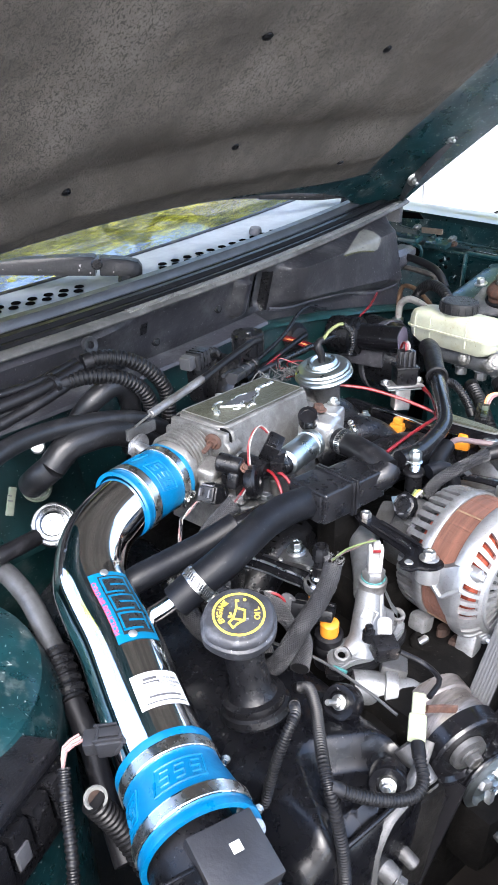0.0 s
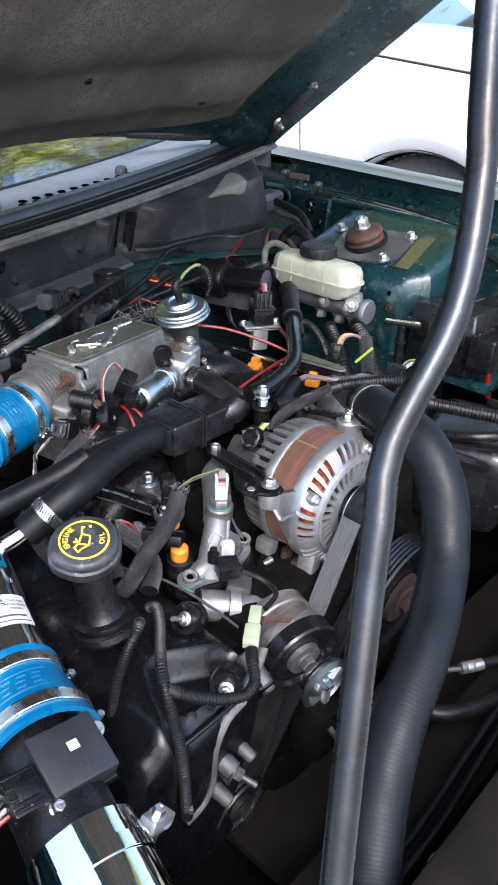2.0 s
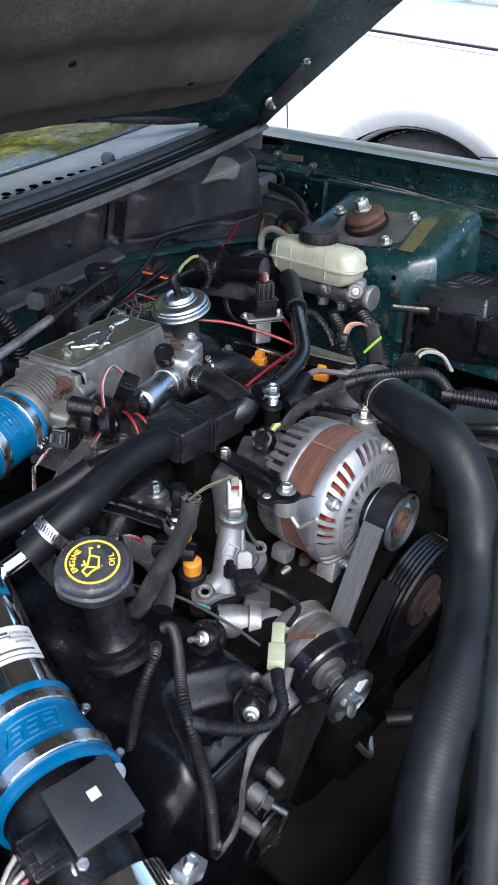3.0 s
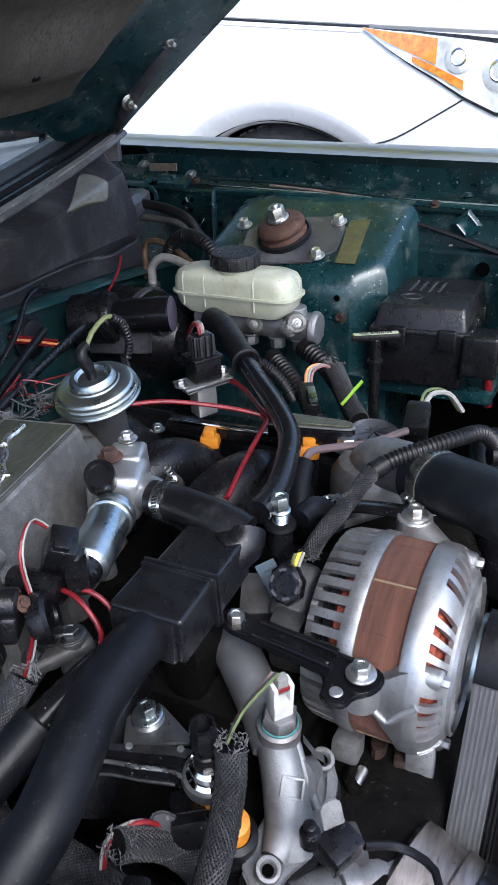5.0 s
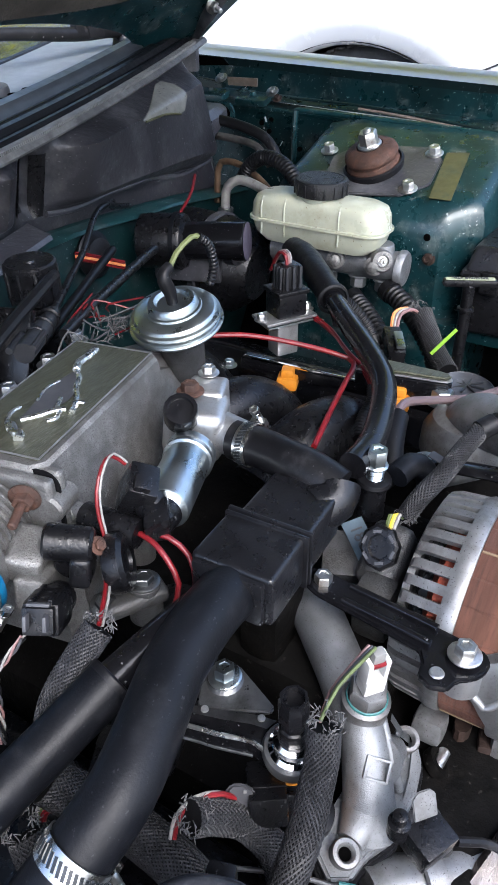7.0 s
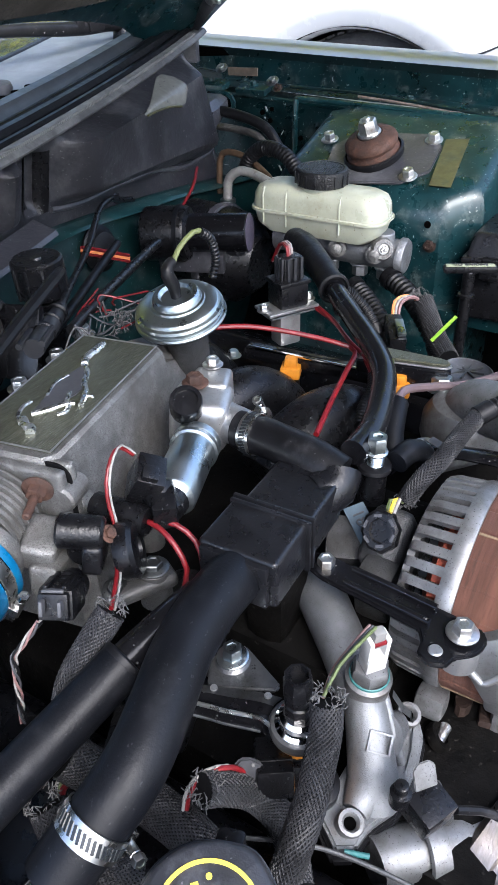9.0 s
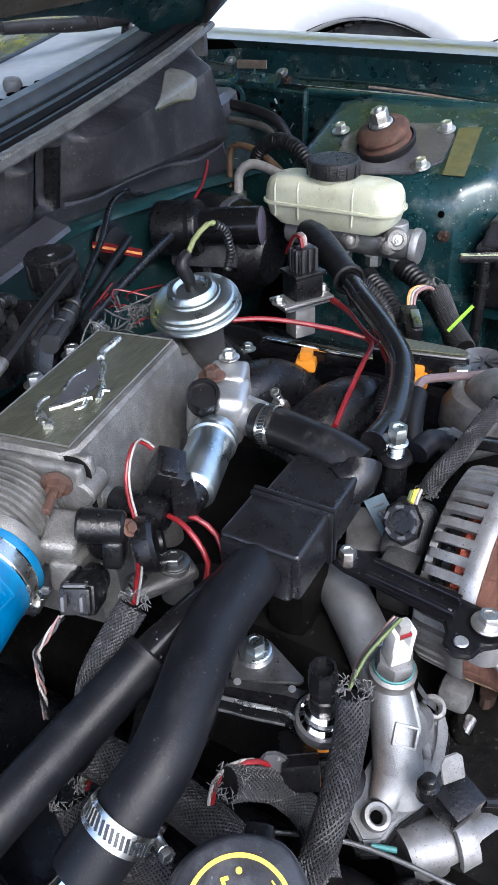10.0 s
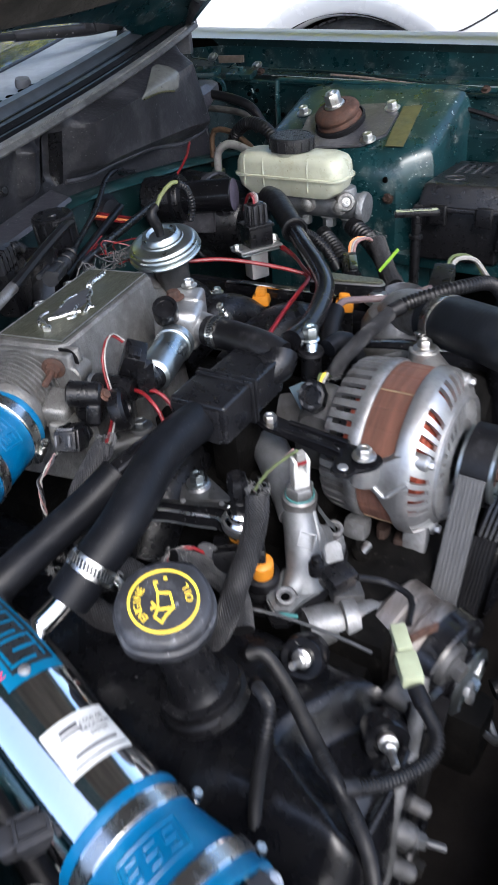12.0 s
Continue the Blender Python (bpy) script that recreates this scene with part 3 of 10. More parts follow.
def on_tower(x, y, h=0.0):
    return (x, y, tz(x) + h)
bm = prism(B(), [(0.045, -0.085), (0.075, -0.06), (0.06, 0.05), (0.02, 0.075), (-0.05, 0.06), (-0.07, 0.02), (-0.055, -0.06), (-0.02, -0.09)], 0.005, mt @ pose(0, 0, 0.001))
part("mount_plate", bm, black_panel, tower, "dusty black mount plate")
up_m = Vector((-0.36, 0.13, 0.92)).normalized()
bm = lathe(B(), [(0.036, 0), (0.043, 0.004), (0.044, 0.012), (0.041, 0.014), (0.039, 0.009), (0.034, 0.006)], mt @ Vector((0, 0, 0.003)), up_m, 36)
part("collar", bm, rubber, tower)
bm = lathe(B(), [(0, 0.004), (0.037, 0.006), (0.039, 0.010), (0.038, 0.015), (0.034, 0.018), (0.0335, 0.0205), (0.037, 0.023), (0.0385, 0.027), (0.037, 0.032), (0.031, 0.037), (0.022, 0.040), (0.019, 0.0405), (0.018, 0.038), (0, 0.038)], mt @ Vector((0, 0, 0.002)), up_m, 48)
part("strut_mount", bm, rust, tower, "rusty brown strut mount disc")
bm = hexhead(B(), mt @ Vector((0, 0, 0.002)) + up_m * 0.040, up_m, 0.0135, 0.018, 1.1, 0.004)
part("nut", bm, steel, tower, "yellowed zinc strut nut")
for x, y in ((0.624, 0.53), (0.533, 0.532), (0.60, 0.685)):
    bolt(tower, Vector(on_tower(x, y, 0.006)), up_t, 0.0085, steel, 0.010)
bm = prism(B(), [(-0.062, -0.013), (0.062, -0.017), (0.060, 0.016), (-0.058, 0.017)], 0.0008, Matrix.Translation(on_tower(0.580, 0.490, 0.0035)) @ Matrix.Rotation(radians(-18), 4, "Y") @ Matrix.Rotation(radians(9), 4, "Z"), 0)
part("label", bm, olive_paint, tower, "faded olive patch")
bolt(tower, (0.4975, 0.479, 0.798), (-1, 0, 0.1), 0.007, rust_dark)
lathe(bm := B(), [(0, 0.002), (0.004, 0.002), (0.005, 0)], (0.497, 0.485, 0.825), (-1, 0, 0.1), 14)
part("opening", bm, hole_black, tower)

# ---- passenger side apron and tower, dark green ----
apron2 = thing("passenger_apron", "glossy dark green inner fender on the passenger side", "car body", (-0.7, 0.3, 0.3))
def pz(y):
    return 0.80 + 0.03 * (y - 0.3)
prof = [(-0.97, -0.45), (-0.975, -0.2), (-0.96, -0.07), (-0.92, -0.02), (-0.86, 0.0), (-0.80, 0.0), (-0.786, -0.03), (-0.75, -0.045), (-0.715, -0.055), (-0.70, -0.09), (-0.69, -0.5)]
bm = loft(B(), [[(x, y, pz(y) + z) for x, z in prof] for y in (-0.55 + 1.7 * k / 30 for k in range(31))], thick=0.002)
part("wall", bm, green_paint, apron2)
bm = B()
rows = []
for r, z in ((0.20, 0.25), (0.19, 0.55), (0.182, 0.66), (0.165, 0.695), (0.13, 0.712), (0.06, 0.718), (0.005, 0.718)):
    rows.append([(-0.64 + 0.9 * r * math.cos(a), 0.50 + r * math.sin(a), z) for a in (2 * math.pi * k / 40 for k in range(40))])
part("tower", loft(bm, rows, True), green_paint, apron2)

# ---- firewall ----
fw = thing("firewall", "dark green painted firewall with dusty seam flange", "car body", (0, 0.95, 0.5))
def panel_h(x):
    """Height of the plastic panel, taller towards the driver's side."""
    x = max(0.0, x)
    return 0.106 + 0.09 * x + 0.11 * x * x
def panel_foot(x):
    """Where the foot of the panel stands."""
    return min(cy(x) + 0.046, 0.899)
bm = loft(B(), [[(x, panel_foot(x) - 0.024 + b, cz(x) - panel_h(x) + c) for b, c in ((0.026, 0.0), (0.006, -0.008), (-0.002, -0.03), (-0.012, -0.10), (-0.010, -0.22), (0.05, -0.42))] for x in XS], thick=0.004)
part("wall", bm, green_wall, fw)
bm = loft(B(), [[(x, panel_foot(x) + b, cz(x) - panel_h(x) - 0.004 + c) for b, c in ((0.012, -0.004), (-0.028 + 0.003 * math.sin(31 * x), -0.006), (-0.034 + 0.003 * math.sin(31 * x), -0.003), (-0.028, 0.001), (0.012, 0.002))] for x in (-0.70 + 1.37 * k / 60 for k in range(61))])
part("seam_flange", bm, green_wall, fw, "dusty green seam flange")
for x in (0.255,):
    bm = lathe(B(), [(0.030, 0), (0.032, 0.006), (0.026, 0.010), (0.022, 0.016), (0.012, 0.018), (0, 0.018)], (x, panel_foot(x) - 0.030, 0.806), (0, -1, 0.15), 30)
    part("grommet", bm, rubber, fw)

# ---- plastic panel under the cowl seal ----
panel = thing("cowl_side_panel", "dusty black plastic panel below the cowl seal, scuffed", "car trim", (0, 0.87, 0.93))
def swell(x):
    """How far the moulded duct bulges forward at x."""
    def hump(a, b, e):
        return max(0.0, min(1.0, (x - a) / e, (b - x) / e))
    f = lambda h: h * h * (3 - 2 * h)
    return 0.050 * f(hump(0.195, 0.635, 0.06)) + 0.026 * f(hump(0.085, 0.135, 0.02)) + 0.020 * f(hump(-0.70, -0.10, 0.12)) - 0.022 * f(hump(0.145, 0.195, 0.02))
def soft_step(h):
    h = max(0.0, min(1.0, h))
    return h * h * (3 - 2 * h)
def panel_pt(x, s):
    base = (cy(x) + 0.012) * (1 - s) + panel_foot(x) * s
    fwd = swell(x) * soft_step(s / 0.16) * (1 - soft_step((s - 0.66) / 0.17)) * (1 - 0.15 * s)
    return Vector((x, base - fwd, cz(x) - 0.007 - (panel_h(x) - 0.007) * s))
bm = loft(B(), [[panel_pt(-0.70 + 1.315 * i / 170, j / 20) for j in range(21)] for i in range(171)], thick=0.003)
part("panel", bm, black_panel, panel)
bm = loft(B(), [[panel_pt(0.617 + 0.045 * i / 6, j / 8) + Vector((0, 0.03 * (i / 6) ** 2, -0.012 * i / 6)) for j in range(9)] for i in range(7)], thick=0.003)
part("end_flap", bm, black_panel, panel)
# painted highlight: pale skin just off the panel, with a warm lower edge
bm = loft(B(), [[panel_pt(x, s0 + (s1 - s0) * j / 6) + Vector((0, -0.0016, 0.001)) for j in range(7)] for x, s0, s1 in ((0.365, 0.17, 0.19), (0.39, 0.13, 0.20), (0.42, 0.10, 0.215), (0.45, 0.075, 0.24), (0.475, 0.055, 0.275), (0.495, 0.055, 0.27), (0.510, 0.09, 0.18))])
part("glare_patch", bm, glare_mat, panel, "pale glare painted on the panel")
part("glare_edge", tube(B(), [panel_pt(x, s0) + Vector((0, -0.004, 0.002)) for x, s0 in ((0.37, 0.195), (0.41, 0.21), (0.44, 0.232), (0.475, 0.278))], 0.0016, 6), olive_paint, panel, "thin warm edge painted below the glare")
bm = loft(B(), [[(x, y + b, z + c * h) for b, c in ((0.03, 0.5), (0.0, 0.5), (-0.012, 0.25), (-0.014, -0.2), (-0.004, -0.5), (0.03, -0.5))] for x, y, z, h in ((0.585, 0.90, 0.912, 0.046), (0.61, 0.905, 0.914, 0.044), (0.64, 0.915, 0.918, 0.036), (0.668, 0.925, 0.923, 0.026), (0.682, 0.935, 0.926, 0.012))], True)
part("tongue", bm, black_panel, panel)
bm = loft(B(), strip([(0.030, -0.098), (-0.006, -0.106), (-0.010, -0.111), (0.028, -0.116)], -0.50, 0.16), True)
part("ledge", bm, black_panel, panel)
for x, s_ in ((-0.5, 0.6), (-0.08, 0.7), (0.06, 0.5), (0.34, 0.93)):
    bolt(panel, panel_pt(x, s_), (0, -1, 0.2), 0.0055, black_plastic, 0.003)

for x0, x1, s0, s1 in ((0.150, 0.172, 0.10, 0.72), (0.182, 0.198, 0.16, 0.80), (-0.12, -0.105, 0.25, 0.45)):
    bm = loft(B(), [[panel_pt(x0 + (x1 - x0) * i / 3, s0 + (s1 - s0) * j / 8) + Vector((0, -0.0025, 0)) for j in range(9)] for i in range(4)])
    part("pocket", bm, black_plastic, panel, "deep black moulded pocket")
part("edge_rib", tube(B(), [panel_pt(0.205 + 0.40 * i / 20, 0.80 + 0.05 * math.sin(i * 0.5)) for i in range(21)], 0.0045, 8), black_panel, panel)

# ---- cowl weatherstrip ----
conv_grey = M("dark_weathered_trim", (0.060, 0.060, 0.058), 0.5, 0, 0.3, 30, 0.3, 300, stain=(0.15, 0.149, 0.143), sscale=16, samt=0.45)
seal = thing("cowl_weatherstrip", "black rubber cowl seal with weathered grey lip", "weatherstrip", (0, 0.87, 0.95))
bm = loft(B(), strip([(-0.006, -0.008), (-0.008, -0.005), (-0.003, 0.0), (0.012, 0.002), (0.015, -0.001), (0.014, -0.008)]), True)
part("front_lip", bm, conv_grey, seal, "weathered grey ribbed lip")
bm = B()
for k in range(225):
    x = -0.15 + 0.82 * k / 225
    rbox(bm, (x, cy(x) + 0.0045, cz(x) + 0.0012), (0.0018, 0.012, 0.0052), 0, (0, -6, 12))
tagged(part("lip_rib", bm, trim_grey, seal), kind="stuff")
bm = loft(B(), strip([(0.016, -0.010), (0.016, 0.002), (0.020, 0.006), (0.026, 0.006), (0.029, 0.002), (0.030, -0.010)]), True)
part("bulb", bm, rubber, seal)
bm = loft(B(), strip([(0.031, -0.010), (0.031, 0.006), (0.036, 0.012), (0.044, 0.013), (0.050, 0.008), (0.052, -0.010)]), True)
part("bulb", bm, rubber, seal)
bm = loft(B(), strip([(0.054, -0.010), (0.054, 0.006), (0.060, 0.010), (0.068, 0.008), (0.070, -0.010)]), True)
part("bulb", bm, rubber, seal)
bm = loft(B(), strip([(0.071, -0.010), (0.072, 0.010), (0.080, 0.020), (0.094, 0.022), (0.104, 0.014), (0.106, -0.006)]), True)
part("rear_bulb", bm, M("weathered_seal_rubber", (0.022, 0.025, 0.029), 0.36, 0, 0.3, 20, 0.1, 300, stain=(0.05, 0.053, 0.056), sscale=10, samt=0.4, spec=0.6), seal)

# ---- cowl grille panel ----
cowl = thing("cowl_grille", "blue-grey plastic cowl panel with oval drain holes", "car trim", (0, 1.0, 0.96))
bm = loft(B(), strip([(0.104, -0.012), (0.108, 0.0), (0.130, 0.003), (0.19, 0.004), (0.24, 0.005), (0.280, 0.007)]), thick=0.003)
part("panel", bm, cowl_grey, cowl)
k = 0
for x in [-0.61 + 0.0285 * i for i in range(36)]:
    if -0.15 < x < -0.005 or x > 0.33:
        continue
    rot = math.degrees(math.atan(0.12 + 0.3 * x))
    bm = B()
    for off, n in ((0.164 - 0.12 * x, 1), (0.142 - 0.12 * x, 1)):
        t = lathe(B(), [(0, 0.0012), (0.0084, 0.0012), (0.0092, 0.0002)], (0, 0, 0), (0, 0, 1), 16)
        xx = x + (0.014 if off > 0.153 - 0.12 * x else 0)
        join(bm, t, Matrix.Translation((xx, cy(xx) + off, cz(xx) + 0.0072)) @ pose(0, 0, 0, 4, -6, rot) @ Matrix.Diagonal((0.92, 0.95, 1, 1)))
    part("drain_hole", bm, hole_black, cowl)
bm = lathe(B(), [(0.013, 0), (0.013, 0.008), (0.011, 0.013), (0, 0.015)], (0.285, cy(0.285) + 0.155, cz(0.285) + 0.006), (-0.1, -0.2, 1), 22)
part("nozzle_cap", bm, grey_plastic, cowl)

# ---- windshield ----
shield = thing("windshield", "clean tinted windshield reflecting yellow-green trees and sky", "windshield", (0, 1.1, 1.0))
bm = loft(B(), [[(x * (1 - 0.12 * s), cy(x) + 0.272 + 0.62 * s, cz(x) + 0.004 + 0.43 * s - 0.05 * s * s) for x in XS] for s in (k / 8 for k in range(9))], thick=0.005)
part("glass", bm, glass, shield)
bm = loft(B(), strip([(0.266, 0.002), (0.270, 0.009), (0.277, 0.010), (0.282, 0.004)]), True)
part("lower_moulding", bm, rubber, shield)

# ---- wipers ----
chipped = M("chipped_black_paint", (0.010, 0.010, 0.011), 0.36, 0, 0.4, 40, 0.4, 120, stain=(0.018, 0.018, 0.018), sscale=30, samt=0.25, spec=0.22, fleck=((0.30, 0.29, 0.28), 110, 0.18))
def wiper(pivot, bend, tip, label):
    w = thing("wiper", label, "wiper", pivot)
    d = (Vector(bend) - Vector(pivot)).normalized()
    part("pivot_cap", lathe(B(), [(0.020, -0.03), (0.020, 0.004), (0.016, 0.010), (0, 0.011)], pivot, (0, -0.3, 1), 22), black_plastic, w)
    side = Vector((-d.y, d.x, 0)).normalized()
    def section(p, wd, ht):
        p, e = Vector(p), 0.18
        return [p + side * (wd * a) + Vector((0, 0, ht * h)) for a, h in ((-0.5, 0), (-0.5, 1 - e), (-0.5 + e * 0.5, 1), (0.5 - e * 0.5, 1), (0.5, 1 - e), (0.5, 0))]
    p = Vector(pivot)
    part("arm", loft(B(), [section(p + d * 0.058, 0.040, 0.030), section(p + d * 0.062, 0.043, 0.032), section(p + d * 0.12, 0.041, 0.030), section(p.lerp(Vector(bend), 0.8), 0.036, 0.026), section(bend, 0.030, 0.020)], True), chipped, w)
    part("end_block", loft(B(), [section(p - d * 0.022, 0.020, 0.014), section(p - d * 0.016, 0.034, 0.022), section(p + d * 0.002, 0.042, 0.027), section(p + d * 0.046, 0.043, 0.030), section(p + d * 0.050, 0.040, 0.028)], True), chipped, w)
    c = p + d * 0.054 + Vector((0, 0, 0.020))
    part("hinge", lathe(B(), [(0, 0), (0.008, 0), (0.0100, 0.002), (0.0100, 0.045), (0.008, 0.047), (0, 0.047)], c - side * 0.0235, side, 20), black_gloss, w)
    part("hinge_pin", lathe(B(), [(0, 0), (0.005, 0.0), (0.004, 0.002), (0, 0.0025)], c - side * 0.0232, -side, 14), grey_alu, w)
    part("rod", tube(B(), [bend, Vector(bend).lerp(Vector(tip), 0.5) + Vector((0, 0, 0.02)), tip], 0.0045, 8), black_plastic, w)
    t = Vector(tip) - Vector(bend)
    part("blade", tube(B(), [Vector(bend) + t * 0.1 + Vector((0, 0.03, -0.008)), Vector(bend) + t * 0.6 + Vector((0, 0.035, 0.0)), Vector(bend) + t * 1.3 + Vector((0, 0.03, -0.005))], 0.006, 8), rubber, w)
    return w


wiper((-0.055, 0.965, 0.962), (-0.245, 1.090, 0.968), (-0.56, 1.26, 0.97), "black wiper arm with hinge, scuffed, on the cowl")
w = thing("wiper", "thick black wiper arm with chipped paint across the glass", "wiper", (0.62, 1.08, 1.02))
part("pivot_cap", lathe(B(), [(0.022, -0.03), (0.022, 0.006), (0.018, 0.014), (0.010, 0.018), (0, 0.019)], (0.622, 1.08, 1.025), (0, -0.3, 1), 22), black_plastic, w)
part("arm", tube(B(), [(0.625, 1.078, 1.040), (0.585, 1.085, 1.044), (0.54, 1.095, 1.042), (0.49, 1.10, 1.044), (0.43, 1.115, 1.048), (0.38, 1.13, 1.050)], lambda s: 0.0118 - 0.003 * s, 12, flat=0.85), chipped, w)
part("hinge", rbox(rbox(B(), (0.555, 1.092, 1.047), (0.030, 0.026, 0.024), 0.004, (0, 0, -12)), (0.525, 1.096, 1.050), (0.016, 0.018, 0.016), 0.003, (0, 0, -12)), chipped, w)
part("rod", tube(B(), [(0.385, 1.129, 1.050), (0.30, 1.12, 1.055), (0.22, 1.11, 1.056), (0.15, 1.115, 1.05)], 0.0065, 8, flat=0.7), chipped, w)
part("blade", tube(B(), [(0.43, 1.205, 0.998), (0.39, 1.20, 1.002), (0.28, 1.20, 1.010), (0.17, 1.20, 1.015), (0.148, 1.20, 1.010), (0.127, 1.20, 0.998), (0.08, 1.20, 0.998), (0.03, 1.20, 1.002)], 0.0042, 8), rubber, w, "thin black bent rod")

# ---- hood ----
hood = thing("hood", "open dark green hood with dark felt insulation pad underneath", "car hood", (0, 0.95, 1.05))
def hz(x, y):
    return 1.150 + 0.105 * (x - 0.15) - 0.70 * (y - 0.82)
def hood_rear(x):
    return 0.905 + 0.36 * x * x
def under(u, v, drop=0.0):
    """Point on the hood's underside: u across, v from rear edge forward."""
    half = 0.735 - 0.075 * v
    x = u * half
    y = hood_rear(x) - v * 0.98
    z = hz(x, y) - 0.055 * max(0, abs(u) - 0.72) ** 1.0 / 0.28 - (0.002 + 0.024 * x) * math.exp(-(v / 0.07) ** 2)
    return Vector((x, y, z - drop))
rows = [[under(-1 + 2 * i / 40, j / 40, 0.0) for i in range(41)] for j in range(41)]
part("inner_panel", loft(B(), rows), green_paint, hood)
rows = [[under(-1 + 2 * i / 40, j / 40, 0.0) + Vector((0, 0.012, 0.032 + 0.02 * (1 - (i / 20 - 1) ** 4))) for i in range(41)] for j in range(41)]
part("outer_skin", loft(B(), rows), green_clean, hood)
bm = B()
for side in (-1, 1):
    loft(bm, [[under(side, j / 40), under(side, j / 40) + Vector((0.006 * side, 0.006, 0.018)), under(side, j / 40) + Vector((0, 0.012, 0.033))] for j in range(41)])
for v in (0.0, 1.0):
    loft(bm, [[under(-1 + i / 20, v), under(-1 + i / 20, v) + Vector((0, 0.012 if v == 0 else -0.01, 0.018)), under(-1 + i / 20, v) + Vector((0, 0.012, 0.033 + 0.02 * (1 - (i / 20 - 1) ** 4)))] for i in range(41)])
part("hem", bm, green_clean, hood)
def pad_pt(u, v):
    p = under(u * 0.70, 0.006 + 0.06 * max(0, u) ** 3 + 0.90 * v)
    e = min(1.0, (1 - abs(u)) * 9, v * 11, (1 - v) * 11)
    n = noise.noise(p * 9) * 0.004 + noise.noise(p * 55) * 0.0020 + noise.noise(p * 120) * 0.0012
    form = 0.010 * math.exp(-((v - 0.10) / 0.045) ** 2) + 0.008 * math.exp(-((v - 0.27) / 0.06) ** 2) - 0.006 * math.exp(-((v - 0.185) / 0.03) ** 2) - 0.004 * math.exp(-((abs(u) - 0.45) / 0.1) ** 2)
    return p - Vector((0, 0.4, 0.9)) * (0.002 + max(0, e) * (0.012 + form + n))
rows = [[pad_pt(-1 + 2 * i / 110, j / 110) for i in range(111)] for j in range(111)]
part("insulation_pad", loft(B(), rows), felt, hood, "grey-brown felt insulation pad, wavy and scuffed")
for u, v in ((0.02, 0.17), (0.62, 0.10), (-0.5, 0.16), (0.3, 0.36), (-0.2, 0.40)):
    part("clip", lathe(B(), [(0.007, -0.004), (0.007, 0.001), (0.004, 0.003), (0, 0.003)], pad_pt(u, v), (0, -0.4, -0.9), 14), black_plastic, hood)
# hinge
def hinge(side):
    bm = tube(B(), [(0.722 * side, 1.045, 0.985 + 0.105 * 0.72 * (side - 1)), (0.705 * side, 1.0, 1.035 + 0.075 * (side - 1)), (0.66 * side, 0.93, 1.080 + 0.07 * (side - 1)), (0.645 * side, 0.82, 1.178 + 0.07 * (side - 1))], 0.016, 8, flat=0.28)
    part("hinge_arm", bm, black_panel, hood, "black hinge arm with zinc bolts")
    for y, z, x in ((0.925, 1.080, 0.655), (0.827, 1.170, 0.640)):
        bolt(hood, (x * side, y, z + 0.07 * (side - 1)), (-0.35 * side, -0.75, -0.3), 0.0085, steel, 0.009, 1.4, 0.012)
hinge(1)
bm = rbox(B(), (0.715, 1.03, 1.0), (0.012, 0.06, 0.05), 0.004)
part("hinge_foot", bm, black_panel, hood)

# ---- prop rod ----
bm = tube(B(), [(-0.25, 0.06, 1.80), (-0.38, -0.06, 1.42), (-0.453, -0.12, 1.234), (-0.468, -0.133, 1.197), (-0.489, -0.143, 1.157), (-0.518, -0.143, 1.118), (-0.530, -0.150, 1.095), (-0.537, -0.154, 1.080), (-0.571, -0.177, 1.007), (-0.63, -0.22, 0.86), (-0.66, -0.24, 0.70)], 0.0054, 14)
solid("hood_prop_rod", bm, M("dull_steel_rod", (0.045, 0.048, 0.052), 0.24, 0.9, 0.3, 30, 0.08, 200, stain=(0.04, 0.033, 0.027), sscale=16, samt=0.42), "slim grey steel prop rod with a double bend holding the hood", "prop rod")

# ---- white car beside ----
wc = thing("white_car", "white parked car with amber and clear headlamp", "car", (1.9, 1.2, -0.05))
WX = 1.56
def wbody(y, z):
    """Side skin of the white car: bulges out at the arch."""
    bulge = 0.05 * math.exp(-((y - 1.02) / 0.42) ** 2) * math.exp(-((z - 0.95) / 0.22) ** 2)
    return WX - bulge + 0.45 * max(0, z - 1.15) ** 1.6 * 2.2 + 0.10 * max(0, 0.55 - y) ** 1.5 + 0.02 * max(0, 0.8 - z)
AR, AY, AZ = 0.40, 1.065, 0.555
def bonnet_z(y):
    """Height of the shut line between wing and bonnet."""
    return 1.178 + 0.0935 * (y - 0.817) if y > 0.3 else 1.130 + 0.04 * (y - 0.3)
ys = [-0.2 + 3.4 * k / 150 for k in range(151)]
bm = B()
V = {}
for i, y in enumerate(ys):
    for j in range(41):
        z = 0.42 + (min(bonnet_z(y), 1.26) - 0.006 - 0.42) * j / 40
        yy, zz = y, z
        r = math.hypot(y - AY, z - AZ)
        V[i, j] = (r, bm.verts.new((wbody(yy, zz), yy, zz)))
for i in range(150):
    for j in range(40):
        q = [V[i, j], V[i + 1, j], V[i + 1, j + 1], V[i, j + 1]]
        if min(a for a, _ in q) > AR + 0.052:
            bm.faces.new([v for _, v in q])
for v in list(bm.verts):
    d = Vector((v.co.y - AY, v.co.z - AZ))
    if not v.link_faces:
        bm.verts.remove(v)
    elif d.length < AR + 0.078:
        d = d.normalized() * (AR + 0.060)
        v.co.y, v.co.z = AY + d.x, AZ + d.y
part("body_side", bm, white_paint, wc)
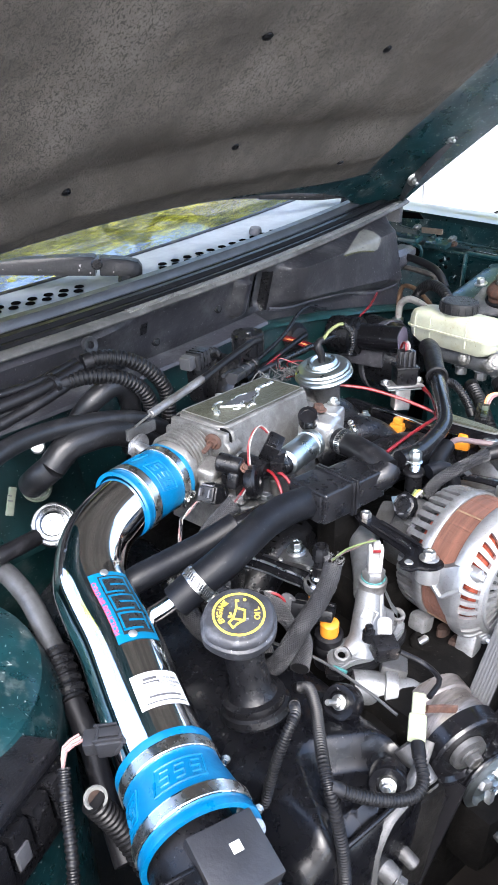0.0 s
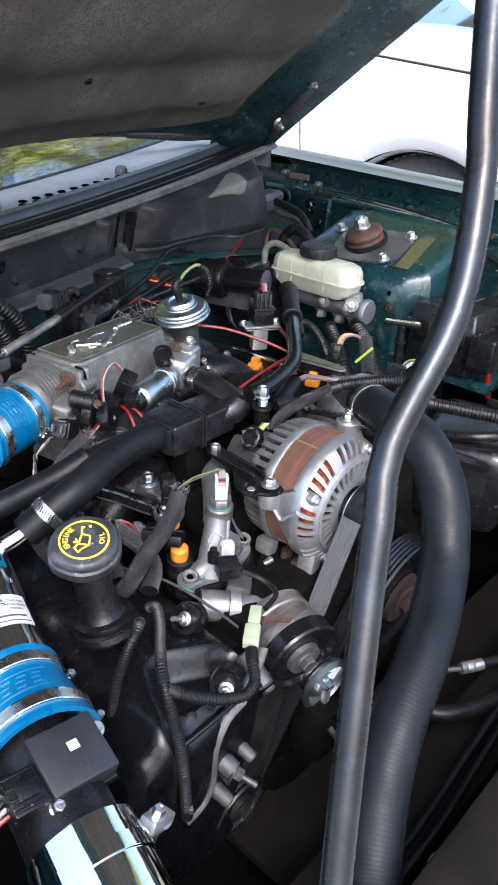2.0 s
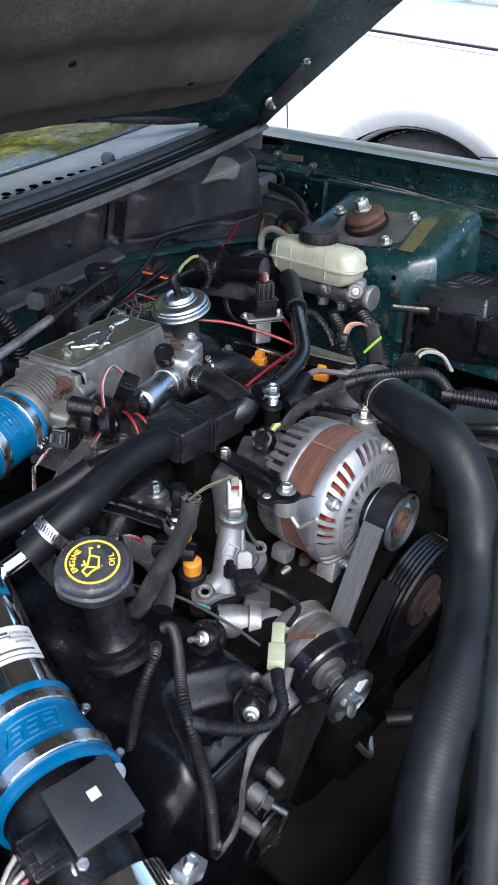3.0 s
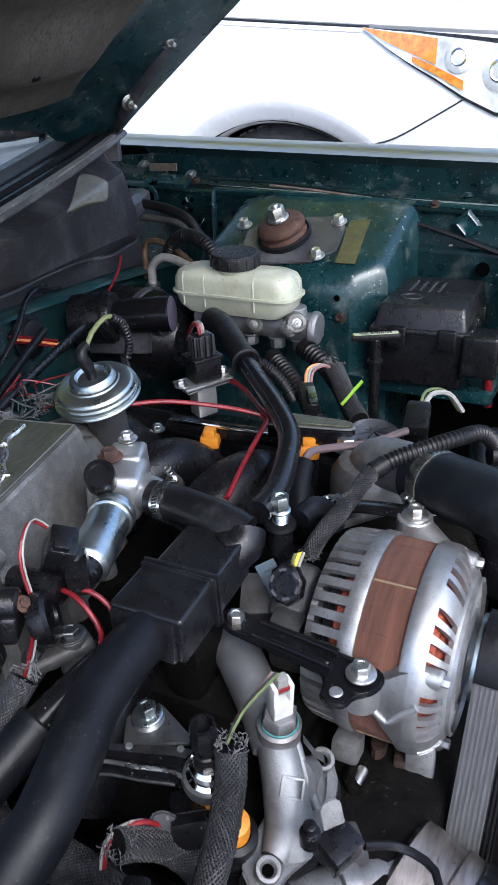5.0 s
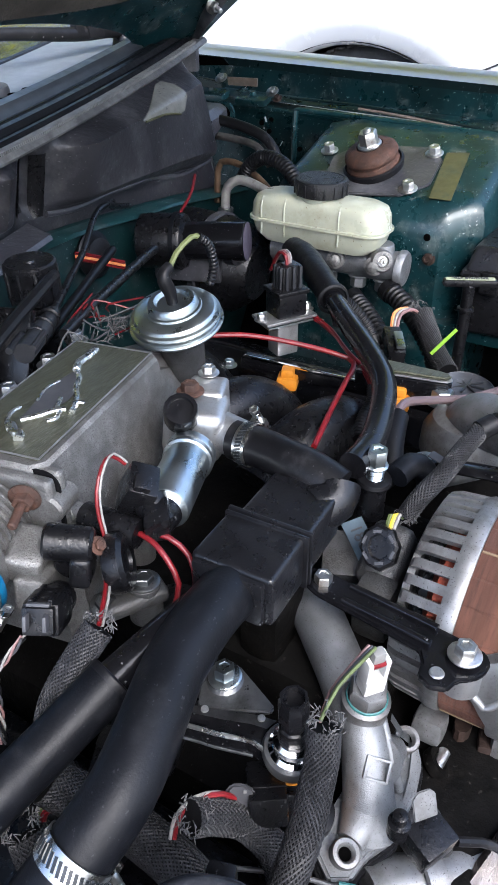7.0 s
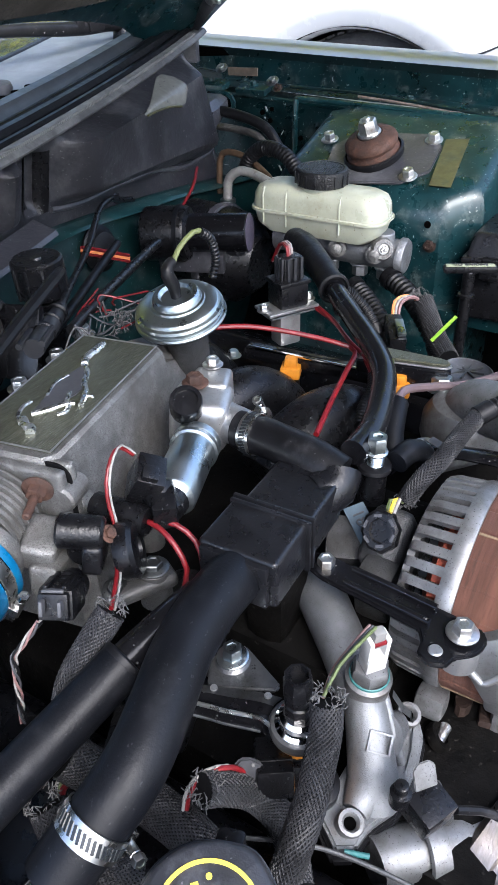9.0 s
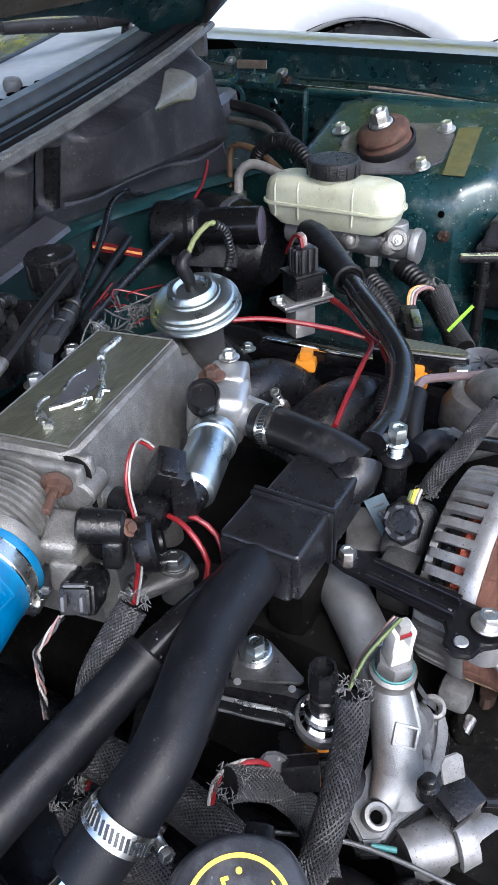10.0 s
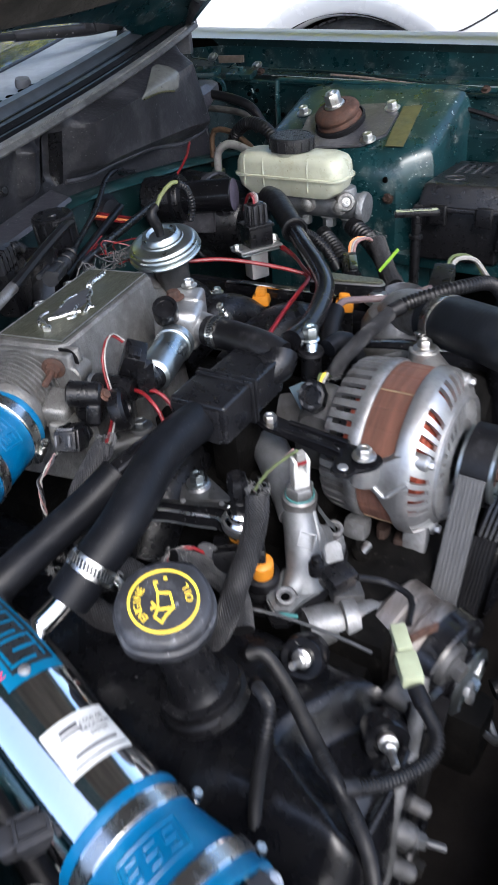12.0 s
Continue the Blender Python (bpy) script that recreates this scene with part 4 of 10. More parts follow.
# arch lip, liner and wheel
bm = B()
arc = [(math.cos(a), math.sin(a)) for a in (math.pi * (-0.12 + 1.24 * k / 40) for k in range(41))]
loft(bm, [[(wbody(AY + AR * c, AZ + AR * s) + dx, AY + (AR + dr) * c, AZ + (AR + dr) * s) for dx, dr in ((0.006, 0.090), (0.002, 0.066), (-0.003, 0.060), (-0.004, 0.055), (0.006, 0.034), (0.014, 0.010), (0.018, 0.003), (0.028, -0.003), (0.06, -0.004))] for c, s in arc])
part("arch_flare", bm, white_paint, wc)
bm = loft(B(), [[(WX - 0.03 + dx, AY + (AR + 0.005) * c, AZ + (AR + 0.005) * s) for dx in (-0.02, 0.30)] for c, s in arc])
loft(bm, [[(WX + 0.27, AY + rr * c, AZ + rr * s) for rr in (0.0, AR + 0.012)] for c, s in arc])
part("arch_liner", bm, grease, wc)
wheel = part("wheel", lathe(B(), [(0.24, 0), (0.245, 0.02), (0.22, 0.05), (0.06, 0.06), (0, 0.06)], (WX + 0.02, AY - 0.025, 0.597), (1, 0, 0), 40), silver_paint, wc)
part("tyre", lathe(B(), [(0.245, -0.004), (0.26, -0.012), (0.315, -0.014), (0.340, 0.0), (0.350, 0.015), (0.356, 0.04), (0.358, 0.10), (0.356, 0.16), (0.350, 0.19), (0.31, 0.205), (0.245, 0.20)], (WX + 0.005, AY - 0.025, 0.597), (1, 0, 0), 72), tyre_rubber, wheel)
bm = B()
for k in range(72):
    a = 2 * math.pi * k / 72
    for x0, sk in ((0.022, 0.02), (0.064, -0.02), (0.106, 0.02), (0.148, -0.02), (0.186, 0.02)):
        m = Matrix.Translation((WX + 0.005 + x0, AY - 0.025, 0.597)) @ Matrix.Rotation(a, 4, "X") @ pose(0, 0, 0.3565 - 0.006 * abs(x0 - 0.1) / 0.09, 0, 0, 25 if sk > 0 else -25)
        join(bm, rbox(B(), (0, 0, 0), (0.034, 0.022, 0.008), 0.002, seg=1), m)
part("tread", bm, tyre_rubber, wheel)
# hood and front
bm = loft(B(), [[(wbody(y, bonnet_z(y)) + 0.002 + dx, y, bonnet_z(y) + dz) for dx, dz in ((0.02, -0.02), (0.004, -0.004), (0.0, 0.003), (0.004, 0.012), (0.016, 0.028), (0.040, 0.044), (0.10, 0.062), (0.20, 0.078), (0.40, 0.092), (0.8, 0.10), (1.25, 0.08))] for y in (-0.2 + 1.75 * k / 60 for k in range(61))])
part("bonnet", bm, white_paint, wc)
bm = tube(B(), [(wbody(y, bonnet_z(y)) + 0.001, y, bonnet_z(y) - 0.003) for y in (0.80 + 0.80 * k / 10 for k in range(11))], 0.0032, 8)
part("bonnet_gap", bm, badge_black, wc)
bm = tube(B(), [(wbody(1.60, z) - 0.001, 1.60 + 0.1 * (z - 1.0), z) for z in (0.5, 0.7, 0.9, 1.05, 1.2)], 0.0022, 6)
part("door_gap", bm, badge_black, wc)
bm = tube(B(), [(wbody(0.83, 0.90) - 0.001, 0.83, 0.897), (wbody(0.76, 0.90) - 0.001, 0.76, 0.902), (wbody(0.70, 0.92) - 0.001, 0.70, 0.921), (wbody(0.6, 0.97) - 0.001, 0.60, 0.974), (wbody(0.55, 1.0) - 0.001, 0.55, 1.002)], 0.0022, 6)
part("bumper_gap", bm, badge_black, wc)
# headlamp
part("wing_crease", tube(B(), [(wbody(y, bonnet_z(y) - 0.016) + 0.0015, y, bonnet_z(y) - 0.016) for y in (0.82 + 0.78 * k / 10 for k in range(11))], 0.0030, 8), silver_paint, wc)
lamp = []
for y, z0, z1 in ((0.812, 1.170, 1.173), (0.74, 1.120, 1.163), (0.68, 1.084, 1.156), (0.62, 1.052, 1.147), (0.55, 1.010, 1.137), (0.47, 0.972, 1.124), (0.38, 0.955, 1.110), (0.28, 0.95, 1.09), (0.15, 0.95, 1.07)):
    lamp.append((y, z0, z1))
def lamp_skin(i0, i1, f0, f1, off):
    rows = []
    for y, a, b in lamp[i0:i1]:
        rows.append([(wbody(y, a + (b - a) * f) - off, y, a + (b - a) * f) for f in (f0 + (f1 - f0) * k / 6 for k in range(7))])
    return loft(B(), rows)
hl = part("headlamp", lamp_skin(0, 9, -0.05, 1.05, 0.004), badge_black, wc)
part("clear_lens", lamp_skin(0, 9, 0.01, 0.985, 0.008), lamp_clear, hl, "clear lens over a bright reflector")
part("amber_lens", lamp_skin(0, 4, 0.33, 0.93, 0.011), lamp_amber, hl, "amber turn-signal lens")
part("amber_lens", lamp_skin(2, 5, 0.10, 0.28, 0.011), lamp_amber, hl, "amber turn-signal lens")
for y0, z0, r in ((0.565, 1.098, 0.036), (0.465, 1.065, 0.046), (0.345, 1.040, 0.050)):
    bowl = part("reflector", lathe(B(), [(0, 0.005), (r * 0.35, 0.006), (r * 0.8, 0.004), (r, 0.0)], (wbody(y0, z0) - 0.010, y0, z0), (-1, 0, 0.1), 34), lamp_clear, hl)
    part("bulb_ring", lathe(B(), [(r * 0.42, 0.0055), (r * 0.50, 0.0075), (r * 0.58, 0.0055)], (wbody(y0, z0) - 0.010, y0, z0), (-1, 0, 0.1), 30), chrome, bowl)
# windscreen, roof and rear of the white car
bm = loft(B(), [[(1.75 + 0.06 * s + dx, 1.35 + 0.75 * s, 1.24 + 0.42 * s) for dx in (0.0, 0.5, 1.0)] for s in (k / 6 for k in range(7))])
part("windscreen", bm, glass, wc)
bm = loft(B(), [[(WX + 0.14 + 0.02 * math.sin(j), 1.45 + 0.8 * s + w, 1.215 + 0.43 * s) for j, w in ((0, 0.0), (1, 0.06))] for s in (k / 8 for k in range(9))])
part("front_pillar", bm, white_paint, wc)
bm = loft(B(), [[(WX + 0.13 + 0.04 * s, y, 1.215 + 0.40 * s) for s in (0, 0.5, 1)] for y in (1.75, 2.2, 2.7, 3.2)])
part("side_glass", bm, glass, wc)
bm = loft(B(), [[(WX + 0.2 + 0.3 * k, y, 1.63 + 0.03 * math.sin(k)) for k in range(5)] for y in (2.15, 2.7, 3.2)])
part("roof", bm, white_paint, wc)

# ---- trees round the car park ----
def tree(at, h, r, seed, label, n=6500, nl=14, leafs=1.0):
    rnd = random.Random(seed)
    tr = thing("tree", label, "tree", (0, 0, 0), "trees round the car park")
    tr.location = at
    p = Vector(at)
    limbs = []
    bm = tube(B(), [p, p + Vector((0.1, 0.1, h * 0.3)), p + Vector((0.0, 0.2, h * 0.6)), p + Vector((0.1, 0.1, h * 0.85))], lambda s: 0.18 * (1 - 0.75 * s), 10, 0.3)
    for k in range(nl):
        a = rnd.uniform(0, 6.28)
        z = rnd.uniform(0.3, 0.8) * h
        d = Vector((math.cos(a), math.sin(a), rnd.uniform(0.2, 0.8))) * r * rnd.uniform(0.6, 1.0)
        b = p + Vector((0.05, 0.1, z))
        tube(bm, [b, b + d * 0.5 + Vector((0, 0, 0.1)), b + d], lambda s: 0.05 * (1 - 0.8 * s), 6, 0.3)
        limbs.append((b, d))
    part("trunk", bm, bark, tr, world_axes=True)
    verts, faces = [], []
    for k in range(n):
        b, d = limbs[k % nl]
        c = b + d * rnd.uniform(0.25, 1.1) + Vector((rnd.gauss(0, 0.3), rnd.gauss(0, 0.3), rnd.gauss(0, 0.3))) * r * 0.45
        e = Euler((rnd.uniform(-1.4, 1.4), rnd.uniform(-1.4, 1.4), rnd.uniform(0, 6.28))).to_matrix()
        s = rnd.uniform(0.07, 0.15) * max(1.0, r / 2.6) * leafs
        q0 = len(verts)
        for q in ((-1, 0, 0), (0, -0.45, 0.12), (1, 0, 0), (0, 0.45, 0.12)):
            verts.append(c + e @ (Vector(q) * s))
        faces.append((q0, q0 + 1, q0 + 2, q0 + 3))
    me = bpy.data.meshes.new("crown")
    me.from_pydata(verts, [], faces)
    me.materials.append(leaf)
    ob = new("crown", me)
    ob.parent, ob.matrix_parent_inverse = tr, Matrix.Translation(-tr.location)
    tagged(ob, "loose crown of yellow-green leaves", kind="stuff")


for n, (x, y, h, r) in enumerate(((-1.5, 5.5, 6.0, 2.6), (1.6, 6.5, 7.0, 2.8))):
    tree((x, y, 0), h, r, 11 + n, "tall tree with yellow-green leaves beyond the cars")
tree((6.6, 2.6, 0), 13.0, 4.2, 31, "tall dense tree with sunlit yellow-green leaves behind the white car", 42000, 34, 0.75)

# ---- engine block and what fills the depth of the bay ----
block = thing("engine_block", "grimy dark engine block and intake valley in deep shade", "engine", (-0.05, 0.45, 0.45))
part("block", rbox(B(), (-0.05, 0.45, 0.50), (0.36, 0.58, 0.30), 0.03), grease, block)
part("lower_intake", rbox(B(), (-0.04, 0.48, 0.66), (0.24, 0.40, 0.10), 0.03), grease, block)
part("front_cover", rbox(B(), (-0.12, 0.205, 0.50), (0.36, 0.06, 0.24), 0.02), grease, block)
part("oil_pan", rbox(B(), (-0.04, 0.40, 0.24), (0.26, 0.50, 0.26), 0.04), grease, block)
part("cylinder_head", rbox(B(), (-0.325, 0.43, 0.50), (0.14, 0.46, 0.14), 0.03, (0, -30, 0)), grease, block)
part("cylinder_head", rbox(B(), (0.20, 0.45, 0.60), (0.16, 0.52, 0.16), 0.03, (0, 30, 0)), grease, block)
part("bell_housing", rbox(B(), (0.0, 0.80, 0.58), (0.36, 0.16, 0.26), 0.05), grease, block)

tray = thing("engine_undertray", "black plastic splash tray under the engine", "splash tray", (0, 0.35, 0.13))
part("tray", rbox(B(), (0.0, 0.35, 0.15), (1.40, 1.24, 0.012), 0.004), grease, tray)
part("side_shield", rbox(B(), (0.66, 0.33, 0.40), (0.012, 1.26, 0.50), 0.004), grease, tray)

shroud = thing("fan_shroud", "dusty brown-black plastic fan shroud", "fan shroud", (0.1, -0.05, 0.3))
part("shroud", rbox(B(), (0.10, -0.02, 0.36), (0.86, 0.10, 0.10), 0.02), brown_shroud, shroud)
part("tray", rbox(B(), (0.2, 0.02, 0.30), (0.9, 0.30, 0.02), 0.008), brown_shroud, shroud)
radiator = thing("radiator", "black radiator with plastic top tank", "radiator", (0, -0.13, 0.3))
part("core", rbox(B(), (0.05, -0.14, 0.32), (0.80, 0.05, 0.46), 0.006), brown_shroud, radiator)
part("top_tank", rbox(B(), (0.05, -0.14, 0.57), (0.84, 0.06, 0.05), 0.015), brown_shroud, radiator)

# ---- upper intake plenum ----
plenum = thing("intake_plenum", "cast aluminium intake plenum with olive emblem plate", "intake plenum", (-0.11, 0.57, 0.75))
PM = Matrix.Translation((-0.112, 0.575, 0)) @ Matrix.Rotation(radians(11), 4, "Z")
def ring(u0, u1, v0, v1, z, c=0.012):
    P = [(u0 + c, v0), (u1 - c, v0), (u1, v0 + c), (u1, v1 - c), (u1 - c, v1), (u0 + c, v1), (u0, v1 - c), (u0, v0 + c)]
    return [PM @ Vector((u, v, z)) for u, v in P]
rows = [ring(-0.108, 0.115, -0.066, 0.055, 0.70), ring(-0.106, 0.112, -0.062, 0.053, 0.765), ring(-0.102, 0.107, -0.054, 0.05, 0.80),
        ring(-0.097, 0.098, -0.046, 0.046, 0.838), ring(-0.095, 0.095, -0.044, 0.044, 0.850, 0.01), ring(-0.092, 0.092, -0.041, 0.041, 0.8525, 0.008)]
part("body", loft(B(), rows, True), cast_alu, plenum)
bm = prism(B(), [(-0.086, -0.037), (0.086, -0.037), (0.086, 0.037), (-0.086, 0.037)], 0.003, PM @ pose(0, 0, 0.852), 0.0008)
plate = part("emblem_plate", bm, olive_plate, plenum, "olive brushed plate with silver edge")
bm = B()
for u0, v0, u1, v1 in ((-0.0865, -0.0375, 0.0865, -0.0375), (0.0865, -0.0375, 0.0865, 0.0375), (0.0865, 0.0375, -0.0865, 0.0375), (-0.0865, 0.0375, -0.0865, -0.0375)):
    tube(bm, [PM @ Vector((u0, v0, 0.855)), PM @ Vector((u1, v1, 0.855))], 0.0007, 6)
part("plate_edge", bm, bright_alu, plate)
# plain streaks of the silver emblem over a dark field
EZ = 0.8562
def streak(pts, r):
    return tube(B(), [PM @ Vector((u, v, EZ)) for u, v in pts], r * 1.75, 8, 0.003)
field = [(-0.046, 0.005), (-0.028, 0.007), (0.0, 0.0125), (0.014, 0.010), (0.034, 0.006), (0.022, -0.007), (0.007, -0.0135), (-0.0115, -0.014), (-0.025, -0.0095), (-0.042, -0.0045)]
part("emblem_field", prism(B(), field, 0.0012, PM @ pose(0, 0, 0.8552), 0.0003), grey_plastic, plate)
for pts, r in (([(0.0743, 0.010), (0.061, 0.0095), (0.046, 0.0104), (0.035, 0.0055)], 0.0020), ([(0.035, 0.0055), (0.0226, -0.0044), (0.0071, -0.0106), (-0.007, -0.020), (-0.0255, -0.0266)], 0.0014),
               ([(-0.0107, -0.0234), (-0.0097, -0.0287)], 0.0010), ([(-0.0483, 0.0033), (-0.0406, -0.0043), (-0.029, -0.0127), (-0.0232, -0.0199)], 0.0013), ([(-0.043, -0.0161), (-0.0375, -0.0202), (-0.028, -0.018)], 0.0010),
               ([(-0.0571, 0.005), (-0.0647, -0.0027), (-0.0655, -0.0078), (-0.0713, -0.0106)], 0.0022), ([(-0.0624, 0.004), (-0.0526, 0.0123), (-0.0407, 0.0161), (-0.0318, 0.0143)], 0.0009), ([(-0.0227, -0.0119), (-0.0107, -0.0081)], 0.0010), ([(-0.02, 0.0075), (0.0, 0.012), (0.014, 0.0085)], 0.0007)):
    part("emblem_streak", streak(pts, r), emblem, plate)
# driver's end of the plenum with the EGR passage
rows = [[PM @ Vector((0.10 + a, v, z)) for a, v, z in ((s, -0.050, 0.72), (s, -0.046, 0.79 - 0.2 * s), (s, -0.030, 0.828 - 0.35 * s), (s, 0.02, 0.835 - 0.3 * s), (s, 0.046, 0.81), (s, 0.05, 0.72))] for s in (-0.02, 0.0, 0.02, 0.042)]
part("end_passage", loft(B(), rows, True), cast_alu, plenum)
bm = cyl(B(), PM @ Vector((0.115, 0.005, 0.812)), PM @ Vector((0.175, -0.018, 0.806)), 0.026, 0.022, 26)
lathe(bm, [(0, 0), (0.027, 0), (0.028, 0.003), (0.027, 0.007), (0, 0.007)], PM @ Vector((0.165, -0.015, 0.807)), (0.92, -0.2, -0.05), 26)
part("egr_neck", bm, cast_alu, plenum)
for u, v in ((0.020, 0.066), (0.078, 0.064), (0.132, 0.068)):
    p = PM @ Vector((u, v, 0.800))
    part("boss", cyl(B(), p, p + Vector((0, 0, 0.03)), 0.012, 0.010), cast_alu, plenum)
    bolt(plenum, p + Vector((0, 0, 0.03)), (0, 0, 1), 0.0075, steel, 0.008)
for u in (-0.06, -0.01, 0.05):
    p = PM @ Vector((u, -0.064, 0.70))
    part("boss", cyl(B(), p, p + Vector((0, 0, 0.055)), 0.013, 0.011), cast_alu, plenum)
# ribbed elbow to the throttle body
elbow = part("elbow", cyl(B(), PM @ Vector((-0.085, 0.002, 0.812)), PM @ Vector((-0.155, 0.000, 0.806)), 0.0345, 0.0345, 36), cast_alu, plenum)
for k in range(9):
    a = k / 8
    p = PM @ Vector((-0.098 - 0.045 * a, 0.002, 0.812 - 0.004 * a))
    part("rib", lathe(B(), [(0.0338, 0), (0.0385, 0.0006), (0.0385, 0.0018), (0.0338, 0.0024)], p, PM.to_3x3() @ Vector((-1, 0, -0.1)), 36), cast_alu, elbow)
part("mounting_flange", rbox(B(), PM @ Vector((-0.098, -0.004, 0.808)), (0.010, 0.10, 0.082), 0.012, (0, 0, 11), 3), cast_alu, plenum)
outline = [(sx * 0.0305 + 0.012 * math.cos(radians(a0 + 15 * k)), sy * 0.0395 + 0.012 * math.sin(radians(a0 + 15 * k))) for sx, sy, a0 in ((1, 1, 0), (-1, 1, 90), (-1, -1, 180), (1, -1, 270)) for k in range(7)]
part("gasket", prism(B(), outline, 0.0018, PM @ Matrix.Translation((-0.0930, -0.004, 0.808)) @ Matrix.Rotation(radians(90), 4, "Y"), 0), sleeve_core, plenum, "dark gasket line")
part("mounting_flange", rbox(B(), PM @ Vector((-0.0865, -0.004, 0.808)), (0.009, 0.102, 0.084), 0.012, (0, 0, 11), 3), cast_alu, plenum)
for v, z in ((-0.051, 0.826), (-0.053, 0.785), (0.046, 0.826)):
    part("flange_ear", cyl(B(), PM @ Vector((-0.103, v, z)), PM @ Vector((-0.076, v, z)), 0.0105, 0.0095, 20, 0.002), cast_alu, plenum)
bm = hexhead(B(), PM @ Vector((-0.106, -0.036, 0.836)), (-0.8, -0.4, -0.1), 0.0072, 0.007, 1.4, 0.020)
part("bolt", bm, rust, plenum, "rusty orange bolt with exposed stud")

# ---- throttle body ----
tb = thing("throttle_valve", "cast aluminium throttle body with cable lever", "throttle valve", PM @ Vector((-0.17, -0.014, 0.80)))
bm = cyl(B(), PM @ Vector((-0.145, -0.002, 0.806)), PM @ Vector((-0.158, -0.005, 0.804)), 0.0385, 0.0375, 36, 0.003)
part("housing", bm, cast_alu, tb)
bm = prism(B(), [(0.020 * math.cos(a) * (1 if a < 4 else 0.7), 0.020 * math.sin(a)) for a in (6.28 * k / 24 for k in range(24))], 0.004, aim(PM @ Vector((-0.165, 0.040, 0.825)), (-0.3, 1, 0.1)))
part("lever", bm, grey_alu, tb)
bm = cyl(B(), PM @ Vector((-0.165, 0.02, 0.825)), PM @ Vector((-0.168, 0.052, 0.828)), 0.008)
part("shaft", bm, steel, tb)
bm = rbox(B(), PM @ Vector((-0.150, 0.052, 0.843)), (0.050, 0.004, 0.016), 0.001, (0, 0, 11))
part("cable_bracket", bm, dull_cast, tb)
bm = cyl(B(), (-0.228, 0.486, 0.826), (-0.2112, 0.4585, 0.8225), 0.0125, 0.0115, 24, 0.002)
rbox(bm, (-0.216, 0.466, 0.806), (0.030, 0.014, 0.022), 0.004, (6, 12, 32), 3)
part("position_sensor", bm, black_plastic, tb)
bolt(tb, (-0.211, 0.455, 0.823), (0.1, -0.8, 0.6), 0.0042, rust, 0.003)
part("boss", rbox(B(), (-0.224, 0.508, 0.802), (0.034, 0.026, 0.026), 0.005, (12, -14, 24), 3), cast_alu, tb)
part("boss", rbox(B(), (-0.228, 0.498, 0.783), (0.036, 0.022, 0.026), 0.004, (0, 10, 18), 3), cast_alu, tb)
part("boss", cyl(B(), (-0.178, 0.522, 0.800), (-0.176, 0.506, 0.808), 0.010, 0.0085, 18, 0.002), cast_alu, tb)
part("boss", cyl(B(), (-0.205, 0.515, 0.800), (-0.208, 0.497, 0.800), 0.009, 0.008, 18, 0.002), cast_alu, tb)
part("sensor_barrel", cyl(B(), (-0.190, 0.492, 0.800), (-0.218, 0.476, 0.800), 0.0125, 0.0125, 22, 0.002), black_plastic, tb)
bm = lathe(B(), [(0, 0), (0.0195, 0), (0.021, 0.003), (0.021, 0.011), (0.018, 0.014), (0.008, 0.0145), (0.007, 0.012), (0, 0.012)], (-0.204, 0.455, 0.801), (0.55, -0.8, 0.2), 28)
part("sensor_disc", bm, black_plastic, tb)

# throttle cable end
cable = thing("throttle_cable", "silver ferrule and black throttle cable behind the plenum", "cable", (-0.14, 0.62, 0.88))
part("ferrule", cyl(B(), (-0.255, 0.595, 0.862), (-0.150, 0.622, 0.880), 0.0060, seg=16), grey_alu, cable)
part("sheath", tube(B(), [(-0.150, 0.622, 0.880), (-0.09, 0.64, 0.892), (-0.03, 0.66, 0.90), (0.02, 0.70, 0.885)], 0.0055, 8), rubber, cable)
part("inner_wire", tube(B(), [(-0.285, 0.585, 0.856), (-0.255, 0.595, 0.862)], 0.0015, 6), steel, cable)

# ---- EGR valve ----
egr = thing("egr_valve", "zinc-plated round EGR vacuum valve", "valve", (0.036, 0.566, 0.80))
EC, ED = Vector((0.036, 0.566, 0.855)), Vector((-0.24, 0.0, 1.0)).normalized()
bm = lathe(B(), [(0, 0), (0.030, 0), (0.042, 0.002), (0.0455, 0.0045), (0.0465, 0.0065), (0.0455, 0.0085), (0.0437, 0.0092), (0.0437, 0.0120), (0.0450, 0.0135), (0.0440, 0.0158), (0.0415, 0.0170), (0.0405, 0.0195), (0.0390, 0.0208), (0.0280, 0.0222),
                 (0.0272, 0.0240), (0.0250, 0.0246), (0.0235, 0.0295), (0.0215, 0.0312), (0.0175, 0.0312), (0.0150, 0.0275), (0.0, 0.0270)], EC, ED, 56, wob=lambda a: 0.95)
part("diaphragm_housing", bm, zinc, egr)
part("base", cyl(B(), EC - ED * 0.059, EC + ED * 0.004, 0.017, 0.024, 26), dull_cast, egr)
S0 = EC + ED * 0.027
bm = tube(B(), [S0, S0 + ED * 0.012, S0 + ED * 0.024 + Vector((-0.002, 0.002, 0)), S0 + ED * 0.031 + Vector((0.003, 0.003, 0)), S0 + ED * 0.034 + Vector((0.010, 0.002, 0))], lambda s: 0.0050 + 0.0016 * math.sin(3.14 * s) ** 2, 14)
part("elbow_boot", bm, rubber, egr)
vac = thing("vacuum_line", "olive vacuum tube in black corrugated sleeve", "hose", tuple(S0))
q = S0 + ED * 0.034 + Vector((0.010, 0.002, 0))
part("tube", tube(B(), [q - Vector((0.002, 0.000, 0.004)), q + Vector((0.008, -0.002, 0.010)), q + Vector((0.026, -0.006, 0.020)), q + Vector((0.036, -0.009, 0.018))], 0.0025, 8), olive_hose, vac)
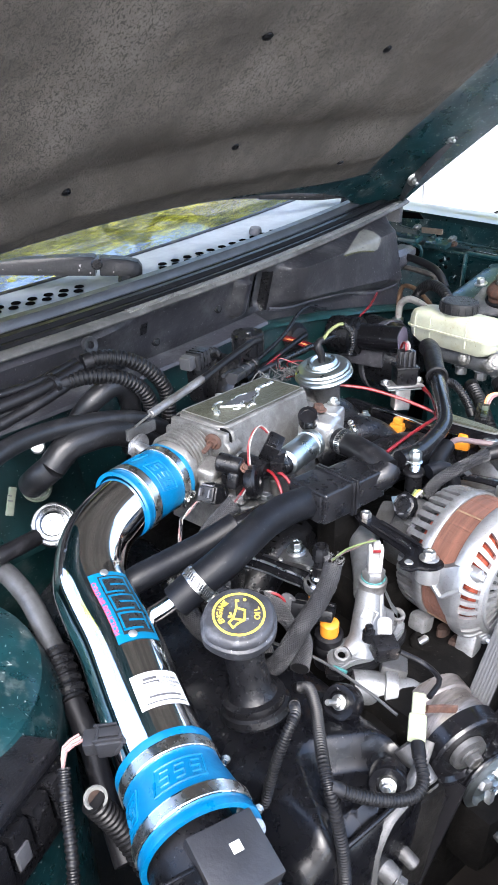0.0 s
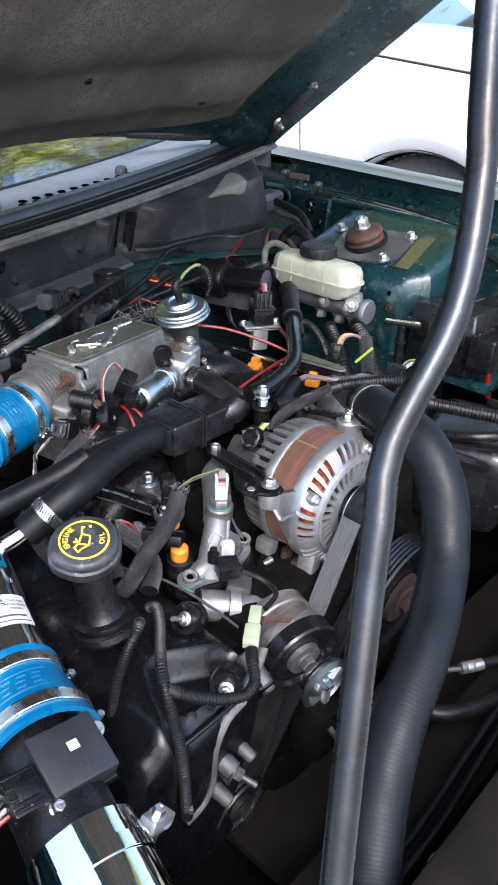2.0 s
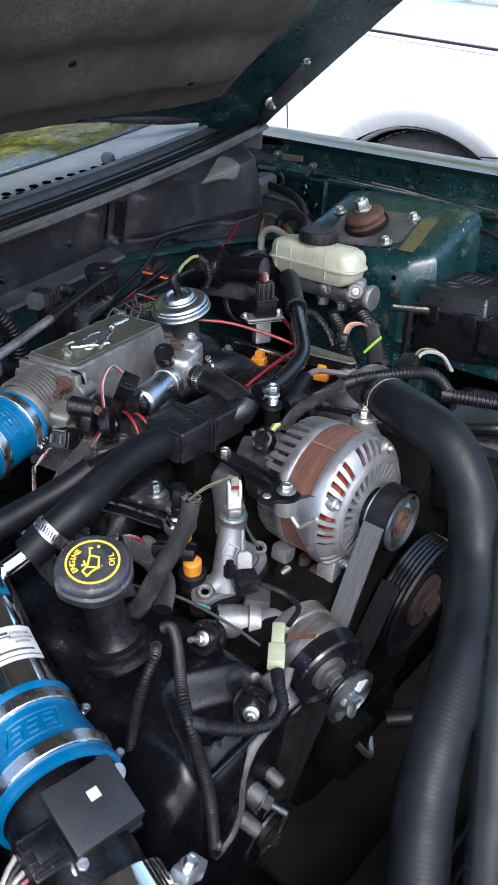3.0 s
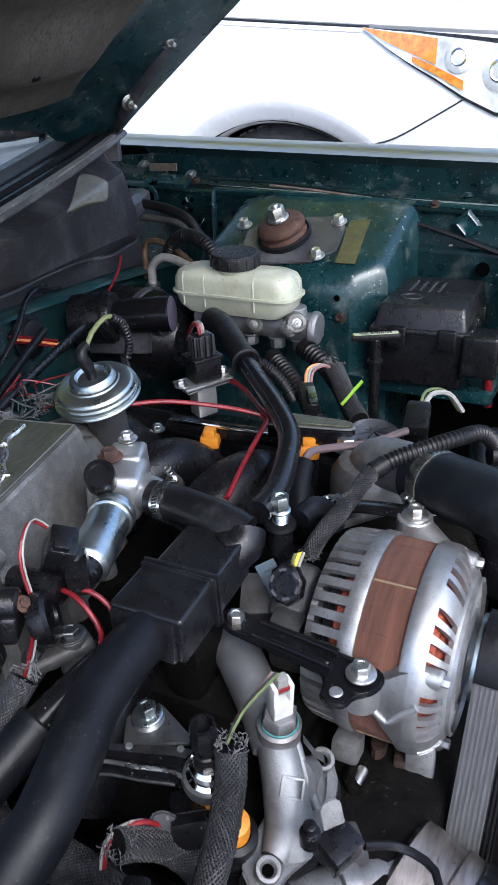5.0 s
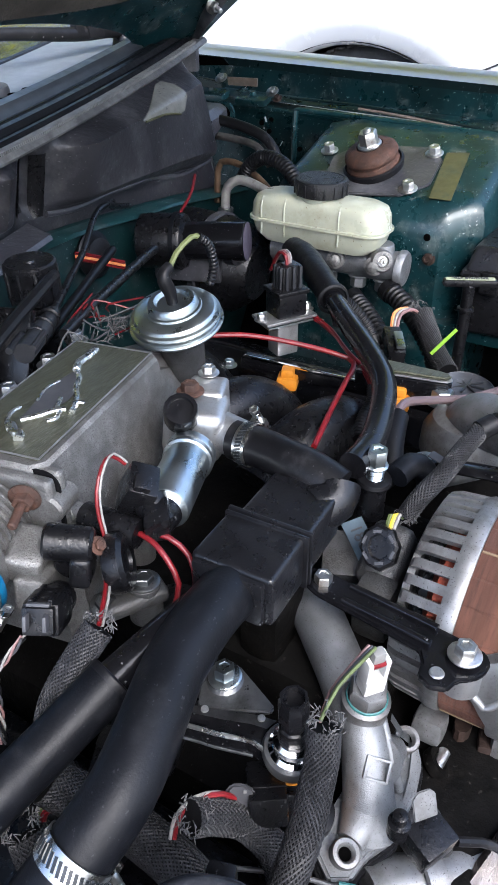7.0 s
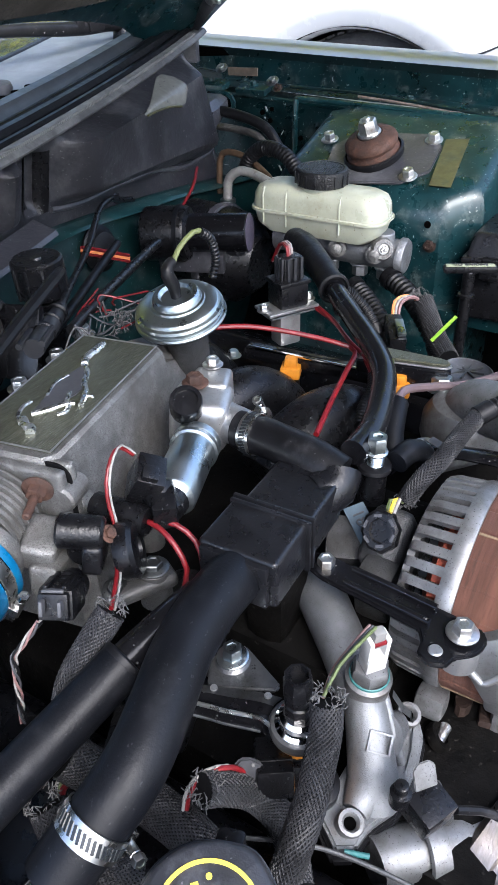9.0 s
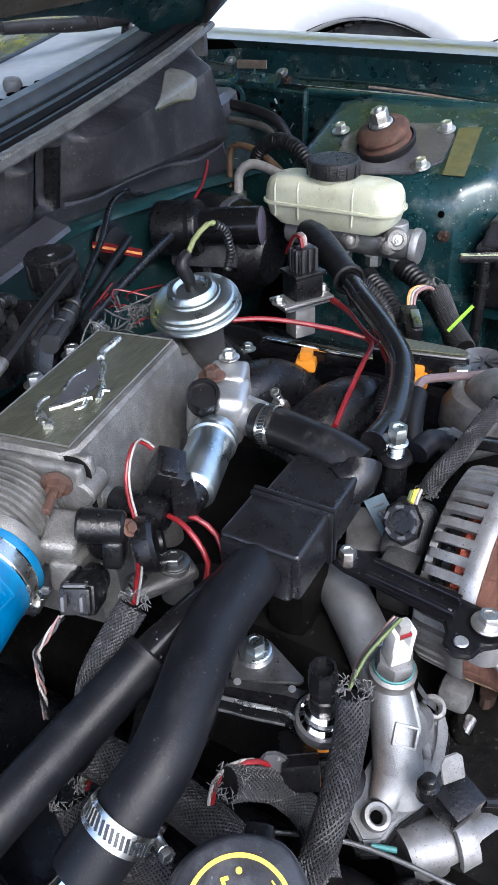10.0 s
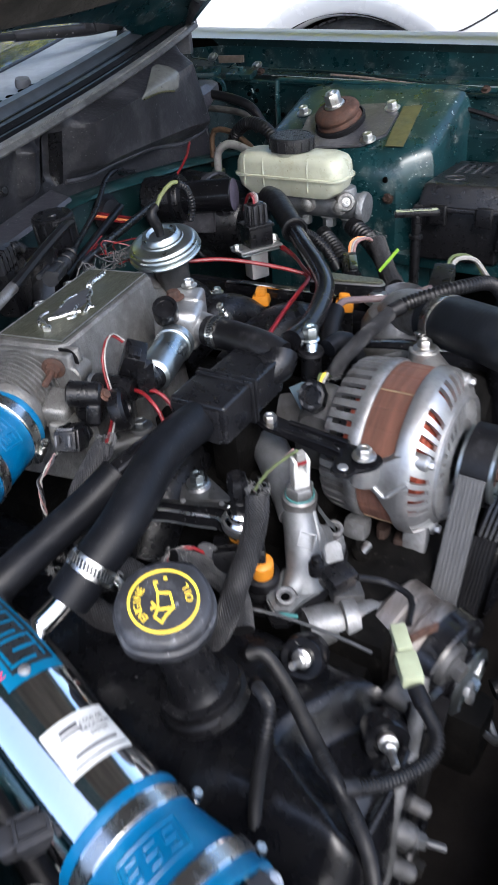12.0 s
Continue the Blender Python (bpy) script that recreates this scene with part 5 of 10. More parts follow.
part("sleeve", tube(B(), [q + Vector((0.033, -0.008, 0.019)), q + Vector((0.046, -0.011, 0.008)), q + Vector((0.053, -0.011, -0.014)), q + Vector((0.050, -0.008, -0.032))], 0.0045, 10, rib=0.0009, pitch=0.004), black_plastic, vac)

# ---- idle air valve ----
iac = thing("idle_air_valve", "zinc cylinder idle valve on an aluminium body with black cap", "valve", (-0.04, 0.48, 0.78))
I1, I0 = Vector((-0.082, 0.474, 0.810)), Vector((-0.150, 0.449, 0.812))
dI = (I1 - I0).normalized()
bm = lathe(B(), [(0, 0), (0.013, 0), (0.015, 0.002), (0.0175, 0.003), (0.0185, 0.005), (0.0185, 0.066), (0.0205, 0.067), (0.0205, 0.071), (0.0195, 0.073), (0.0205, 0.075), (0.0205, 0.080), (0.018, 0.083), (0, 0.083)], I0, dI, 36)
part("solenoid_can", bm, zinc, iac)
bm = cyl(B(), I0 - dI * 0.014, I0, 0.012, 0.0145)
rbox(bm, I0 - dI * 0.012 + Vector((-0.004, -0.002, 0.006)), (0.024, 0.018, 0.022), 0.003, (0, -10, 40))
part("plug_socket", bm, black_plastic, iac)
bm = rbox(B(), (-0.046, 0.491, 0.816), (0.046, 0.050, 0.046), 0.010, (6, 0, 22), 3)
rbox(bm, (-0.020, 0.497, 0.824), (0.034, 0.034, 0.034), 0.006, (0, 0, 22), 3)
cyl(bm, (-0.040, 0.480, 0.812), (-0.044, 0.446, 0.815), 0.019, 0.0155, 24)
part("valve_body", bm, bright_alu, iac)
kd = Vector((-0.45, -0.35, 0.75)).normalized()
bm = lathe(B(), [(0, 0), (0.0128, 0), (0.0135, 0.001), (0.0135, 0.019), (0.0128, 0.021), (0.0100, 0.021), (0.0095, 0.018), (0, 0.018)], Vector((-0.068, 0.490, 0.834)), kd, 26, wob=lambda a: 1 + 0.02 * (1 if math.sin(12 * a) > 0 else 0))
part("cap", bm, black_gloss, iac, "black ribbed cap")
part("neck", cyl(B(), (-0.055, 0.494, 0.820), Vector((-0.068, 0.490, 0.834)), 0.010), bright_alu, iac)
bolt(iac, (-0.040, 0.500, 0.842), (0, 0, 1), 0.0075, rust, 0.007)
bolt(iac, (-0.005, 0.505, 0.842), (0, 0, 1), 0.006, steel, 0.006)

# ---- crankcase hose and black box ----
hose1 = thing("breather_hose", "black rubber hose with worm clamp", "hose", (-0.05, 0.42, 0.80))
part("hose", tube(B(), [(-0.048, 0.452, 0.815), (-0.050, 0.425, 0.8165), (-0.055, 0.400, 0.8175), (-0.059, 0.375, 0.817), (-0.061, 0.353, 0.811)], 0.0165, 20), rubber, hose1)
clamp(hose1, (-0.0487, 0.438, 0.8158), (-0.05, -1, 0.05), 0.0168, 0.011, 30)
box_black = M("semi_gloss_black_box", (0.0062, 0.0064, 0.0078), 0.24, 0, 0.3, 30, 0.15, 260, stain=(0.014, 0.014, 0.016), sscale=20, samt=0.2, spec=0.45, fleck=((0.06, 0.06, 0.062), 320, 0.10))
wbox = thing("black_air_box", "black plastic rectangular air box with ribbed seam", "air box", (-0.125, 0.372, 0.78))
bm = rbox(B(), (-0.155, 0.3735, 0.7995), (0.052, 0.060, 0.041), 0.004, (0, 0, 2), 3)
part("front_half", bm, box_black, wbox)
bm = rbox(B(), (-0.102, 0.3725, 0.799), (0.060, 0.055, 0.038), 0.004, (0, 0, 2), 3)
part("rear_half", bm, box_black, wbox)
part("seam", rbox(B(), (-0.1295, 0.373, 0.7995), (0.0035, 0.065, 0.046), 0.0015, (0, 0, 2)), box_black, wbox)
part("seam", rbox(B(), (-0.1345, 0.373, 0.7995), (0.0030, 0.064, 0.045), 0.0012, (0, 0, 2)), box_black, wbox)
part("end_plate", rbox(B(), (-0.183, 0.3735, 0.7995), (0.006, 0.052, 0.036), 0.003, (0, 0, 2)), box_black, wbox)
bm = tube(B(), [(-0.082, 0.362, 0.802), (-0.068, 0.354, 0.806), (-0.0595, 0.356, 0.812)], 0.0185, 20)
part("end_elbow", bm, box_black, wbox)
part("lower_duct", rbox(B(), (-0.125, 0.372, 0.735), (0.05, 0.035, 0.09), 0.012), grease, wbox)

hose2 = thing("crankcase_hose", "thick black rubber hose with steel clamp, scuffed", "hose", (-0.27, 0.37, 0.77))
part("hose", tube(B(), [(-0.178, 0.373, 0.799), (-0.213, 0.371, 0.803), (-0.251, 0.367, 0.801), (-0.288, 0.357, 0.796), (-0.320, 0.351, 0.788), (-0.345, 0.354, 0.776), (-0.362, 0.359, 0.765), (-0.378, 0.364, 0.753)], lambda s: 0.0195 - 0.0012 * s, 24), rubber_soft, hose2)
clamp(hose2, (-0.353, 0.356, 0.771), (-0.75, 0.2, -0.55), 0.0188, 0.013, 285)
hose3 = thing("straight_hose", "straight black rubber hose crossing behind the intake pipe", "hose", (-0.33, 0.41, 0.77))
part("hose", tube(B(), [(-0.268, 0.399, 0.789), (-0.303, 0.409, 0.774), (-0.347, 0.418, 0.763), (-0.385, 0.424, 0.755), (-0.405, 0.432, 0.742), (-0.418, 0.447, 0.72)], 0.0155, 20), rubber_soft, hose3)
part("joint", tube(B(), [(-0.190, 0.384, 0.795), (-0.225, 0.389, 0.797), (-0.272, 0.400, 0.788)], lambda s: 0.0108 + 0.0010 * s, 16), black_gloss, hose3)
part("sleeve_edge", lathe(B(), [(0.0125, -0.0005), (0.0152, 0), (0.0160, 0.001), (0.0158, 0.004), (0.0155, 0.005)], (-0.268, 0.399, 0.789), (-0.93, 0.25, -0.35), 24), rubber, hose3)

# ---- chrome intake pipe ----
pipe = thing("chrome_intake_pipe", "polished chrome cold-air intake pipe with dust specks", "intake pipe", (-0.45, 0.35, 0.72))
TUBE = [(-0.285, 0.538, 0.796), (-0.335, 0.523, 0.793), (-0.394, 0.498, 0.775), (-0.427, 0.459, 0.755), (-0.438, 0.415, 0.742), (-0.448, 0.360, 0.732), (-0.466, 0.290, 0.715), (-0.484, 0.215, 0.698)]
part("pipe", tube(B(), TUBE, lambda s: 0.0385 + 0.0035 * max(0.0, min(1.0, (s - 0.15) / 0.35)), 48, 0.004), chrome, pipe)
part("nipple", tube(B(), [(-0.362, 0.359, 0.765), (-0.385, 0.368, 0.750), (-0.415, 0.380, 0.735)], 0.0095, 16), chrome, pipe, "chrome nipple")
# badge and sticker wrap the pipe
AX0, AX1 = Vector((-0.4405, 0.400, 0.739)), Vector((-0.4755, 0.250, 0.7065))
axd = (AX1 - AX0).normalized()
AXIS = spline(TUBE, 0.004)
tocam = Vector((-0.32, -0.55, 0.62))
nx = (tocam - tocam.dot(axd) * axd).normalized()
ny = axd.cross(nx)
def wrap(s, a, r=0.0364):
    """A point on the pipe: s metres along, a degrees round from the viewing side."""
    y = AX0.y + axd.y * s
    a_, b_ = next((p, q) for p, q in zip(AXIS, AXIS[1:]) if p.y >= y >= q.y)
    c = a_.lerp(b_, (a_.y - y) / (a_.y - b_.y))
    return c + nx * (r * math.cos(radians(a))) + ny * (r * math.sin(radians(a)))
def patch(s0, s1, a0, a1, r, n=10, skew=0.0):
    return loft(B(), [[wrap(s0 + (s1 - s0) * i / n + skew * (j / n), a0 + (a1 - a0) * j / n, r) for j in range(n + 1)] for i in range(n + 1)])
PR = 0.0420
badge = part("badge", patch(-0.029, 0.069, 0, -60, PR + 0.0006, 12), blue_badge, pipe, "blue enamel badge with black shapes and red lettering")
part("badge_ground", patch(-0.023, 0.061, -11, -55, PR + 0.0009, 12), badge_black, badge)
bm = B()
for s0 in (-0.021, 0.006, 0.033):
    for s_a, s_b, a_a, a_b in ((0, 0.024, -13, -16), (0, 0.024, -47, -50), (0, 0.0028, -13, -50), (0.0105, 0.0133, -24, -50), (0.0212, 0.024, -13, -40)):
        join(bm, patch(s0 + s_a, s0 + s_b, a_a, a_b, PR + 0.0012, 4))
tagged(part("badge_shape", bm, blue_badge, badge), kind="stuff")
for s, a in ((-0.028, -24), (0.062, -22)):
    part("rivet", lathe(B(), [(0.0046, 0), (0.0040, 0.0014), (0.0015, 0.0022), (0, 0.0023)], wrap(s, a, PR + 0.0006), nx * math.cos(radians(a)) + ny * math.sin(radians(a)), 16), bright_alu, badge)
words = letters("COLD-AIR INDUCTION", 0.0074, Matrix.Identity(4))
for v in words.verts:
    v.co = wrap(0.0205 + v.co.x * 0.98, -2.5 - math.degrees(v.co.y / PR), PR + 0.0010 + v.co.z * 0.2)
part("badge_lettering", words, red_print, badge)
st = part("sticker", patch(0.107, 0.144, 2, -66, PR + 0.0004, 24), paper, pipe, "white paper sticker with black print")
bm = B()
for text, s, a, size in (("COLD AIR", 0.1160, -44, 0.0042), ("INDUCTION", 0.1210, -44, 0.0042), ("SYSTEM", 0.1260, -44, 0.0042)):
    w = letters(text, size, Matrix.Identity(4))
    for v in w.verts:
        v.co = wrap(s - v.co.y, a - math.degrees(v.co.x / PR), PR + 0.0014 + v.co.z * 0.2)
    join(bm, w)
part("lettering", bm, ink, st)
for s, a0, a1, h in ((0.1325, -12, -56, 0.0024), (0.1390, -6, -62, 0.0014), (0.1130, -12, -30, 0.0030), (0.1175, -10, -32, 0.0016)):
    part("print_bar", patch(s, s + h, a0, a1, PR + 0.0008, 4), ink, st)

def coupler(name, p0, p1, r0, r1, label, bands):
    c = thing(name, label, "hose coupler", tuple((Vector(p0) + Vector(p1)) / 2 - Vector((0, 0, 0.05))))
    p0, p1 = Vector(p0), Vector(p1)
    d = p1 - p0
    L = d.length
    pr = []
    for k in range(21):
        s = k / 20
        r = r0 + (r1 - r0) * min(1, max(0, (s - 0.3) / 0.5))
        pr.append((r + (0.0018 if s < 0.06 or s > 0.94 else 0), s * L))
    pr = [(pr[0][0] - 0.005, 0), *pr, (pr[-1][0] - 0.005, L)]
    part("sleeve", lathe(B(), pr, p0, d, 56), blue_rubber, c)
    # embossed outline and blocks on the sleeve
    m = aim(p0, d)
    v = m.to_3x3().inverted() @ Vector((-0.32, -0.55, 0.62))
    mid = math.degrees(math.atan2(v.y, v.x))
    for da in (-14, 68):
        def skin(a, s, off=0.0004):
            rr = r0 + (r1 - r0) * min(1, max(0, (s - 0.3) / 0.5)) + off
            return m @ Vector((rr * math.cos(radians(mid + da + a)), rr * math.sin(radians(mid + da + a)), s * L))
        bm = B()
        for line in (((-30, 0.36), (26, 0.36), (34, 0.62), (-22, 0.62), (-30, 0.36)), *(((a0, 0.42), (a0 + 10, 0.42), (a0 + 12, 0.49), (a0 + 2, 0.49), (a0 + 4, 0.56), (a0 + 13, 0.56)) for a0 in (-22, -5, 12))):
            pts = []
            for (a0, s0), (a1, s1) in zip(line, line[1:]):
                pts += [skin(a0 + (a1 - a0) * k / 6, s0 + (s1 - s0) * k / 6) for k in range(6)]
            tube(bm, pts + [skin(*line[-1])], 0.0010, 6, smooth=False)
        part("embossed_mark", bm, blue_rubber, c, "raised plain outline")
    for s, ang in bands:
        r = r0 + (r1 - r0) * min(1, max(0, (s - 0.3) / 0.5))
        p = p0 + d * s
        bm = lathe(B(), [(r, -0.0065), (r + 0.0012, -0.0065), (r + 0.0012, 0.0065), (r, 0.0065)], p, d, 56)
        part("band", bm, chrome, c, "polished steel clamp band")
        clamp(c, p, d, r + 0.0008, 0.010, ang, "clamp_screw")
    return c


c1 = coupler("blue_coupler", (-0.2645, 0.544, 0.7975), (-0.348, 0.519, 0.7925), 0.0415, 0.0420, "bright blue silicone coupler with steel clamp bands", ((0.15, 330), (0.80, 170)))
c2 = coupler("blue_coupler", (-0.4795, 0.236, 0.6995), (-0.4985, 0.153, 0.6905), 0.0440, 0.0505, "bright blue silicone reducer with steel clamp bands", ((0.17, 335), (0.80, 335)))

# ---- mass air meter ----
maf = thing("mass_air_meter", "black air meter box on round housing with grey connector", "sensor", (-0.50, 0.1, 0.66))
part("housing", cyl(B(), (-0.499, 0.18, 0.689), (-0.522, 0.065, 0.661), 0.0400, 0.0400, 48, 0.002), black_plastic, maf)
mm = Matrix.Translation((-0.494, 0.121, 0.708)) @ Matrix.Rotation(0.33, 4, Vector((0.30, 0.10, -0.10))) @ Matrix.Diagonal((0.76, 0.76, 1, 1))
def mafp(x, y, z):
    return mm @ Vector((x, y, z))
def mbox(bm, c, s, bev=0.002, seg=2):
    return join(bm, rbox(B(), (0, 0, 0), s, bev, seg=seg), mm @ Matrix.Translation(c))
part("sensor_box", mbox(B(), (0, 0, 0), (0.078, 0.072, 0.022), 0.003), slate, maf, "flat dark grey box with a pale square mark")
part("sensor_base", mbox(B(), (0, 0.0, -0.014), (0.084, 0.078, 0.010), 0.003), black_plastic, maf)
part("mark", mbox(B(), (0.004, 0.006, 0.0116), (0.012, 0.011, 0.0006), 0.0002), paper, maf, "small pale square mark")
part("connector", mbox(mbox(B(), (-0.060, -0.012, -0.004), (0.040, 0.046, 0.026), 0.003), (-0.060, -0.012, 0.010), (0.022, 0.022, 0.006), 0.001), black_plastic, maf)
for k in range(4):
    part("connector_rib", mbox(B(), (-0.062, -0.030 + 0.012 * k, 0.0105), (0.034, 0.003, 0.003), 0.0006), black_plastic, maf)
part("bolt", hexhead(B(), mafp(-0.036, -0.042, 0.002), mm.to_3x3() @ Vector((0, 0, 1)), 0.005, 0.004, 1.4), steel, maf)
part("screw_ear", join(B(), lathe(B(), [(0, -0.016), (0.010, -0.016), (0.010, 0.002), (0.006, 0.002), (0, 0.002)], (0, 0, 0), (0, 0, 1), 20), mm @ Matrix.Translation((-0.036, -0.042, 0))), black_plastic, maf)
for dx, dy in ((0.045, 0.040), (0.047, 0.022)):
    part("bolt", hexhead(B(), mafp(dx, dy, -0.010), (0.1, -0.5, 1), 0.0055, 0.006, 1.3), steel, maf)
lower = thing("chrome_inlet_pipe", "short chrome inlet pipe with band clamp and tee bolt", "intake pipe", (-0.53, 0.03, 0.62))
part("pipe", cyl(B(), (-0.518, 0.075, 0.672), (-0.548, -0.075, 0.641), 0.0455, 0.0455, 56), chrome, lower)
part("band", lathe(B(), [(0.0462, 0), (0.0476, 0), (0.0476, 0.013), (0.0462, 0.013)], (-0.522, 0.052, 0.667), (-0.2, -1, -0.2), 56), chrome, lower)
bm = rbox(B(), (-0.462, 0.050, 0.668), (0.030, 0.016, 0.012), 0.002, (0, 30, 10))
part("tee_bracket", bm, bright_alu, lower)
part("bolt", hexhead(hexhead(B(), (-0.462, 0.050, 0.674), (0.3, -0.2, 1), 0.0055, 0.008, 1.2), (-0.458, 0.048, 0.664), (-0.3, 0.2, -1), 0.0055, 0.007, 1.2, 0.016), steel, lower)
w = thing("meter_wire", "twisted red, white and black meter wires in tape", "wire", tuple(mafp(-0.09, -0.02, -0.02)))
for k, mt_ in enumerate((red_wire, white_wire, rubber, white_wire)):
    part("wire", tube(B(), [mafp(-0.078, -0.022 + 0.008 * k, -0.004), mafp(-0.098, -0.026 + 0.005 * k, -0.010), mafp(-0.115, -0.050 + 0.003 * k, -0.03), mafp(-0.118, -0.10, -0.06)], 0.0022, 6), mt_, w)
part("tape", tube(B(), [mafp(-0.116, -0.052, -0.032), mafp(-0.118, -0.10, -0.06), mafp(-0.11, -0.18, -0.10)], 0.008, 10), rubber, w)

# ---- oil filler ----
filler = thing("oil_filler", "black oil filler neck with worn cap and yellow lettering", "oil filler", (-0.36, 0.262, 0.66))
OD = Vector((-0.15, -0.19, 0.97)).normalized()
OC = Vector((-0.363, 0.276, 0.782))
bm = lathe(B(), [(0, -0.030), (0.030, -0.030), (0.034, -0.027), (0.0375, -0.020), (0.0375, -0.012), (0.0352, -0.010), (0.0352, -0.004), (0.033, -0.001), (0.031, 0), (0, 0)], OC, OD, 64,
         wob=lambda a: 1 + 0.06 * max(0, math.cos(2 * (a - 0.6))) ** 6)
cap = part("cap", bm, M("worn_black_cap", (0.020, 0.021, 0.025), 0.42, 0, 0.4, 30, 0.3, 200, stain=(0.075, 0.077, 0.085), sscale=50, samt=0.35, fleck=((0.18, 0.18, 0.19), 220, 0.18)), filler, "worn black cap with yellow ring and oil-can sign")
om = aim(OC + OD * 0.0004, OD)
zx = om.to_3x3().inverted() @ Vector((0.87, -0.5, 0))
om = om @ Matrix.Rotation(math.atan2(zx.y, zx.x), 4, "Z")
part("ring", join(B(), lathe(B(), [(0.0238, 0), (0.0238, 0.0005), (0.0258, 0.0005), (0.0258, 0)], (0, 0, 0), (0, 0, 1), 64), om), yellow, cap)
for text, a_mid, sgn in (("ENGINE", 164, -1), ("OIL", -6, 1)):
    n = len(text)
    bm = B()
    for k, ch in enumerate(text):
        a = radians(a_mid + sgn * (k - (n - 1) / 2) * 15)
        join(bm, letters(ch, 0.0078, om @ Matrix.Translation((0.0185 * math.cos(a), 0.0185 * math.sin(a), 0.0005)) @ Matrix.Rotation(a + sgn * math.pi / 2, 4, "Z")))
    part("lettering", bm, yellow, cap)
# oil-can sign
bm = B()
SG = om @ Matrix.Rotation(radians(-36), 4, "Z") @ Matrix.Diagonal((0.000219, 0.000219, 1, 1))
for pts in (((-25, 25), (15, 30), (38, -20), (-10, -35), (-25, 25)), ((-25, 25), (-45, 60), (-36, 64)), ((-12, -36), (-16, -62), (12, -78), (20, -50), (36, -22)), ((-34, -14), (-20, -26), (-32, -34))):
    for a, b in zip(pts, pts[1:]):
        va, vb = Vector((*a, 0)), Vector((*b, 0))
        d = vb - va
        join(bm, rbox(B(), (0, 0, 0), (d.length + 7, 8, 0.0005), 0), SG @ Matrix.Translation((va + vb) / 2 + Vector((0, 0, 0.0004))) @ Matrix.Rotation(math.atan2(d.y, d.x), 4, "Z"))
join(bm, lathe(B(), [(0, 0.0006), (7, 0.0006), (7, 0)], (0, 0, 0), (0, 0, 1), 12), SG @ Matrix.Translation((-12, 82, 0)))
part("sign", bm, yellow, cap)
bm = lathe(B(), [(0, 0), (0.036, 0.0), (0.038, 0.004), (0.036, 0.010), (0.0325, 0.012), (0.0335, 0.016), (0.0325, 0.020), (0.026, 0.022), (0.0215, 0.030), (0.0200, 0.05), (0.0200, 0.092), (0, 0.092)], (-0.352, 0.262, 0.665), OC - OD * 0.03 - Vector((-0.352, 0.262, 0.665)), 44)
part("neck", bm, black_plastic, filler)
part("tab", rbox(B(), OC - OD * 0.018 + Vector((0.036, 0.010, 0)), (0.016, 0.016, 0.02), 0.004, (0, 0, 20)), black_plastic, filler)

# ---- passenger-side cam cover and front cover ----
cover = thing("cam_cover", "glossy black cam cover with rounded ridges and studs", "engine cover", (-0.37, 0.3, 0.55))
sec = spline([(x, 0, z) for x, z in ((-0.455, 0.42), (-0.462, 0.52), (-0.452, 0.585), (-0.425, 0.632), (-0.385, 0.655), (-0.34, 0.663), (-0.30, 0.662), (-0.268, 0.655), (-0.255, 0.640), (-0.258, 0.60), (-0.275, 0.54), (-0.29, 0.42))], 0.004)
def ease(h):
    h = max(0.0, min(1.0, h))
    return h * h * (3 - 2 * h)
def pocket(x, y):
    """Depth of the stepped pocket round the front stud."""
    k = y + 0.50 * (x + 0.30)
    left = ease((x + 0.357 - 0.5 * (y - 0.20)) / 0.034)
    right = ease((-0.254 - x) / 0.018)
    drop = 0.030 * ease((0.190 - k) / 0.030) * left * right
    lip = 0.008 * math.exp(-((y - 0.117 - 0.35 * max(0.0, -0.30 - x)) / 0.007) ** 2) * left
    round_stud = 0.006 * math.exp(-((x + 0.28) / 0.02) ** 2 - ((y - 0.216) / 0.02) ** 2)
    return drop - lip + round_stud + 0.005 * ease((0.262 - k) / 0.03) * ease((x + 0.40) / 0.05) + 0.010 * ease((-0.385 - x) / 0.03) * ease((0.25 - y) / 0.06)
rows = []
for y, sx, dz in ((0.1075, 0.02, -0.06), (0.1080, 0.74, -0.030), (0.111, 0.88, -0.014), (0.116, 0.94, -0.007), (0.122, 0.975, -0.003), (0.130, 1.0, 0.0), *((0.130 + 0.0035 * k, 1.0, 0.0) for k in range(1, 42)), (0.30, 1.0, 0.006), (0.45, 1.0, 0.01), (0.62, 1.0, 0.01), (0.64, 0.9, -0.01)):
    rows.append([(-0.36 + (p.x + 0.36) * sx, y, p.z + (dz - pocket(p.x, y)) * ease((p.z - 0.50) / 0.12)) for p in sec])
satin = M("gloss_black_cover", (0.0028, 0.0029, 0.0038), 0.22, 0, 0.3, 30, 0.10, 120, stain=(0.007, 0.007, 0.009), sscale=18, samt=0.2, spec=0.36, fleck=((0.05, 0.05, 0.055), 260, 0.06))
part("cover", loft(B(), rows, True), satin, cover)
part("rim", tube(B(), [(-0.258, 0.118, 0.60), (-0.262, 0.115, 0.625), (-0.280, 0.1155, 0.628), (-0.325, 0.1135, 0.629), (-0.37, 0.1155, 0.624), (-0.395, 0.120, 0.618)], 0.003, 10, 0.008), black_gloss, cover)
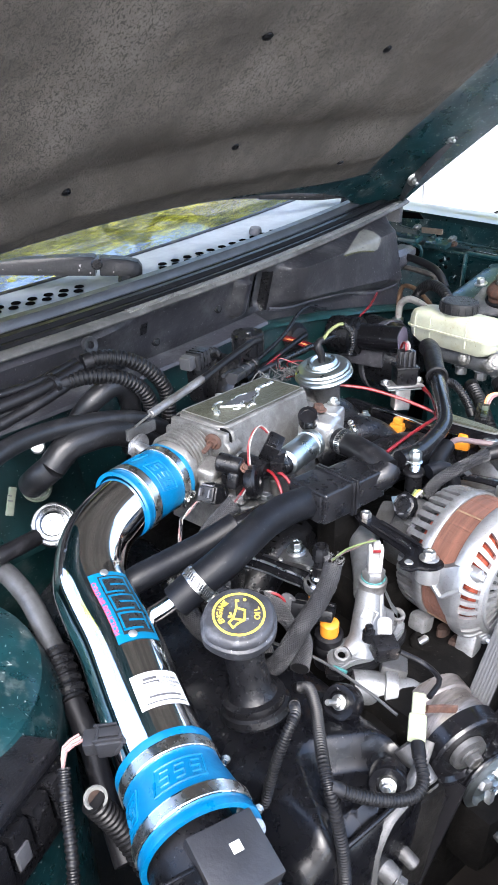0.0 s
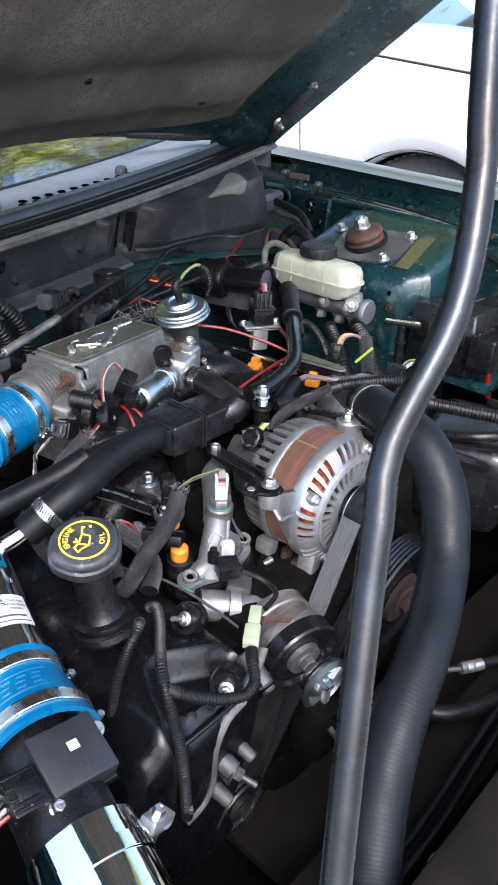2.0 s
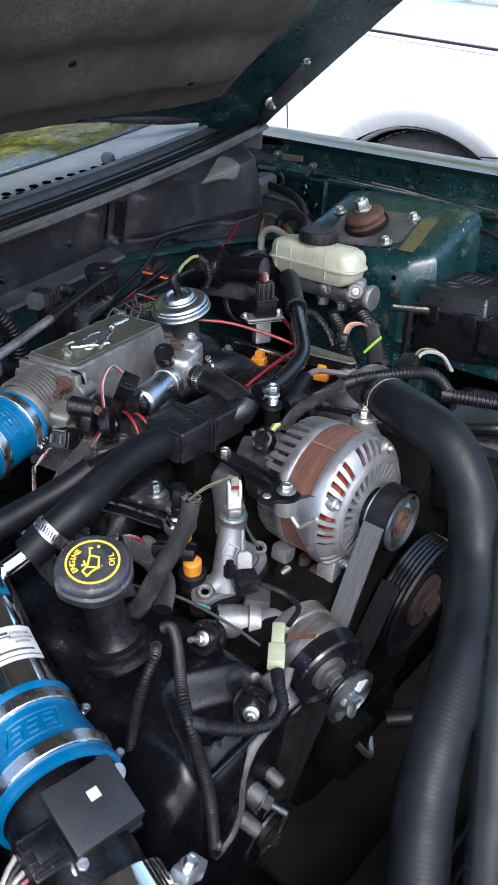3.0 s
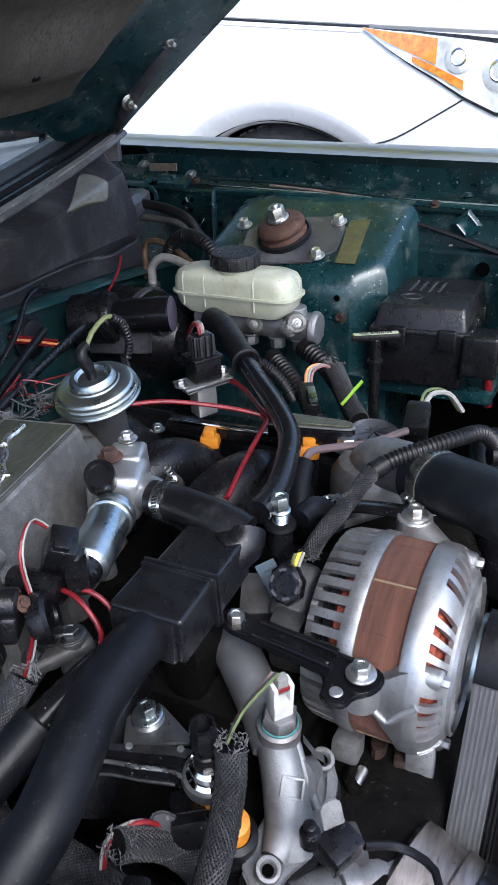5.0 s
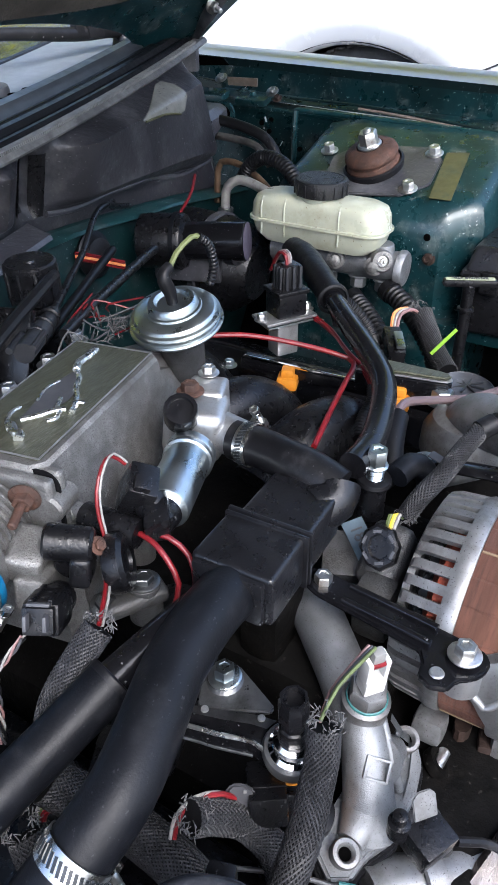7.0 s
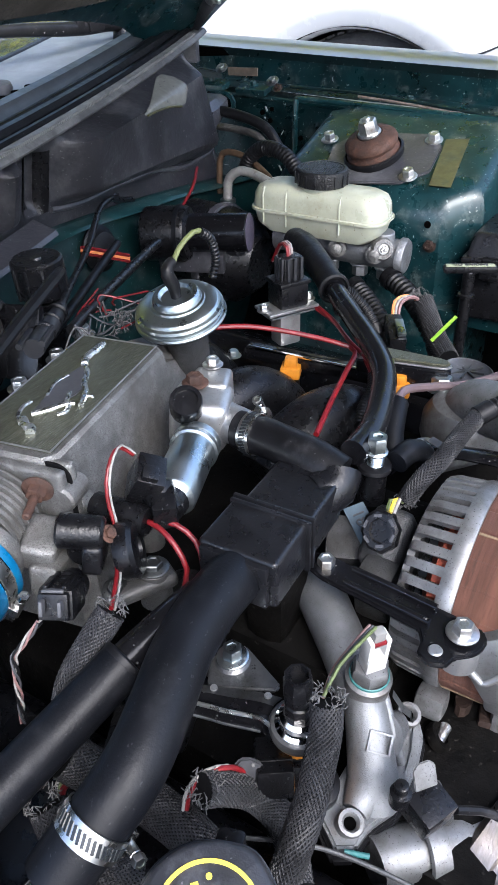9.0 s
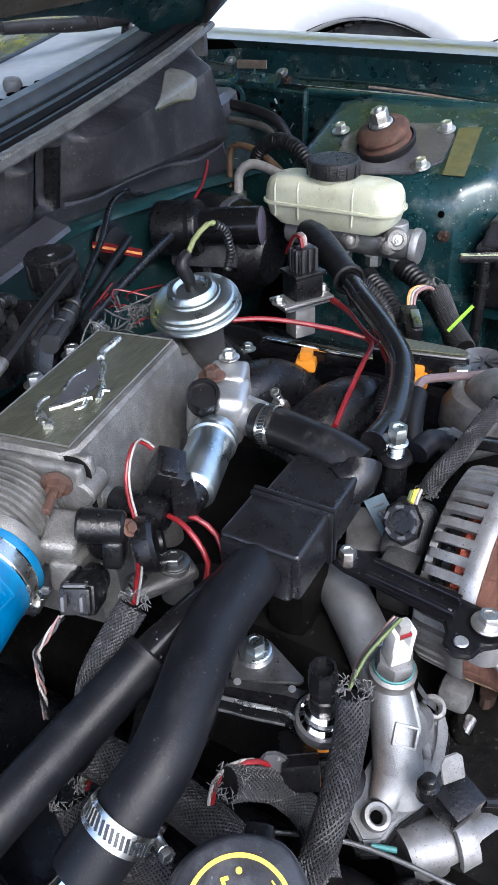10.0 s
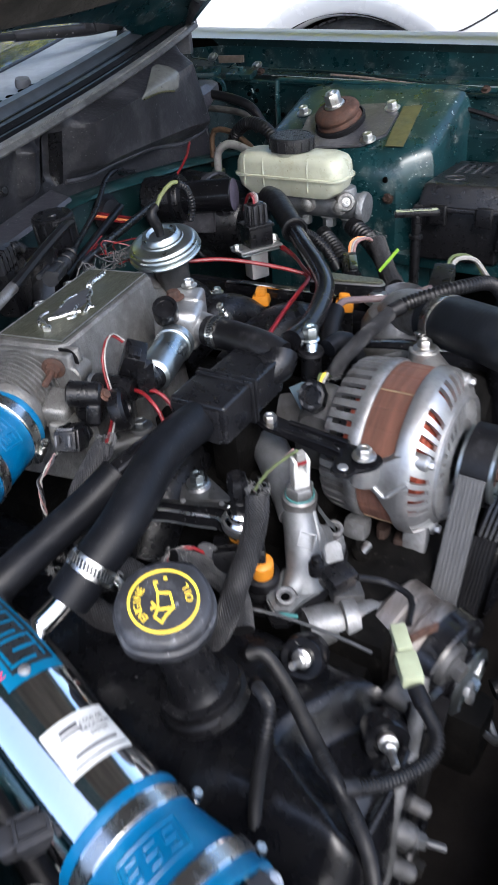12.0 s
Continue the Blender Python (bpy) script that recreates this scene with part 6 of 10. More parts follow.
for x, y, z, d in ((-0.280, 0.216, 0.664, (-0.62, -0.10, 0.45)), (-0.301, 0.128, 0.637, (-0.75, -0.55, 0.35)), (-0.370, 0.115, 0.552, (-0.5, -0.85, 0.10))):
    part("stud_boss", lathe(B(), [(0.019, -0.022), (0.020, -0.004), (0.018, 0.0), (0.012, 0.0), (0.011, -0.006), (0, -0.006)], (x, y, z), d, 28), black_gloss, cover)
    bm = lathe(B(), [(0, -0.006), (0.0080, -0.006), (0.0082, 0.000), (0.0052, 0.001), (0.0052, 0.007), (0.0034, 0.008), (0.0034, 0.024), (0.0026, 0.026), (0, 0.026)], (x, y, z), d, 18)
    part("stud", bm, steel, cover, "zinc stud with flange nut")
timing = thing("timing_cover", "raw aluminium timing cover edge with bolt bosses", "engine cover", (-0.30, 0.12, 0.45))
bm = tube(B(), [(-0.252, 0.122, 0.668), (-0.264, 0.118, 0.655), (-0.284, 0.114, 0.643), (-0.292, 0.113, 0.626), (-0.315, 0.112, 0.620), (-0.334, 0.111, 0.591), (-0.338, 0.110, 0.545), (-0.352, 0.110, 0.520), (-0.375, 0.110, 0.515)], 0.0042, 10, flat=1.5)
part("flange", bm, dull_cast, timing)
bm = rbox(B(), (-0.272, 0.128, 0.535), (0.085, 0.034, 0.13), 0.012, (0, 12, 0))
part("face", bm, dirty_metal, timing)
for q0, q1, q2 in (((-0.322, 0.112, 0.612), (-0.262, 0.128, 0.600), (-0.306, 0.108, 0.556)), ((-0.338, 0.110, 0.575), (-0.300, 0.112, 0.585), (-0.322, 0.100, 0.530))):
    part("gusset", loft(B(), [[q0, q1], [Vector(q0).lerp(Vector(q2), 0.5) + Vector((0, 0.006, 0)), Vector(q1).lerp(Vector(q2), 0.5) + Vector((0, 0.006, 0))], [q2, Vector(q2) + Vector((0.006, 0, 0))]], thick=0.006), dull_cast, timing)
for p0, p1, r in (((-0.252, 0.150, 0.640), (-0.2535, 0.113, 0.617), 0.013), ((-0.240, 0.150, 0.615), (-0.241, 0.116, 0.598), 0.010), ((-0.326, 0.135, 0.572), (-0.3157, 0.098, 0.550), 0.013), ((-0.298, 0.13, 0.570), (-0.288, 0.095, 0.548), 0.009), ((-0.336, 0.12, 0.535), (-0.326, 0.092, 0.515), 0.010)):
    part("boss", cyl(B(), p0, p1, r * 0.95, r * 0.8, 22, 0.002), dull_cast, timing)
part("bolt", hexhead(B(), (-0.3157, 0.098, 0.550), (0.33, -0.85, -0.3), 0.0075, 0.009, 1.3, 0.018), dark_pipe, timing)
bm = lathe(B(), [(0, 0), (0.009, 0), (0.009, 0.002), (0, 0.002)], (-0.2535, 0.1125, 0.6165), (0.0, -0.85, -0.5), 18)
part("opening", bm, hole_black, timing)
# silver water pipes behind the cover
wp = thing("water_pipe", "rough aluminium water pipe beside the cam cover", "pipe", (-0.2, 0.22, 0.6))
part("pipe", tube(B(), [(-0.232, 0.240, 0.640), (-0.214, 0.225, 0.638), (-0.195, 0.205, 0.634), (-0.165, 0.175, 0.628)], 0.019, 22), grey_alu, wp)
part("collar", lathe(B(), [(0.020, 0), (0.023, 0.001), (0.023, 0.014), (0.020, 0.015)], (-0.208, 0.217, 0.638), (0.7, -0.7, -0.1), 26), grey_alu, wp)
part("bracket", rbox(B(), (-0.185, 0.222, 0.655), (0.03, 0.03, 0.016), 0.004, (10, 0, 40)), dull_cast, wp)
part("sealant", tube(B(), [(-0.248, 0.255, 0.667), (-0.242, 0.24, 0.666)], 0.002, 8), teal, wp)
part("edge_rail", tube(B(), [(-0.285, 0.33, 0.676), (-0.262, 0.285, 0.673), (-0.250, 0.25, 0.668), (-0.243, 0.20, 0.662), (-0.240, 0.17, 0.656)], 0.0017, 8), dark_pipe, wp)

# ---- belt drive ----
def pulley(name, label, c, r, w, mat, hub, ribs=5, d=(0, 1, 0.10), smooth=False):
    p = thing(name, label, "pulley", c)
    c, d = Vector(c), Vector(d).normalized()
    pr = [(0, 0.006), (r * 0.42, 0.006), (r * 0.48, 0.004), (r * 0.82, 0.005), (r * 0.88, 0.0), (r * 0.97, -0.001), (r, 0.002)]
    for k in range(ribs):
        y = 0.003 + w * k / ribs
        pr += [(r - 0.001, y), (r - (0.001 if smooth else 0.003), y + w / ribs * 0.5)]
    pr += [(r, w), (r * 0.93, w + 0.002), (0, w + 0.002)]
    part("rim", lathe(B(), pr, c, d, 56), mat, p)
    part("hub", hexhead(lathe(B(), [(0, -0.004), (r * 0.44, -0.004), (r * 0.42, 0.002), (r * 0.2, 0.004), (0, 0.004)], c, -d, 30), c - d * 0.003, -d, r * 0.2, 0.008, 1.2), hub, p)
    return p


tp = pulley("tensioner_pulley", "smooth black tensioner pulley on a tarnished steel barrel", (-0.180, 0.118, 0.604), 0.050, 0.020, black_gloss, dull_cast, 1, (0.25, 1, 0.15), True)
tarnish = M("warm_tarnished_steel", (0.30, 0.27, 0.25), 0.30, 0.9, 0.3, 40, 0.2, 300, stain=(0.14, 0.11, 0.09), samt=0.4, stretch=(1, 6, 1))
part("barrel", lathe(B(), [(0.030, -0.006), (0.045, -0.006), (0.0465, -0.002), (0.0465, 0.010), (0.0440, 0.012), (0.0440, 0.026), (0.0465, 0.028), (0.0465, 0.044), (0.040, 0.048), (0, 0.048)], (-0.175, 0.142, 0.608), (0.25, 1, 0.15), 44), tarnish, tp, "tarnished steel barrel with grooves")
part("spacer", cyl(B(), (-0.166, 0.185, 0.615), (-0.158, 0.235, 0.622), 0.026, 0.024, 26), grey_alu, tp)
pd = Vector((0.15, 1, 0.10)).normalized()
pp = pulley("steering_pump_pulley", "ribbed pump pulley with bright windowed steel face", (-0.142, 0.112, 0.543), 0.037, 0.030, black_gloss, zinc, 5, pd)
face = part("face", lathe(B(), [(0.031, -0.003), (0.036, -0.001), (0.037, 0.003), (0.030, 0.007), (0.024, 0.0), (0.012, 0.0), (0, 0.002)], (-0.142, 0.112, 0.543), -pd, 40), zinc, pp, "polished windowed steel face")
for k in range(3):
    a = 2.094 * k + 0.5
    part("spoke", rbox(B(), (-0.142 + 0.018 * math.cos(a), 0.106, 0.543 + 0.018 * math.sin(a)), (0.020, 0.008, 0.010), 0.002, (0, -math.degrees(a), 0)), bright_alu, pp)
pulley("idler_pulley", "dusty black idler pulley", (-0.290, 0.106, 0.455), 0.040, 0.028, black_plastic, dirty_metal)
pulley("water_pump_pulley", "large black ribbed water pump pulley", (0.046, 0.122, 0.560), 0.088, 0.034, black_gloss, rust_dark, 6)
pump = thing("steering_pump", "dirty dark pump body below the pulley", "pump", (-0.14, 0.15, 0.40))
part("body", cyl(B(), (-0.138, 0.145, 0.548), (-0.13, 0.23, 0.555), 0.040, 0.036), dirty_metal, pump)
part("reservoir", rbox(B(), (-0.150, 0.108, 0.478), (0.055, 0.05, 0.075), 0.014, (0, 10, 0)), grease, pump)
part("bracket", rbox(B(), (-0.14, 0.16, 0.46), (0.05, 0.05, 0.14), 0.012), grease, pump)
part("pipe", tube(B(), [(-0.160, 0.085, 0.50), (-0.150, 0.075, 0.48), (-0.135, 0.078, 0.465), (-0.12, 0.09, 0.47)], 0.004, 8), steel, pump)

belt = thing("serpentine_belt", "grey-black ribbed serpentine belt", "belt", (-0.08, 0.14, 0.62))
def belt_run(a, b, w=0.026, y=0.146, th=0.0035, ribbed=True):
    a, b = Vector((a[0], 0, a[1])), Vector((b[0], 0, b[1]))
    d = (b - a).normalized()
    n = Vector((-d.z, 0, d.x))
    bm = B()
    prof = [(-w / 2, 0), (w / 2, 0), (w / 2, th)]
    for k in range(6, -1, -1):
        prof += [(-w / 2 + w * (k + 0.55) / 7, th), (-w / 2 + w * (k + 0.3) / 7, th + (0.0018 if ribbed else 0.0004)), (-w / 2 + w * (k + 0.05) / 7, th)]
    prof += [(-w / 2, th)]
    loft(bm, [[p + n * h + Vector((0, y + o, 0)) for o, h in prof] for p in (a, a.lerp(b, 0.5), b)], True)
    return bm
grey_belt = M("worn_belt_rubber", (0.065, 0.067, 0.070), 0.42, 0, 0.25, 60, 0.3, 300, stain=(0.045, 0.045, 0.045), sscale=40, samt=0.4, stretch=(1, 14, 1), spec=0.25)
PX, PZ = -0.030, 0.722
part("run", belt_run((-0.134, 0.600), (PX - 0.038, PZ + 0.010), y=0.148, ribbed=False), grey_belt, belt, "worn grey back of the belt")
part("wrap", lathe(B(), [(0.0405, -0.013), (0.0405, 0.013), (0.036, 0.013), (0.036, -0.013)], (PX, 0.148, PZ), (0, 1, 0), 48), rubber, belt)
part("run", belt_run((-0.105, 0.520), (-0.020, 0.620), y=0.140), rubber, belt)
part("run", belt_run((-0.215, 0.570), (-0.325, 0.430), y=0.128), rubber, belt)
part("run", belt_run((-0.180, 0.555), (-0.270, 0.420), y=0.128), rubber, belt)

# ---- alternator ----
alt = thing("alternator", "cast aluminium alternator with copper-brown stator band", "alternator", (-0.036, 0.22, 0.65))
AX, AZc, AR_ = -0.038, 0.728, 0.081
def ac(a, r, y):
    """A point round the alternator's axis, a degrees up from the driver's side."""
    return Vector((AX + r * math.cos(radians(a)), y, AZc + r * math.sin(radians(a))))
def slotted(prof, slots, thick, seg=360):
    """A cast shell turned about the alternator's axis; slots(angle, k) says which cells of the profile are open."""
    bm = B()
    V = [[bm.verts.new(ac(360 * i / seg + skew, r, y)) for r, y, skew in prof] for i in range(seg)]
    for i in range(seg):
        j = (i + 1) % seg
        for k in range(len(prof) - 1):
            if not slots((i + 0.5) * 360 / seg, k):
                bm.faces.new((V[i][k], V[j][k], V[j][k + 1], V[i][k + 1]))
    bmesh.ops.delete(bm, geom=[v for v in bm.verts if not v.link_faces], context="VERTS")
    bmesh.ops.recalc_face_normals(bm, faces=bm.faces)
    bmesh.ops.solidify(bm, geom=bm.faces[:], thickness=thick)
    return bm
def groove(a):
    d = (math.degrees(a) + 4.0) % 15.0
    return 0.988 if d < 1.3 else 1.0
part("stator", lathe(B(), [(0.06, 0), (AR_, 0), (AR_ + 0.0004, 0.001), (AR_ + 0.0004, 0.0335), (AR_, 0.0345), (0.06, 0.0345)], (AX, 0.2085, AZc), (0, 1, 0), 288, wob=groove), stator, alt, "copper-brown laminated stator band with weld grooves")
for a in (110, 218):
    part("weld_line", tube(B(), [ac(a, AR_ + 0.0002, 0.209), ac(a + 0.5, AR_ + 0.0004, 0.2425)], 0.0011, 6), M("tan_weld", (0.20, 0.14, 0.085), 0.5, 0.3, 0.3, 60), alt)
# front housing: solid ring, then a slotted shoulder and a vaned nose
FP = [(AR_ - 0.006, 0.2083, 0), (AR_ + 0.003, 0.2083, 0), (AR_ + 0.0045, 0.2063, 0), (AR_ + 0.0045, 0.1994, 0), (AR_ + 0.0040, 0.1934, 0), (AR_ + 0.0028, 0.1900, 0), (AR_ + 0.0005, 0.1861, 0.8), (AR_ - 0.003, 0.1822, 1.8), (AR_ - 0.008, 0.1788, 3.0), (AR_ - 0.013, 0.1762, 4.2),
      (AR_ - 0.017, 0.1745, 5.0), (AR_ - 0.020, 0.1736, 5.4), (AR_ - 0.024, 0.1732, 5.8), (AR_ - 0.030, 0.1728, 6.6), (AR_ - 0.036, 0.1724, 7.6), (AR_ - 0.042, 0.1719, 8.8), (AR_ - 0.047, 0.1711, 9.6), (0.028, 0.1702, 9.6)]
def front_slot(a, k):
    d = (a + 20) % 45.0
    return (5 <= k <= 8 and d < 36 and 2.0 < d % 9.0 < 7.2) or (11 <= k <= 14 and 3.0 < (a % 12.0) < 9.0)
part("front_housing", slotted(FP, front_slot, 0.0045), bright_alu, alt, "bright cast front housing with curved slots")
part("shoulder_ring", lathe(B(), [(AR_ - 0.018, 0.1760), (AR_ - 0.0175, 0.1710), (AR_ - 0.0205, 0.1700), (AR_ - 0.022, 0.1750)], (AX, 0, AZc), (0, 1, 0), 72), bright_alu, alt)
part("front_core", lathe(B(), [(0, 0.181), (0.060, 0.181), (0.064, 0.194), (0.06, 0.2)], (AX, 0, AZc), (0, 1, 0), 48), badge_black, alt)
part("winding", lathe(B(), [(0.062, 0.181), (0.0725, 0.187), (0.075, 0.205), (0.05, 0.205)], (AX, 0, AZc), (0, 1, 0), 72, wob=lambda a: 1 + 0.02 * math.sin(40 * a)), copper_wire, alt, "copper winding behind the slots")
for a in (63, 153, 243, 333):
    part("bolt", hexhead(cyl(B(), ac(a, AR_ - 0.006, 0.198), ac(a, AR_ - 0.006, 0.178), 0.0085, 0.0075, 18), ac(a, AR_ - 0.006, 0.1785), (0, -1, 0.0), 0.0045, 0.005, 1.2), bright_alu, alt)
# cast foot that reaches over the stator to the bracket's bolt
rows = []
for y, a0, a1, h in ((0.200, 146, 204, 0.0045), (0.2070, 149, 201, 0.0062), (0.2125, 153, 192, 0.0068), (0.219, 156, 183, 0.0075), (0.226, 157, 178, 0.009), (0.236, 157, 176, 0.010), (0.246, 158, 175, 0.008), (0.250, 160, 173, 0.002)):
    rows.append([ac(a0 + (a1 - a0) * k / 10, AR_ + (h if 0 < k < 10 else 0.0008), y) for k in range(11)])
part("bridge", loft(B(), rows, thick=0.003), bright_alu, alt, "cast web across the stator")
part("bridge_rib", tube(B(), [ac(168, AR_ + 0.0085, 0.238), ac(172, AR_ + 0.0095, 0.224), ac(180, AR_ + 0.0080, 0.212), ac(176, AR_ + 0.0055, 0.204), ac(168, AR_ + 0.0040, 0.191)], 0.0028, 10), bright_alu, alt)
# rear housing: ring and a comb of bars
RP = [(AR_ - 0.005, 0.2432, 0), (AR_ + 0.0018, 0.2432, 0), (AR_ + 0.003, 0.2451, 0), (AR_ + 0.003, 0.2527, 0), (AR_ + 0.0015, 0.2561, 0), (AR_ + 0.0005, 0.2670, 0), (AR_ - 0.0005, 0.2775, 0), (AR_ - 0.003, 0.2835, 0), (AR_ - 0.012, 0.2868, 0), (AR_ - 0.03, 0.2883, 0), (0.02, 0.2890, 0)]
part("rear_housing", slotted(RP, lambda a, k: 4 <= k <= 7 and 2.6 < a % 9.0 < 7.0, 0.0055), grey_alu, alt, "dull cast rear housing with long slots")
part("rear_core", lathe(B(), [(0.070, 0.248), (0.062, 0.256), (0.060, 0.276), (0.05, 0.282), (0, 0.283)], (AX, 0, AZc), (0, 1, 0), 56), badge_black, alt)
part("rear_winding", lathe(B(), [(0.074, 0.250), (0.0735, 0.264), (0.06, 0.270)], (AX, 0, AZc), (0, 1, 0), 72, wob=lambda a: 1 + 0.02 * math.sin(40 * a)), copper_wire, alt)
# ears
part("mounting_ear", tube(cyl(B(), (-0.129, 0.230, 0.742), (-0.129, 0.230, 0.765), 0.0135, 0.0135, 26), [(-0.129, 0.230, 0.752), (-0.105, 0.226, 0.752)], 0.010, 14), bright_alu, alt)
part("mounting_ear", tube(cyl(B(), (0.033, 0.238, 0.770), (0.033, 0.238, 0.800), 0.0165, 0.0155, 26), [(0.033, 0.236, 0.788), (0.024, 0.222, 0.782), (0.012, 0.205, 0.776)], 0.0145, 16), bright_alu, alt)
part("lower_leg", rbox(rbox(B(), (-0.087, 0.192, 0.648), (0.026, 0.024, 0.050), 0.005, (0, 12, 10)), (-0.082, 0.190, 0.630), (0.034, 0.022, 0.020), 0.005, (0, 12, 10)), grey_alu, alt)
part("lower_foot", rbox(B(), (-0.108, 0.246, 0.664), (0.022, 0.024, 0.022), 0.006, (0, 10, 0)), grey_alu, alt)
part("hanger", tube(B(), [(-0.090, 0.225, 0.660), (-0.093, 0.225, 0.62), (-0.095, 0.225, 0.57)], 0.011, 10, flat=0.6), rust_dark, alt)
part("stud", cyl(B(), (-0.135, 0.232, 0.651), (-0.115, 0.230, 0.653), 0.0045, 0.0045, 14), steel, alt)
bm = lathe(B(), [(0.030, 0), (0.036, 0.002), (0.036, 0.005), (0.033, 0.007), (0.033, 0.030), (0.036, 0.032), (0.036, 0.035), (0.02, 0.036)], (PX, 0.130, PZ), (0, 1, 0.0), 48)
part("pulley", bm, zinc, alt, "bright steel pulley")
part("pulley_hub", lathe(B(), [(0.019, 0.004), (0.018, 0.007), (0.014, 0.006), (0.013, 0.001), (0.010, 0.001), (0.009, 0.008), (0, 0.008)], (PX, 0.130, PZ), (0, 1, 0.0), 40), rust, alt, "rusty pulley hub")
bolt(alt, (0.033, 0.238, 0.800), (0, 0, 1), 0.0075, steel, 0.008)
bolt(alt, (-0.129, 0.230, 0.7705), (0, 0, 1), 0.0072, steel, 0.008)
# terminal plug on the rear
pm = Matrix.Translation((-0.066, 0.312, 0.777)) @ Matrix.Rotation(radians(-55), 4, "Y") @ Matrix.Rotation(radians(20), 4, "Z")
bm = join(B(), lathe(B(), [(0, 0), (0.0165, 0), (0.0175, 0.002), (0.0175, 0.012), (0.015, 0.014), (0.010, 0.014), (0.009, 0.010), (0, 0.010)], (0, 0, 0), (0, 0, 1), 8), pm @ Matrix.Diagonal((1.0, 0.82, 1, 1)))
part("terminal_plug", bm, black_plastic, alt, "octagonal black plug")
for k in range(6):
    part("plug_slot", join(B(), rbox(B(), (0, 0, 0), (0.0022, 0.006, 0.0012), 0), pm @ Matrix.Rotation(k * math.pi / 3, 4, "Z") @ Matrix.Translation((0.0115, 0, 0.0142))), grey_plastic, alt)
part("terminal_base", rbox(B(), (-0.052, 0.312, 0.754), (0.052, 0.034, 0.036), 0.010, (0, -35, 0), 3), dull_cast, alt)
part("rear_cap", rbox(B(), (-0.086, 0.306, 0.735), (0.030, 0.03, 0.05), 0.008, (0, -10, 0)), dull_cast, alt)

bracket = thing("alternator_bracket", "black steel bracket with raised rib and bolts", "bracket", (-0.118, 0.28, 0.75))
bm = prism(B(), [(-0.012, -0.066), (-0.004, -0.070), (0.006, -0.070), (0.013, -0.064), (0.014, -0.040), (0.012, 0.03), (0.013, 0.056), (0.009, 0.068), (-0.007, 0.068), (-0.012, 0.05), (-0.012, -0.028), (-0.020, -0.034), (-0.031, -0.036), (-0.035, -0.046), (-0.030, -0.056), (-0.020, -0.058)], 0.0045, Matrix.Translation((-0.122, 0.284, 0.7645)) @ pose(0, 0, 0, 2, 0, -6))
part("plate", bm, black_gloss, bracket)
for dx in (-0.0075, 0.0075):
    part("rib", tube(B(), [(-0.1165 + dx, 0.318, 0.770), (-0.120 + dx, 0.28, 0.770), (-0.123 + dx, 0.252, 0.770)], 0.0028, 10), black_gloss, bracket)
bolt(bracket, (-0.115, 0.337, 0.768), (0, 0, 1), 0.0068, steel, 0.008)
part("opening", lathe(B(), [(0, 0.0052), (0.0042, 0.0052), (0.005, 0.004)], (-0.150, 0.241, 0.7645), (0, 0, 1), 18), bright_alu, bracket)

# ---- water outlet casting ----
outlet = thing("water_outlet", "cast aluminium water outlet with temperature sensor", "coolant housing", (-0.16, 0.28, 0.66))
bm = tube(B(), [(-0.098, 0.352, 0.725), (-0.118, 0.332, 0.726), (-0.142, 0.305, 0.718), (-0.164, 0.283, 0.708)], lambda s: 0.0195 - 0.002 * s, 26)
part("neck", bm, cast_matte, outlet)
bm = tube(B(), [(-0.152, 0.292, 0.716), (-0.166, 0.280, 0.710), (-0.178, 0.271, 0.700), (-0.188, 0.264, 0.688), (-0.196, 0.258, 0.674), (-0.202, 0.254, 0.660)], lambda s: 0.0165 + 0.0040 * s * s, 26, flat=0.92)
part("body", bm, cast_matte, outlet)
EA = Vector((-0.22, -0.30, 0.93)).normalized()
for c, q in (((-0.232, 0.258, 0.674), (-0.203, 0.258, 0.672)), ((-0.147, 0.252, 0.690), (-0.176, 0.262, 0.696))):
    c, q = Vector(c), Vector(q)
    part("ear", lathe(B(), [(0.0040, -0.010), (0.0088, -0.010), (0.0094, -0.001), (0.0086, 0.0010), (0.0062, 0.0012), (0.0050, 0.0002), (0.0040, -0.004)], c, EA, 30), grey_alu, outlet)
    part("ear_web", tube(B(), [c + (q - c) * 0.32 - EA * 0.006, c + (q - c) * 0.65 - EA * 0.004, q], lambda s: 0.0092 + 0.008 * s, 16), cast_matte, outlet)
    part("opening", lathe(B(), [(0, -0.003), (0.0042, -0.003), (0.0042, -0.005)], c, EA, 18), hole_black, outlet)
part("rib", tube(B(), [(-0.160, 0.268, 0.716), (-0.170, 0.258, 0.705), (-0.176, 0.250, 0.692), (-0.178, 0.245, 0.678)], 0.0035, 10), cast_matte, outlet)
part("side_web", loft(B(), [[(x, y, z + h) for h in (0.004, -0.004)] for x, y, z in ((-0.160, 0.262, 0.722), (-0.158, 0.254, 0.708), (-0.150, 0.250, 0.694), (-0.153, 0.246, 0.682), (-0.166, 0.242, 0.676), (-0.182, 0.240, 0.672))], thick=0.005), cast_matte, outlet)
bm = B()
for c_, s_ in (((-0.0075, 0, 0), (0.0018, 0.014, 0.004)), ((0.0075, 0, 0), (0.0018, 0.014, 0.004)), ((0, -0.0065, 0), (0.016, 0.0018, 0.004)), ((0, 0.0065, 0), (0.016, 0.0018, 0.004))):
    join(bm, rbox(B(), c_, s_, 0.0006), aim((-0.190, 0.258, 0.7065), (-0.55, -0.45, 0.75), -22))
part("pad", bm, cast_matte, outlet, "small square recess")
